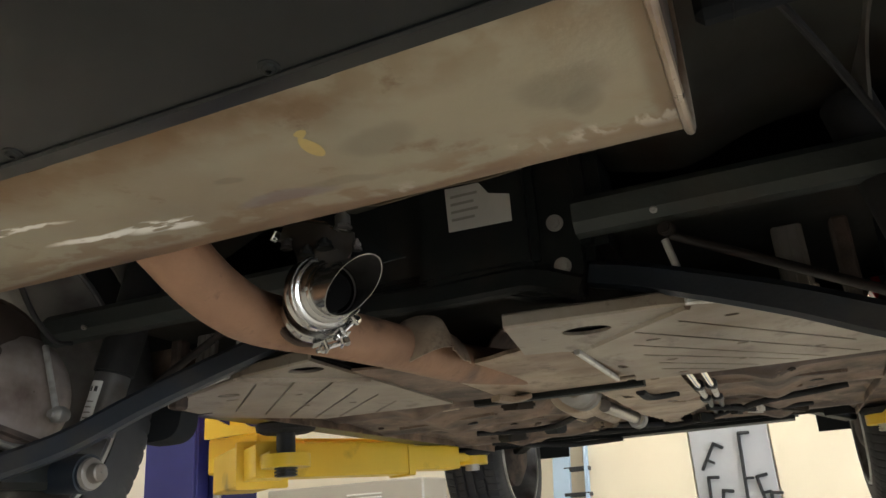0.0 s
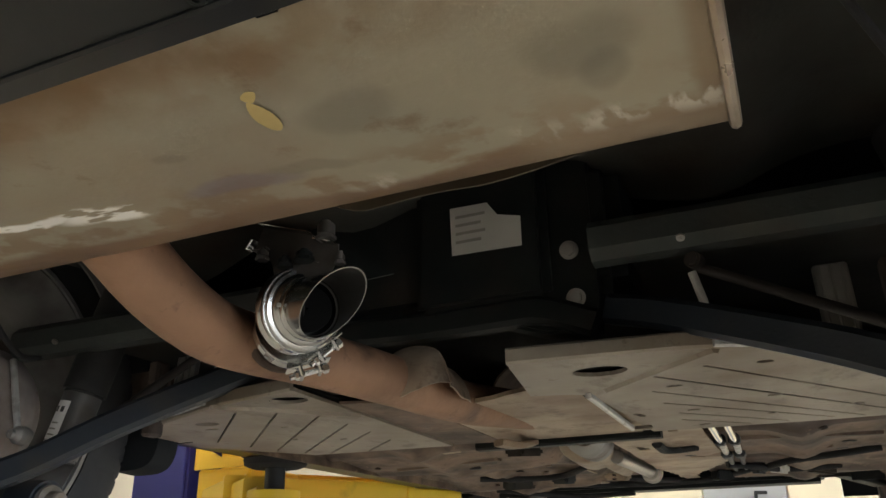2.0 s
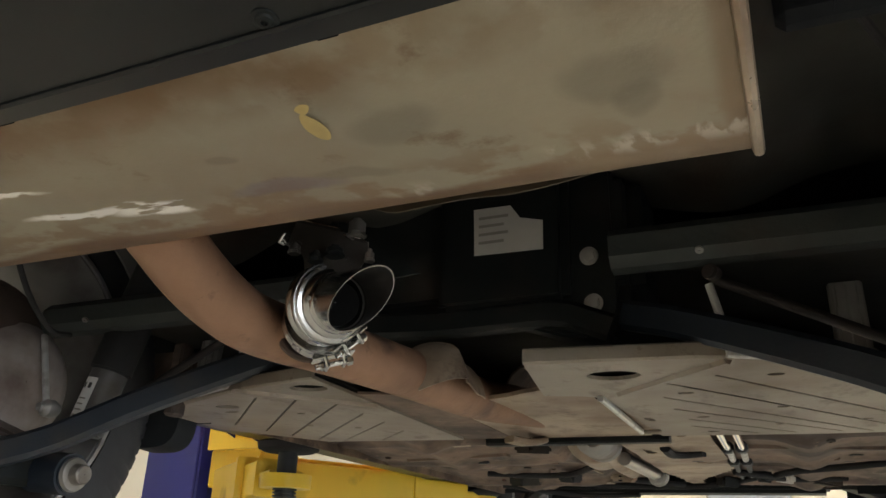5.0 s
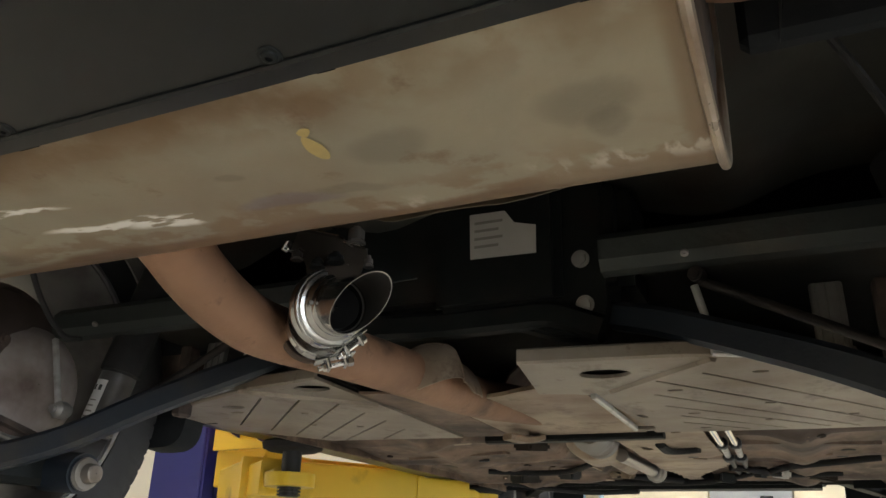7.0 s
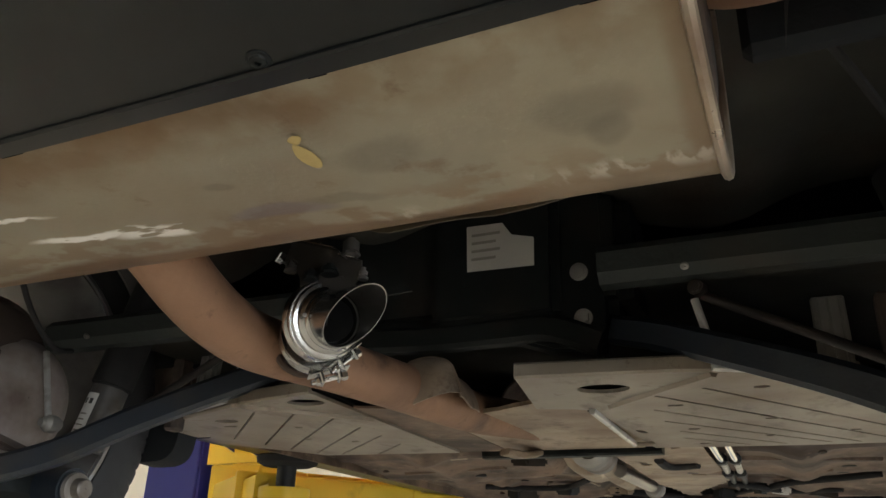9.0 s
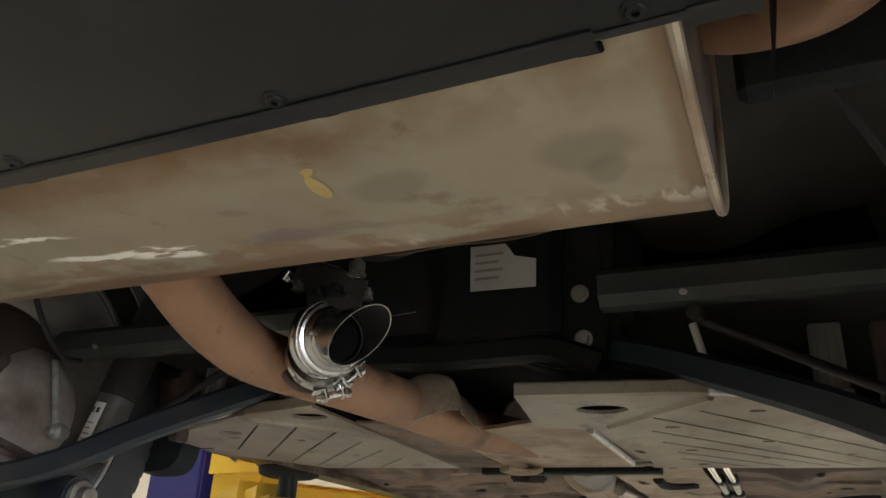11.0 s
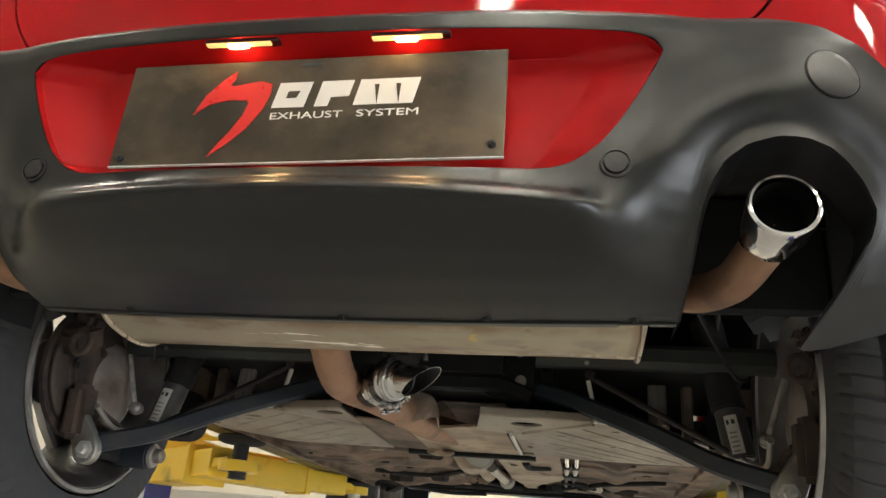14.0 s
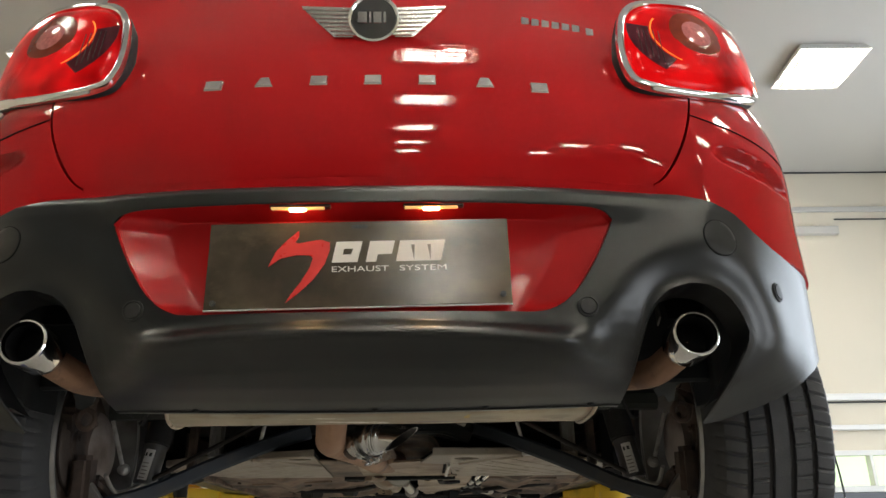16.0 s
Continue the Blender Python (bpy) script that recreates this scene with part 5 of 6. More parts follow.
lo, hi = [bm.verts.new(p[0]) for p in edge_ring], [bm.verts.new(p[1]) for p in edge_ring]
for i in range(48):
    bm.faces.new((hi[i], hi[(i + 1) % 48], lo[(i + 1) % 48], lo[i]))
part("tip_bore", bm, BORE, tip, "dark grey inner wall")
part("tip_lining", lathe(bmesh.new(), base, ax, [(0.006, 0.0268), (0.0, 0.0266), (-0.03, 0.0262), (-0.032, 0.001)], 36), SOOT_SHADE, tip)
part("valve_plate", lathe(bmesh.new(), base - ax * 0.004, Vector((0.55, -0.80, 0.10)), [(0, 0.0240), (0.0012, 0.0240), (0.0012, 0.001)], 32), SOOT_SHADE, stub)
part("valve_ring", lathe(bmesh.new(), base + ax * 0.004, ax, [(0, 0.0266), (0.002, 0.0258), (0.004, 0.0266)], 36), TIPM, stub)
part("valve_spindle", cyl(bmesh.new(), base + ax * 0.001 + Vector((-0.006, 0, -0.014)), base + ax * 0.001 + Vector((-0.007, 0, 0.014)), 0.0011, seg=8), CHROME, stub)
for c, d_, r, out in ((SC1 - ax * 0.006, ax, 0.0425, Vector((0.80, 0.0, -0.55))), (SC2 + ax2 * 0.006, ax2, 0.0420, Vector((0.42, 0.0, -0.85)))):
    band = part("band_clamp", lathe(bmesh.new(), c - d_ * 0.010, d_, [(0, r - 0.008), (0.0005, r - 0.001), (0.003, r), (0.0055, r - 0.0005), (0.008, r - 0.0030), (0.012, r - 0.0030), (0.0145, r - 0.0005), (0.017, r), (0.0195, r - 0.001), (0.020, r - 0.008)], 44), POLISH, stub, "steel band clamp")
    out = (out - d_ * out.dot(d_)).normalized()
    tang = d_.cross(out).normalized()
    turnm = Matrix((tang, d_, out)).transposed()
    for e in (-1, 1):
        part("clamp_lug", box(bmesh.new(), c + out * (r + 0.005) + tang * 0.0095 * e, (0.0040, 0.016, 0.014), 0.0015, turnm), POLISH, band)
        part("lug_foot", box(bmesh.new(), c + out * (r - 0.0005) + tang * 0.016 * e, (0.014, 0.015, 0.0025), 0.001, turnm), POLISH, band)
    bm = bmesh.new()
    cyl(bm, c + out * (r + 0.007) - tang * 0.021, c + out * (r + 0.007) + tang * 0.019, 0.0028, seg=10)
    cyl(bm, c + out * (r + 0.007) + tang * 0.012, c + out * (r + 0.007) + tang * 0.0185, 0.0056, seg=6, bevel=0.0008)
    cyl(bm, c + out * (r + 0.007) - tang * 0.0165, c + out * (r + 0.007) - tang * 0.012, 0.0050, seg=6, bevel=0.0008)
    part("clamp_bolt", bm, CHROME, band)
    part("t_slot", lathe(bmesh.new(), c + (out * 0.55 - tang * 0.83).normalized() * (r - 0.0020), (out * 0.55 - tang * 0.83).normalized(), [(0, 0.006), (0.0026, 0.0055), (0.003, 0.004), (0.0015, 0.0035), (0.0015, 0.001)], 16), TIPM, band)


# hanger bracket between muffler and stub
def upright_plate(pts, y0, y1):
    bm = bmesh.new()
    v0 = [bm.verts.new((x, y0, z)) for x, z in pts]
    v1 = [bm.verts.new((x, y1, z)) for x, z in pts]
    bm.faces.new(v0)
    bm.faces.new(v1[::-1])
    for i in range(len(pts)):
        j = (i + 1) % len(pts)
        bm.faces.new((v0[i], v0[j], v1[j], v1[i]))
    bmesh.ops.triangulate(bm, faces=[f for f in bm.faces if len(f.verts) > 4])
    return bm


hb = part("hanger_bracket", upright_plate([(-0.054, 1.796), (-0.0455, 1.819), (-0.030, 1.815), (0.013, 1.800), (0.020, 1.793), (0.042, 1.785), (0.044, 1.770), (0.034, 1.757), (0.004, 1.752), (-0.026, 1.752), (-0.032, 1.776), (-0.040, 1.790)], 0.578, 0.5815), HANGM, car, "dark steel hanger bracket with bolts", smooth=0)
part("side_flap", upright_plate([(0.042, 1.7845), (0.1005, 1.7458), (0.062, 1.744), (0.036, 1.756)], 0.5795, 0.5815), SUBF, hb, smooth=0)
part("folded_edge", sweep(bmesh.new(), [(-0.044, 0.573, 1.8190), (0.0128, 0.573, 1.8000)], rect(0.012, 0.0018, 0.0006)), POLISH, hb)
part("folded_edge", sweep(bmesh.new(), [(0.0199, 0.573, 1.7915), (0.0400, 0.573, 1.7850)], rect(0.012, 0.0020, 0.0006)), POLISH, hb)
part("bracket_tab", box(bmesh.new(), (-0.0545, 0.572, 1.7985), (0.0035, 0.010, 0.013), 0.001, Euler((0, radians(34), 0)).to_matrix()), POLISH, hb)
part("bracket_lip", sweep(bmesh.new(), spline([(-0.052, 0.574, 1.793), (-0.042, 0.572, 1.790), (-0.034, 0.572, 1.792)], 4), rect(0.008, 0.002, 0.0006)), HANGM, hb)
for x, z, r, h, m_ in ((0.0335, 1.7975, 0.0085, 0.013, TIPM), (0.0500, 1.7665, 0.0045, 0.007, TIPM), (-0.0385, 1.7855, 0.0058, 0.007, HANGM), (0.010, 1.7760, 0.0085, 0.006, SUBF), (-0.012, 1.773, 0.0070, 0.006, SUBF)):
    bm = bmesh.new()
    cyl(bm, (x, 0.570, z - h / 2), (x, 0.570, z + h / 2), r, seg=20, bevel=0.0015)
    cyl(bm, (x, 0.570, z - h / 2 - 0.003), (x, 0.570, z - h / 2), r * 1.18, seg=6)
    cyl(bm, (x, 0.570, z + h / 2), (x, 0.570, z + h / 2 + 0.003), r * 0.5, seg=12)
    part("hanger_bolt", bm, m_, hb)
for x0, x1 in ((-0.026, -0.006), (0.016, 0.034)):
    part("bracket_leg", sweep(bmesh.new(), spline([(x0, 0.580, 1.770), (x0 * 0.8 + x1 * 0.2, 0.590, 1.760), (x0 * 0.7, 0.600, 1.7690)], 4), rect(0.012, 0.003, 0.001)), HANGM, hb)

# pressed shield ahead of the muffler
SHZ = [(0.06, 1.804), (0.085, 1.783), (0.11, 1.774), (0.215, 1.774), (0.302, 1.782), (0.36, 1.788), (0.392, 1.800)]
part("muffler_shield", sheet(lambda x, t: Vector((x, 0.500 + 0.05 * t * t, lerp_table(SHZ, x) + 0.0015 * math.sin(x * 45) + t * 0.13)), frange(0.06, 0.392, 30), frange(0, 1, 8), 0.002), OLIVE, car, "dull olive-brown pressed heat shield")

# tailpipes
for k in (-1, 1):
    X = lambda v: XC + k * v
    pp = spline([(X(0.385), 0.33, 1.845), (X(0.425), 0.325, 1.822), (X(0.472), 0.28, 1.794), (X(0.508), 0.21, 1.785), (X(0.526), 0.14, 1.795), (X(0.536), 0.09, 1.806)], 7)
    tp = part("tailpipe", sweep(bmesh.new(), pp, circle(0.026, 20)), PIPE, car, "brown heat-tinted tailpipe with a chrome tip")
    a, d = Vector((X(0.534), 0.112, 1.805)), Vector((k * 0.03, -1.0, 0.07)).normalized()
    part("chrome_tip", lathe(bmesh.new(), a, d, [(0, 0.030), (0.004, 0.0335), (0.012, 0.036), (0.018, 0.037), (0.022, 0.0385), (0.072, 0.0385), (0.078, 0.0378), (0.0800, 0.0360), (0.0795, 0.0335), (0.076, 0.0322), (0.060, 0.0318), (0.01, 0.0318)], 44), CHROME, tp)
    part("tip_bore", lathe(bmesh.new(), a, d, [(0.072, 0.0316), (0.033, 0.0316), (0.032, 0.001)], 32), SOOT_SHADE, tp)

# ---- underside of the tail ----
# Dark sheet added above the underbody so no bright ceiling shows through
part("upper_blocking_sheet", box(bmesh.new(), (XC, 1.70, 2.09), (1.46, 2.6, 0.02)), LINER, car)
part("boot_floor", sheet(lambda x, y: Vector((XC + x, y, 1.985 + 0.03 * math.sin(x * 14) * ease(0.0, 0.3, 0.7 - abs(x)) + 0.01 * noise.noise((x * 9, y * 9, 0)))), frange(-0.66, 0.66, 40), frange(0.10, 1.0, 30), 0.004), UNDER, car, "dark undersealed boot floor")
for k in (-1, 1):
    part("wheel_liner", sheet(lambda a, x, k=k: Vector((XC + k * x, REAR_Y + 0.40 * math.cos(a), AXZ + 0.03 + 0.40 * math.sin(a))), frange(-0.15, math.pi - 0.40, 36), frange(0.60, 0.875, 10), 0.004), LINER, car, "black felt wheel arch liner")
    part("inner_arch", sheet(lambda a, r, k=k: Vector((XC + k * (0.60 - 0.02 * r), REAR_Y + 0.40 * r * math.cos(a), AXZ + 0.05 + 0.40 * r * math.sin(a))), frange(0.35, math.pi - 0.35, 24), frange(0.45, 1, 6), 0.004), ARCHM, car)
    # corner cavity behind the bumper
    part("bumper_backing", sheet(lambda y, z, k=k: Vector((XC + k * (0.665 + 0.02 * math.sin(y * 20)), y, z)), frange(0.16, 0.46, 8), frange(1.765, 2.0, 8), 0.004), LINER, car)
    part("cavity_wall", box(bmesh.new(), (XC + k * 0.55, 0.40, 1.90), (0.26, 0.02, 0.19), 0.006), LINER, car)
    flap = [(0.555, 1.860), (0.557, 1.800), (0.566, 1.792), (0.572, 1.776), (0.584, 1.781), (0.592, 1.766), (0.604, 1.770), (0.612, 1.800), (0.600, 1.860)]
    bm = bmesh.new()
    va = [bm.verts.new((XC + k * x, 0.405 + 0.05 * (x - 0.55), z)) for x, z in flap]
    bm.faces.new(va)
    bmesh.ops.triangulate(bm, faces=bm.faces[:])
    bmesh.ops.solidify(bm, geom=bm.faces[:], thickness=0.003)
    part("torn_liner_flap", bm, FLAPM, car, "torn grey felt liner edge", smooth=0)
    # Dark sheets added to hide the red shell behind the gaps
    part("side_blocking_sheet", sheet(lambda y, z, k=k: Vector((XC + k * (0.845 - 0.05 * ease(2.0, 2.6, z)), y, z)), frange(1.14, 2.92, 10), frange(1.765, 2.62, 8), 0.004), LINER, car)
    part("bay_blocking_sheet", sheet(lambda y, z, k=k: Vector((XC + k * 0.80, y, z)), frange(2.90, 3.80, 8), frange(2.16, 2.60, 4), 0.004), LINER, car)
    # body-side closing panel
    part("sill", sweep(bmesh.new(), [(XC + k * 0.70, 1.10, 1.800), (XC + k * 0.70, 2.95, 1.800)], rect(0.13, 0.10, 0.02)), PANS, car, "dusty brown sill")
    part("pinch_weld", box(bmesh.new(), (XC + k * 0.66, 2.03, 1.745), (0.006, 1.8, 0.03), 0.001), PANS, car)
    part("sill_cover", sweep(bmesh.new(), [(XC + k * 0.815, 1.13, 1.812), (XC + k * 0.815, 2.93, 1.812)], rect(0.13, 0.11, 0.03)), CLAD, car)
    part("arch_guard", sweep(bmesh.new(), [(XC + k * 0.700, 1.085, 1.726), (XC + k * 0.700, 1.135, 1.722)], [(0.066 * math.copysign(abs(math.cos(i * math.pi / 14)) ** 0.6, math.cos(i * math.pi / 14)), 0.060 * math.copysign(abs(math.sin(i * math.pi / 14)) ** 0.6, math.sin(i * math.pi / 14))) for i in range(28)]), LINER, car, "black plastic guard ahead of the wheel")

# ---- rear suspension ----
bm = bmesh.new()
slab_pts = [(-0.02, 1.995), (-0.02, 1.86), (0.04, 1.80), (0.15, 1.762), (0.214, 1.757), (0.220, 1.80), (0.220, 1.995)]
v0 = [bm.verts.new((x, 0.892, z)) for x, z in slab_pts]
v1 = [bm.verts.new((x, 0.93, z)) for x, z in slab_pts]
bm.faces.new(v0)
bm.faces.new(v1[::-1])
for i in range(len(v0)):
    j = (i + 1) % len(v0)
    bm.faces.new((v0[i], v1[i], v1[j], v0[j]))
bmesh.ops.bevel(bm, geom=bm.edges[:], offset=0.004, segments=2, affect="EDGES")
sub = part("rear_subframe", bm, SUBF, car, "black painted rear subframe")
part("subframe_body", box(bmesh.new(), (XC, 0.965, 1.90), (0.50, 0.14, 0.18), 0.02, None, 2), SUBF, sub)
part("curved_flange", sweep(bmesh.new(), spline([(-0.26, 0.93, 1.80), (-0.15, 0.905, 1.80), (-0.02, 0.897, 1.793), (0.09, 0.893, 1.793), (0.15, 0.89, 1.790), (0.215, 0.889, 1.765)], 6), rect(0.03, 0.035, 0.006)), SUBF, sub)
for p in ((0.188, 0.8915, 1.866), (0.192, 0.8915, 1.802)):
    part("subframe_bolt", bolt(bmesh.new(), p, (0, -1, -0.12), 0.0090), ALU, sub)
lab = part("paper_label", flat_shape([(0.035, 1.945), (0.037, 1.877), (0.133, 1.875), (0.133, 1.916), (0.102, 1.924), (0.088, 1.944)], 0.870), LABEL, sub, "torn white paper label", smooth=0)
for i in range(4):
    part("label_bar", flat_shape([(0.043, 1.932 - i * 0.012), (0.043, 1.928 - i * 0.012), (0.085 - 0.006 * (i % 2), 1.928 - i * 0.012), (0.085 - 0.006 * (i % 2), 1.932 - i * 0.012)], 0.8689, 0.0004), FADED, lab, smooth=0)
part("label_backing", box(bmesh.new(), (0.072, 0.886, 1.897), (0.185, 0.030, 0.19), 0.012, None, 2), SUBF, sub)
for x0, x1, y0, z0 in ((-0.70, -0.20, 0.835, 1.838), (0.225, 0.70, 0.85, 1.850)):
    cb = part("cross_member", sweep(bmesh.new(), spline([(x0, y0, z0), ((x0 + x1) / 2, y0 + 0.012, z0 + 0.004), (x1, y0 + 0.004, z0)], 6), rect(0.048, 0.050, 0.012)), MEMB, car, "black cross member tube")
    part("member_bolt", bolt(bmesh.new(), ((0.331 if x0 > 0 else -0.60), 0.812, 1.828), (0, -0.6, -1), 0.0035), ALU, cb)
for k in (-1, 1):
    X = lambda v: XC + k * v + (0.013 if k < 0 else 0.0)
    lo = part("lower_arm", sweep(bmesh.new(), spline([(X(0.225), 0.912, 1.788), (X(0.30), 0.875, 1.760), (X(0.45), 0.800, 1.690), (X(0.56), 0.748, 1.632), (X(0.66), 0.695, 1.596)], 6), rect(0.028, 0.037, 0.006)), ARM, car, "blue-black lower suspension arm")
    part("toe_link", cyl(bmesh.new(), (X(0.338), 0.86, 1.806), (X(0.60), 0.845, 1.668), 0.0062, seg=12), LINKM, car)
    part("link_joint", cyl(bmesh.new(), (X(0.332), 0.842, 1.812), (X(0.338), 0.862, 1.812), 0.0095, seg=14, bevel=0.003), LINKM, car)
    part("vent_tube", cyl(bmesh.new(), (X(0.330), 0.855, 1.800), (X(0.341), 0.858, 1.752), 0.0050, seg=10), BRIGHT, car)
    br = part("spring_bracket", box(bmesh.new(), (X(0.474), 0.945, 1.772), (0.038, 0.016, 0.090), 0.003, Euler((radians(-6), 0, 0)).to_matrix()), ALU, car, "ribbed aluminium bracket")
    for dx in (-0.012, 0.0, 0.012):
        part("rib", box(bmesh.new(), (X(0.474) + dx, 0.936, 1.772), (0.003, 0.006, 0.086), 0.001, Euler((radians(-6), 0, 0)).to_matrix()), ALU, br)
    part("bracket_post", box(bmesh.new(), (X(0.535), 0.95, 1.755), (0.022, 0.03, 0.12), 0.004), RUST, car)
    part("brake_hose", sweep(bmesh.new(), spline([(X(0.44), 0.46, 1.93), (X(0.50), 0.56, 1.885), (X(0.56), 0.66, 1.82), (X(0.60), 0.74, 1.79), (X(0.63), 0.80, 1.80)], 6), circle(0.0042, 8)), RUBBER, car)
    # damper with label
    a, b = Vector((X(0.622), 0.855, 1.655)), Vector((X(0.572), 0.90, 1.95))
    dm = part("damper", cyl(bmesh.new(), a, a.lerp(b, 0.36), 0.0285, seg=24, bevel=0.003), DAMPM, car, "grey damper with a printed white label")
    part("damper_sleeve", cyl(bmesh.new(), a.lerp(b, 0.33), b, 0.033, seg=24, bevel=0.004), RUBBER, dm)
    ex = (b - a).normalized()
    side = Vector((-k * 0.10, -1, 0))
    side = (side - ex * side.dot(ex)).normalized()
    tg = ex.cross(side)
    bm = bmesh.new()
    n = 8
    rows = []
    for i in range(n + 1):
        an = (-0.55 + 0.85 * i / n)
        d = side * math.cos(an) + tg * math.sin(an)
        rows.append([bm.verts.new(a + ex * h + d * 0.0291) for h in (0.008, 0.084)])
    for r0, r1 in zip(rows, rows[1:]):
        bm.faces.new((r0[0], r1[0], r1[1], r0[1]))
    lb = part("printed_label", bm, LABELW, dm, "white printed label", smooth=60)
    for h0, h1, a0, a1 in ((0.066, 0.075, -0.45, -0.28), (0.066, 0.075, -0.12, 0.10), *((0.012 + 0.009 * i, 0.0145 + 0.009 * i, -0.42, 0.04 + 0.03 * (i % 3)) for i in range(5))):
        bm = bmesh.new()
        r_ = [[bm.verts.new(a + ex * h + (side * math.cos(an) + tg * math.sin(an)) * 0.0295) for h in (h0, h1)] for an in frange(a0, a1, 3)]
        for r0, r1 in zip(r_, r_[1:]):
            bm.faces.new((r0[0], r1[0], r1[1], r0[1]))
        part("label_bar", bm, (INK if h0 > 0.06 else FADED), lb, smooth=60)
    # anti-roll link
    part("drop_link", cyl(bmesh.new(), (X(0.702), 0.812, 1.808), (X(0.662), 0.812, 1.692), 0.0052, seg=10), BRIGHT, car)
    bm = bmesh.new()
    lathe(bm, (X(0.662), 0.822, 1.690), (0, -1, 0), [(-0.01, 0.001), (-0.01, 0.010), (0, 0.014), (0.012, 0.0135), (0.016, 0.010), (0.018, 0.007), (0.024, 0.0065), (0.025, 0.001)], 20)
    part("ball_joint", bm, ALU, car)
    # knuckle and hub
    kn = part("wheel_knuckle", cyl(bmesh.new(), (X(0.715), REAR_Y - 0.03, AXZ), (X(0.76), REAR_Y - 0.03, AXZ), 0.060, 0.075, seg=28, bevel=0.008), RUST, car, "rusty cast wheel knuckle")
    bm = bmesh.new()
    for c, sz, r in (((X(0.725), 0.66, 1.80), (0.05, 0.10, 0.06), (0.5, 0.1, 0.0)), ((X(0.700), 0.68, 1.655), (0.045, 0.06, 0.11), (0.1, 0, 0)),
                     ((X(0.715), 0.665, 1.845), (0.055, 0.05, 0.04), (0.2, 0.4, 0)), ((X(0.690), 0.78, 1.645), (0.04, 0.14, 0.025), (-0.25, 0, 0))):
        box(bm, c, sz, 0.012, Euler(r).to_matrix(), 2)
    for v in bm.verts:
        v.co += Vector((noise.noise(v.co * 30), noise.noise(v.co * 30 + Vector((5, 0, 0))), noise.noise(v.co * 30 + Vector((0, 7, 0))))) * 0.003
    part("knuckle_arm", bm, RUST, kn)
    part("cover_plate", lathe(bmesh.new(), (X(0.737), 0.80, 1.730), (-k, 0, 0), [(0.034, 0.001), (0.034, 0.04), (0.028, 0.070), (0.012, 0.095), (0.0, 0.100)], 40), CONEM, kn, "stained aluminium cover")
    part("dust_shield", lathe(bmesh.new(), (X(0.738), REAR_Y, AXZ), (-k, 0, 0), [(0.0, 0.128), (0.006, 0.128), (0.010, 0.120), (0.010, 0.10), (0.016, 0.08), (0.016, 0.001)], 48), COVERM, kn, "rust-brown stained brake dust shield")
    part("rim_wire", sweep(bmesh.new(), spline([(X(0.63), 0.63, 1.66), (X(0.64), 0.72, 1.632), (X(0.635), 0.80, 1.642), (X(0.61), 0.86, 1.668)], 6), circle(0.005, 8)), ALU, kn)
    for i in range(6):
        a = i * 1.047
        part("knuckle_bolt", bolt(bmesh.new(), (X(0.714), REAR_Y - 0.03 + 0.05 * math.cos(a), AXZ + 0.05 * math.sin(a)), (-k, 0, 0), 0.007), RUST, kn)
    part("brake_disc", lathe(bmesh.new(), (X(0.742), REAR_Y, AXZ), (k, 0, 0), [(0, 0.001), (0, 0.140), (0.010, 0.140), (0.010, 0.001)], 48), RUST, kn)
    # outer bracket of the lower arm
    bm = bmesh.new()
    g = [(0.634, 1.577), (0.640, 1.562), (0.653, 1.553), (0.668, 1.553), (0.681, 1.561), (0.690, 1.578), (0.700, 1.610), (0.716, 1.650), (0.700, 1.666), (0.676, 1.648), (0.650, 1.612), (0.637, 1.594)]
    v0 = [bm.verts.new((X(a), 0.668, z)) for a, z in g]
    v1 = [bm.verts.new((X(a), 0.690, z)) for a, z in g]
    bm.faces.new(v0)
    bm.faces.new(v1[::-1])
    for i in range(len(g)):
        j = (i + 1) % len(g)
        bm.faces.new((v0[i], v0[j], v1[j], v1[i]))
    bmesh.ops.bevel(bm, geom=bm.edges[:], offset=0.003, segments=1, affect="EDGES")
    ab = part("arm_bracket", bm, ALU, kn, "cast aluminium arm bracket")
    part("arm_bolt", lathe(bmesh.new(), (X(0.661), 0.668, 1.580), (0, -1, 0), [(0, 0.019), (0.003, 0.019), (0.004, 0.0135), (0.0045, 0.0115), (0.013, 0.0112), (0.0145, 0.0095), (0.0140, 0.001)], 6), BRIGHT, ab)
    bs = part("trailing_bush", cyl(bmesh.new(), (X(0.615), 0.846, 1.594), (X(0.70), 0.846, 1.60), 0.031, seg=28, bevel=0.004), ARM, car, "blue-black rubber suspension bush")
    bm = bmesh.new()
    lathe(bm, (X(0.615), 0.846, 1.594), (-k, 0, 0), [(0, 0.026), (0.006, 0.024), (0.008, 0.016), (0.022, 0.0145), (0.024, 0.012), (0.024, 0.001)], 26)
    part("bush_bolt", bm, ALU, bs)
    part("trailing_arm", sweep(bmesh.new(), spline([(X(0.70), 0.74, 1.60), (X(0.695), 0.85, 1.60), (X(0.70), 0.875, 1.602), (X(0.705), 0.90, 1.606)], 6), rect(0.045, 0.05, 0.010)), SUBF, car)
    part("tow_ring", sweep(bmesh.new(), [(X(0.677) + 0.019 * math.cos(a), 0.60, 1.778 + 0.021 * math.sin(a)) for a in frange(0, 6.283 - 6.283 / 20, 19)], circle(0.006, 8), closed=True, up=(0, 1, 0)), RUST, car)


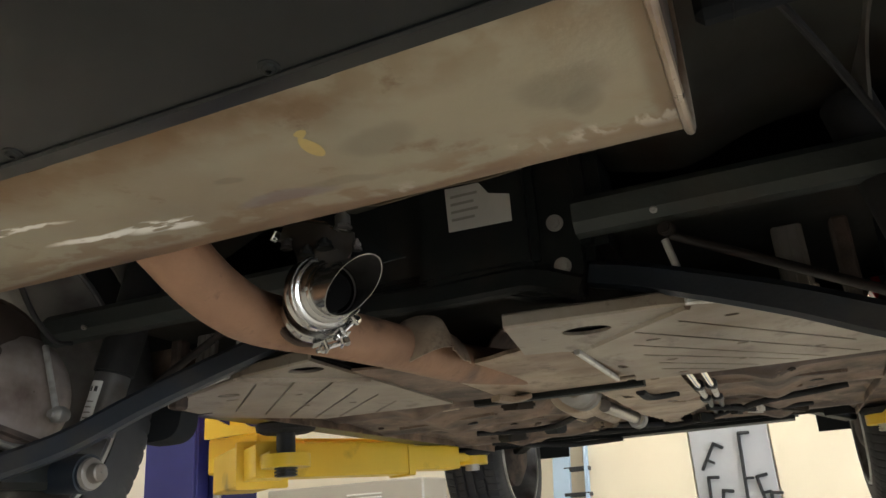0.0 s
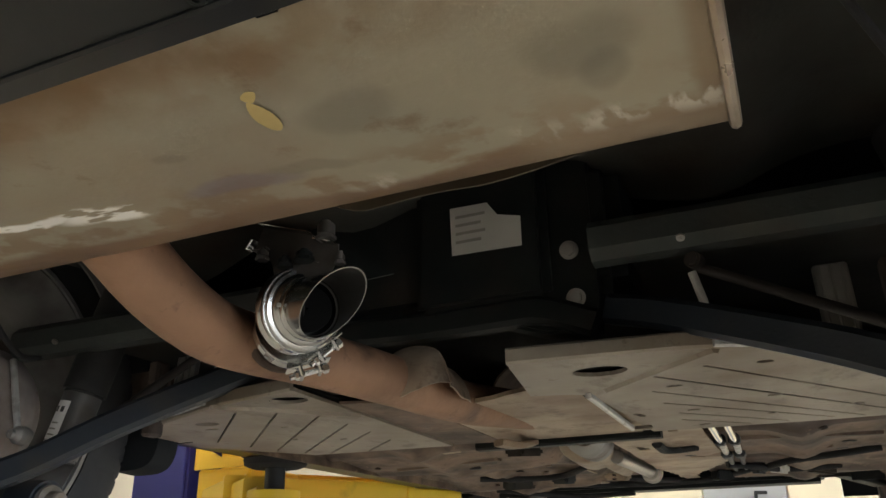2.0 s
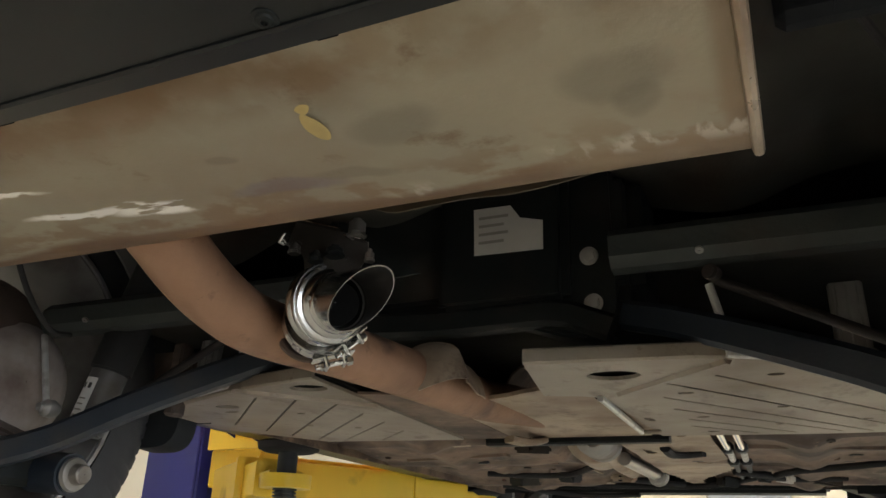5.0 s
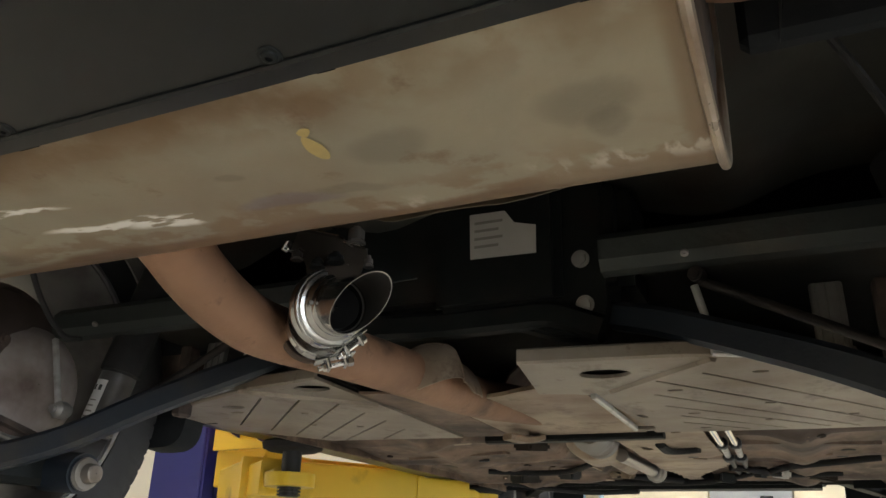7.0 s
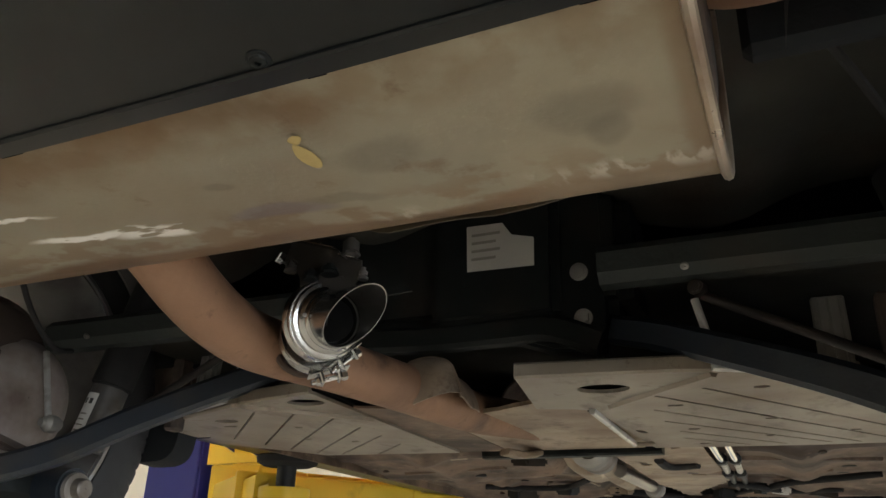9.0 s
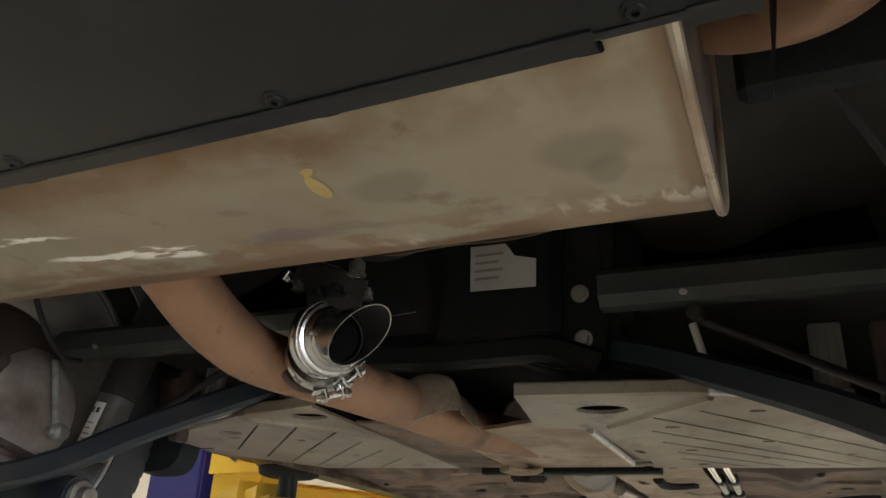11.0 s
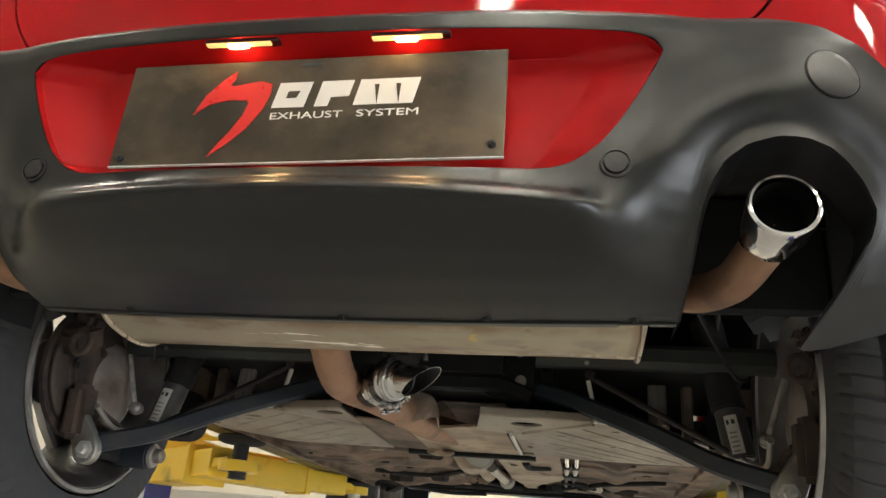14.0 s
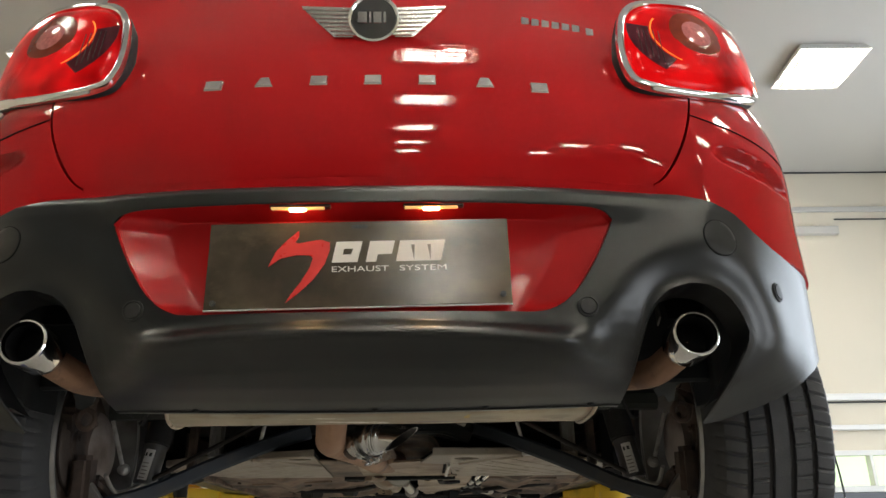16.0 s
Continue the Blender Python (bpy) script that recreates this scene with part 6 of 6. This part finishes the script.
# ---- wheels ----
def tyre_mesh():
    """Tread round the x axis: shoulders, four grooves, cut lateral sipes."""
    r = TR
    xs = [-0.105, -0.108, -0.104, -0.094, -0.080, -0.0615, -0.0612, -0.0515, -0.0512, -0.024, -0.0237, -0.0135, -0.0132, 0.0132, 0.0135, 0.0237, 0.024, 0.0512, 0.0515, 0.0612, 0.0615, 0.080, 0.094, 0.104, 0.108, 0.105]
    drop = [0.10, 0.06, 0.03, 0.012, 0.004, 0.0015, 0.010, 0.010, 0.0015, 0.0, 0.010, 0.010, 0.0, 0.0, 0.010, 0.010, 0.0, 0.0015, 0.010, 0.010, 0.0015, 0.004, 0.012, 0.03, 0.06, 0.10]
    bm = bmesh.new()
    xs = [x * 1.15 for x in xs]
    n = 432
    rings = []
    for i in range(n):
        row = []
        for j, (x, d) in enumerate(zip(xs, drop)):
            sk = x * 1.6 if abs(x) > 0.03 else x * 4
            cut = 0.0
            ph = (i + (2 if abs(x) < 0.02 else 0)) % 6
            if ph == 0 and 0.070 <= abs(x) <= 0.121 and d < 0.031:
                cut = 0.004
            if ph == 3 and 0.026 < abs(x) < 0.061 and d < 0.004:
                cut = 0.003
            a = 6.28318531 * i / n + sk * 0.35
            rr = r - d - cut
            row.append(bm.verts.new((x, rr * math.cos(a), rr * math.sin(a))))
        rings.append(row)
    for i in range(n):
        r0, r1 = rings[i], rings[(i + 1) % n]
        for j in range(len(xs) - 1):
            bm.faces.new((r0[j], r0[j + 1], r1[j + 1], r1[j]))
    return bm


whl = None
for k in (-1, 1):
    for y in (REAR_Y, FRONT_Y):
        e = new("wheel")
        e.parent = car
        e.location = (XC + k * 0.803, y, AXZ)
        e.rotation_euler = (0.3 if k > 0 else 0.09, 0, 0 if k > 0 else math.pi)
        tagged(e, "wheel with treaded tyre and grey alloy rim")
        if whl is None:
            ty = part("tyre", tyre_mesh(), TYRE, e, "black treaded tyre", smooth=30)
            rm = part("rim", lathe(bmesh.new(), (0, 0, 0), (1, 0, 0), [(h_ * 1.15, r_) for h_, r_ in [(-0.106, 0.232), (-0.106, 0.240), (-0.100, 0.243), (-0.094, 0.236), (-0.09, 0.222), (-0.05, 0.205), (0.05, 0.200), (0.09, 0.222), (0.10, 0.240), (0.105, 0.240), (0.105, 0.230), (0.085, 0.215), (0.05, 0.192), (-0.05, 0.197), (-0.088, 0.215)]], 64, closed=True), RIMD, e)
            lipr = part("rim_lip", lathe(bmesh.new(), (-0.1235, 0, 0), (1, 0, 0), [(-0.003, 0.236), (-0.003, 0.243), (0.004, 0.2455), (0.008, 0.241), (0.006, 0.235)], 64, closed=True), RIM, e)
            hubp = part("rim_hub", lathe(bmesh.new(), (0.02, 0, 0), (1, 0, 0), [(0, 0.001), (0, 0.07), (0.05, 0.07), (0.055, 0.001)], 32), RIM, e)
            spk = []
            for i in range(5):
                a = 6.28318 * i / 5
                spk.append(part("spoke", sweep(bmesh.new(), [(0.05, 0.05 * math.cos(a), 0.05 * math.sin(a)), (0.06, 0.13 * math.cos(a), 0.13 * math.sin(a)), (0.06, 0.21 * math.cos(a), 0.21 * math.sin(a))], rect(0.06, 0.03, 0.006), up=(1, 0, 0)), RIM, e))
            whl = [ty, rm, lipr, hubp] + spk
        else:
            for o in whl:
                c = new(o.name.split(".")[0], o.data)
                c.parent = e
                if "label" in o:
                    tagged(c, o["label"])

# ---- covers and floor ----
SHR = [(0.116, 0.836), (0.31, 0.856), (0.365, 0.874), (0.50, 0.945), (0.60, 1.10), (0.668, 1.455), (0.45, 1.458), (0.182, 1.438), (0.178, 1.37), (0.162, 1.065), (0.135, 1.045), (0.083, 1.030)]
SHL = [(-0.183, 0.840), (-0.316, 0.872), (-0.50, 0.955), (-0.61, 1.03), (-0.632, 1.20), (-0.500, 1.40), (-0.203, 1.422), (-0.190, 1.02)]
RBR = [(0.325, 0.955, 0.560, 1.30), (0.252, 0.975, 0.575, 1.42), (0.243, 1.08, 0.520, 1.435), (0.243, 1.173, 0.475, 1.430), (0.252, 1.267, 0.405, 1.432), (0.247, 1.335, 0.345, 1.430)]
RBL = [(-0.350, 0.94, -0.560, 1.16), (-0.297, 0.97, -0.545, 1.238), (-0.250, 1.015, -0.530, 1.305), (-0.254, 1.105, -0.505, 1.365), (-0.258, 1.19, -0.460, 1.392), (-0.27, 1.289, -0.375, 1.40)]
for pts, k, holes, ribs in ((SHR, 1, [(0.205, 0.925, 0.034, 0.026), (0.392, 0.965, 0.010, 0.007), (0.275, 1.055, 0.011, 0.006), (0.395, 1.185, 0.011, 0.006), (0.275, 1.25, 0.010, 0.006), (0.49, 1.02, 0.020, 0.014), (0.275, 1.40, 0.010, 0.006), (0.506, 1.312, 0.010, 0.006), (0.385, 1.34, 0.009, 0.005)], RBR),
                            (SHL, -1, [(-0.226, 0.896, 0.030, 0.022), (-0.449, 0.996, 0.022, 0.015), (-0.475, 1.040, 0.014, 0.006), (-0.36, 1.08, 0.008, 0.005), (-0.42, 1.20, 0.008, 0.005), (-0.34, 1.24, 0.008, 0.005)], RBL)):
    sh = part("underbody_cover", slab(bmesh.new(), pts, PANZ, PANZ + 0.005, holes=holes, slots=[(*r, 0.0027 if k > 0 else 0.0018) for r in ribs] + ([(0.188, 1.246, 0.194, 1.268, 0.006)] if k > 0 else [])), SHIELD, car, "pale grey ribbed underbody cover", smooth=30)
    part("cover_lip", sweep(bmesh.new(), [(p[0], p[1], PANZ + 0.009) for p in pts[:4]], rect(0.006, 0.020, 0.003)), SHIELD, sh)
    # Black sheet added behind the slots and holes, standing in for their shade
    part("slot_shade_sheet", slab(bmesh.new(), [(XC + (a - XC) * 0.99, 1.15 + (b - 1.15) * 0.97) for a, b in pts], PANZ + 0.009, PANZ + 0.013), SOOT_SHADE, sh)
    br = [(k * 0.19, 1.035, PANZ), (k * 0.29, 0.93, PANZ), (k * 0.345, 0.875, PANZ)]
    part("brace_rib", sweep(bmesh.new(), br, [(-0.006, 0.0), (-0.003, -0.005), (0.003, -0.005), (0.006, 0.0)]), SHIELD, sh)
    part("bright_edge", sweep(bmesh.new(), [(k * 0.345, 0.862, PANZ + 0.006), (k * 0.44, 0.908, PANZ + 0.006)], rect(0.008, 0.014, 0.002)), BRIGHT, sh)

# tunnel heat shields and brace
def shield_point(u, y):
    w = 0.055 - 0.06 * (y - 0.885)
    return Vector((-0.034 - 0.10 * (y - 0.885) + w * math.sin(u), y, 1.700 + 0.066 * math.cos(u) + 0.002 * math.sin(y * 70)))


part("tunnel_shield", sheet(shield_point, frange(-1.45, 1.38, 22), frange(0.905, 1.02, 10), 0.002), TANSH, car, "tan pressed tunnel heat shield")
# pressed end of the tunnel shield, outline and bulge shaped to fit the camera's view
LOBE = [(-0.088, 1.708), (-0.083, 1.730), (-0.074, 1.747), (-0.062, 1.760), (-0.049, 1.7655), (-0.028, 1.7675), (-0.008, 1.764), (0.003, 1.758), (0.009, 1.749), (0.016, 1.733), (0.021, 1.716)]
LOBE = [(v.x, v.z) for v in spline([(x, 0, z) for x, z in LOBE], 3)]
part("shield_end", sheet(lambda i, f: Vector((-0.035 + (LOBE[int(i)][0] + 0.035) * f, 0.893 - 0.034 * math.sqrt(max(0.0, 1 - f ** 2.4)), 1.695 + (LOBE[int(i)][1] - 1.695) * f)), list(range(len(LOBE))), frange(0.05, 1, 9), 0.002), TANSH, car, "pressed tan shield end beside the pipe", smooth=60)
part("shield_rim", sweep(bmesh.new(), [(x, 0.894, z) for x, z in LOBE], circle(0.0018, 6)), TANSH, car)
part("tunnel_plate", slab(bmesh.new(), [(-0.10, 1.09), (-0.045, 1.058), (-0.012, 1.056), (0.020, 1.045), (0.050, 1.026), (0.08, 1.012), (0.162, 1.034), (0.175, 1.40), (0.16, 1.455), (-0.12, 1.45)], PANZ + 0.004, PANZ + 0.010), TANSH, car, "tan plate under the tunnel")
part("tunnel_flange", slab(bmesh.new(), [(-0.186, 0.965), (-0.128, 0.985), (-0.098, 1.10), (-0.105, 1.44), (-0.198, 1.43)], PANZ + 0.003, PANZ + 0.007), PANS, car)
part("tunnel_bolt", bolt(bmesh.new(), (-0.020, 0.900, 1.742), (0.6, -0.8, -0.3), 0.006), RUST, car)
part("cross_brace", sweep(bmesh.new(), [(-0.17, 1.475, PANZ + 0.004), (0.19, 1.475, PANZ + 0.004)], rect(0.03, 0.022, 0.004)), SUBF, car, "black cross brace under the tunnel")
strip = part("brace_strip", sweep(bmesh.new(), [(0.1605, 1.046, PANZ - 0.003), (0.1585, 1.362, PANZ - 0.003)], rect(0.0085, 0.010, 0.002)), BRIGHT, car, "thin pale steel strip beside the cover")
part("strip_foot", box(bmesh.new(), (0.174, 1.368, PANZ - 0.003), (0.036, 0.014, 0.007), 0.002), SHIELD, strip)
# Black strip added along the steel, painting its shaded gap
part("strip_shadow_gap", box(bmesh.new(), (0.1505, 1.21, PANZ + 0.0035), (0.008, 0.31, 0.002)), SOOT_SHADE, strip)
part("pipe_bracket", sweep(bmesh.new(), spline([(-0.085, 1.36, PANZ - 0.01), (-0.06, 1.40, PANZ - 0.012), (-0.05, 1.45, PANZ)], 4), rect(0.03, 0.012, 0.003)), TANSH, car)


def pan_z(x, y):
    z = 1.755 + 0.012 * math.sin(y * 9) * ease(0.1, 0.25, abs(x - XC)) + 0.006 * noise.noise((x * 6, y * 6, 2))
    z += 0.10 * (1 - ease(0.09, 0.17, abs(x - XC - 0.01)))
    for yy in (1.70, 1.98, 2.26, 2.55):
        z -= 0.012 * math.exp(-((y - yy) / 0.03) ** 2)
    z -= 0.020 * math.exp(-((abs(x - XC) - 0.42) / 0.04) ** 2)
    return z


part("floor_pan", sheet(lambda x, y: Vector((XC + x, y, pan_z(XC + x, y))), frange(-0.66, 0.66, 66), frange(1.40, 3.0, 80), 0.004), PANS, car, "dusty brown floor pan with pressed ribs")

part("front_bulkhead", sheet(lambda x, z: Vector((XC + x, 3.0 + 0.05 * math.sin(x * 8), z)), frange(-0.70, 0.70, 16), frange(1.75, 2.2, 6), 0.004), UNDER, car)
part("middle_floor", slab(bmesh.new(), [(-0.66, 0.95), (0.68, 0.95), (0.68, 1.50), (-0.66, 1.50)], 1.86, 1.866), UNDER, car)
# front exhaust: pipe, flexible joint, catalyst
fp = part("front_pipe", sweep(bmesh.new(), spline([(0.0, 1.42, 1.762), (0.0, 1.62, 1.76), (-0.01, 1.80, 1.755), (-0.03, 2.05, 1.75), (-0.04, 2.30, 1.752)], 6), circle(0.027, 18)), TANSH, car, "dull front exhaust pipe")
part("flex_joint", lathe(bmesh.new(), (0.0, 1.66, 1.757), (-0.05, 1, 0), [(0, 0.028), (0.01, 0.045)] + [(0.015 + 0.0075 * i, 0.046 if i % 2 else 0.041) for i in range(16)] + [(0.14, 0.028)], 24), ALU, fp)
part("catalyst", lathe(bmesh.new(), (-0.045, 1.80, 1.782), (-0.08, 1, 0), [(0, 0.028), (0.05, 0.062), (0.06, 0.064), (0.22, 0.064), (0.23, 0.062), (0.28, 0.03)], 26), TANSH, fp)
part("support_tube", cyl(bmesh.new(), (0.012, 1.93, 1.736), (0.026, 2.30, 1.734), 0.0165, seg=18), TIPM, car)
for x in (0.276, 0.304):
    part("fuel_line", cyl(bmesh.new(), (x, 1.44, 1.727), (x - 0.006, 1.72, 1.729), 0.0075, seg=12), CHROME, car)
    part("line_clip", box(bmesh.new(), (x - 0.007, 1.73, 1.731), (0.024, 0.034, 0.022), 0.005), DARKST, car)
    part("fuel_line", cyl(bmesh.new(), (x - 0.007, 1.76, 1.730), (x - 0.014, 1.94, 1.732), 0.0075, seg=12), BRIGHT, car)
    part("line_clip", box(bmesh.new(), (x - 0.014, 1.97, 1.733), (0.026, 0.05, 0.026), 0.005), DARKST, car)
    part("line_run", sweep(bmesh.new(), spline([(x - 0.014, 1.95, 1.735), (x - 0.02, 2.15, 1.738), (x - 0.03, 2.4, 1.742), (x - 0.02, 2.75, 1.748)], 6), circle(0.007, 10)), DARKST, car)
for x, y, r_ in ((0.30, 1.62, 0.016), (0.46, 1.70, 0.014), (0.52, 1.95, 0.018), (-0.30, 1.60, 0.016), (-0.48, 1.75, 0.016), (-0.36, 2.05, 0.014), (0.36, 2.2, 0.016), (-0.52, 2.3, 0.016)):
    part("drain_plug", lathe(bmesh.new(), (x, y, pan_z(x, y) + 0.004), (0, 0, -1), [(0, r_), (0.007, r_ * 0.95), (0.008, r_ * 0.6), (0.005, r_ * 0.55), (0.005, 0.001)], 20), UNDER, car)
for x0, y0, x1, y1 in ((0.28, 1.52, 0.60, 1.60), (-0.25, 1.52, -0.58, 1.58), (0.30, 1.80, 0.58, 1.86), (-0.26, 1.85, -0.56, 1.90), (0.32, 2.08, 0.60, 2.10), (-0.22, 2.16, -0.5, 2.14)):
    part("pressed_rib", sweep(bmesh.new(), [(x0, y0, pan_z(x0, y0) - 0.002), (x1, y1, pan_z(x1, y1) - 0.002)], [(-0.016, 0.004), (-0.008, -0.008), (0.008, -0.008), (0.016, 0.004)]), PANS, car)
bm = sheet(lambda x, y: Vector((x - 0.03 * ease(2.0, 2.6, y), y, 1.7335 + 0.004 * noise.noise((x * 16, y * 8, 4)) + 0.008 * ease(1.9, 2.5, y))), frange(0.062, 0.252, 22), frange(1.505, 2.62, 60), 0.002,
           lambda x, y: math.hypot(x - 0.098, (y - 1.79) / 2.2) < 0.013 or (abs(x - 0.19) < 0.018 and abs(y - 1.995) < 0.012) or math.hypot(x - 0.20, y - 1.56) < 0.010 or x - 0.252 > -0.10 * ease(2.1, 2.6, y) + 0.002 or x < 0.062 + 0.05 * ease(2.2, 2.6, y))
part("tunnel_cover_sheet", bm, TANSH, car, "tan crumpled heat shield sheet under the tunnel")
part("rubber_hanger", sweep(bmesh.new(), spline([(0.145, 1.70, 1.728), (0.150, 1.77, 1.724), (0.175, 1.80, 1.726), (0.215, 1.79, 1.728)], 6), rect(0.022, 0.014, 0.005)), RUBBER, car)
part("rubber_hanger", sweep(bmesh.new(), spline([(-0.085, 1.56, 1.738), (-0.06, 1.60, 1.734), (-0.02, 1.62, 1.738)], 6), rect(0.018, 0.014, 0.005)), RUBBER, car)
part("pipe_clamp", lathe(bmesh.new(), (0.026, 2.29, 1.734), (0.05, 1, 0), [(0, 0.017), (0.002, 0.024), (0.03, 0.025), (0.034, 0.030), (0.040, 0.030), (0.044, 0.018)], 20), ALU, car)
for pts in ([(-0.40, 2.55, 1.742), (-0.20, 2.62, 1.735), (0.0, 2.63, 1.730), (0.16, 2.58, 1.731), (0.30, 2.40, 1.738)], [(0.34, 2.34, 1.735), (0.40, 2.22, 1.734), (0.50, 2.18, 1.738), (0.60, 2.16, 1.745)],
            [(0.24, 2.24, 1.735), (0.31, 2.30, 1.731), (0.38, 2.44, 1.734), (0.52, 2.50, 1.742)], [(-0.12, 2.15, 1.742), (-0.22, 2.30, 1.738), (-0.34, 2.36, 1.740), (-0.50, 2.34, 1.745)],
            [(-0.10, 2.40, 1.735), (-0.02, 2.50, 1.733), (0.09, 2.66, 1.736)], [(-0.55, 2.62, 1.735), (-0.30, 2.74, 1.712), (-0.10, 2.72, 1.712)]):
    part("hose", sweep(bmesh.new(), spline(pts, 6), circle(0.0085, 10)), RUBBER, car)
for x, y, z, w, d_, h, m_ in ((0.36, 2.42, 1.735, 0.05, 0.035, 0.025, BRIGHT), (0.31, 2.36, 1.733, 0.03, 0.05, 0.03, DARKST), (-0.24, 2.36, 1.735, 0.06, 0.05, 0.03, DARKST), (-0.09, 2.42, 1.737, 0.07, 0.05, 0.02, TANSH),
                              (0.46, 2.52, 1.742, 0.09, 0.06, 0.035, UNDER), (-0.42, 2.46, 1.74, 0.08, 0.07, 0.04, UNDER), (-0.16, 1.74, 1.738, 0.05, 0.09, 0.02, UNDER), (0.20, 2.52, 1.735, 0.05, 0.09, 0.03, SUBF)):
    part("mounting_bracket", box(bmesh.new(), (x, y, z), (w, d_, h), 0.006, Euler((0.1, 0.08, x * 1.7)).to_matrix(), 2), m_, car)
lay = random.Random(11)
for i in range(46):
    side = -1 if i % 2 else 1
    x, y = XC + side * lay.choice((lay.uniform(0.13, 0.24), lay.uniform(0.28, 0.62), lay.uniform(0.28, 0.62))), lay.uniform(1.50, 2.70)
    z = pan_z(x, y)
    kind_ = i % 5
    if kind_ == 0:
        part("pan_bolt", bolt(bmesh.new(), (x, y, z), (0, 0, -1), 0.008), RUST, car)
    elif kind_ == 1:
        part("pan_grommet", lathe(bmesh.new(), (x, y, z + 0.003), (0, 0, -1), [(0, 0.014), (0.006, 0.013), (0.007, 0.009), (0.003, 0.008), (0.003, 0.001)], 18), SOOT_SHADE, car)
    elif kind_ == 2:
        part("pan_clip", box(bmesh.new(), (x, y, z - 0.003), (0.018, 0.03, 0.012), 0.003, Euler((0, 0, lay.uniform(0, 3))).to_matrix()), CLADX, car)
    elif kind_ == 3:
        part("pan_tab", box(bmesh.new(), (x, y, z - 0.004), (0.05, 0.018, 0.003), 0.001, Euler((0.2, lay.uniform(-0.3, 0.3), lay.uniform(0, 3))).to_matrix()), TANSH, car)
    else:
        part("pressed_rib", sweep(bmesh.new(), [(x, y, z - 0.001), (x + side * 0.05, y + 0.14, pan_z(x + side * 0.05, y + 0.14) - 0.001)], [(-0.012, 0.004), (-0.006, -0.007), (0.006, -0.007), (0.012, 0.004)]), PANS, car)
part("steering_rack", cyl(bmesh.new(), (-0.5, 2.98, 1.78), (0.52, 2.98, 1.78), 0.022, seg=14), SUBF, car)
fs = part("front_subframe", box(bmesh.new(), (XC, 2.78, 1.745), (0.95, 0.12, 0.05), 0.012, None, 2), SUBF, car, "black front subframe")
for k in (-1, 1):
    part("front_arm", sweep(bmesh.new(), spline([(XC + k * 0.34, 2.80, 1.80), (XC + k * 0.50, 3.0, 1.775), (XC + k * 0.66, 3.25, 1.745)], 5), rect(0.05, 0.024, 0.006)), SUBF, car)
    part("front_hub", lathe(bmesh.new(), (XC + k * 0.68, FRONT_Y, AXZ), (k, 0, 0), [(0, 0.001), (0, 0.09), (0.03, 0.14), (0.05, 0.14), (0.05, 0.001)], 30), RUST, car)
    part("front_liner", sheet(lambda a, x, k=k: Vector((XC + k * x, FRONT_Y + 0.40 * math.cos(a), AXZ + 0.03 + 0.40 * math.sin(a))), frange(-0.1, math.pi + 0.1, 24), frange(0.56, 0.875, 6), 0.004), LINER, car)
part("engine_undertray", slab(bmesh.new(), [(-0.55, 2.9), (0.57, 2.9), (0.57, 3.8), (-0.55, 3.8)], 1.850, 1.857), PANS, car)
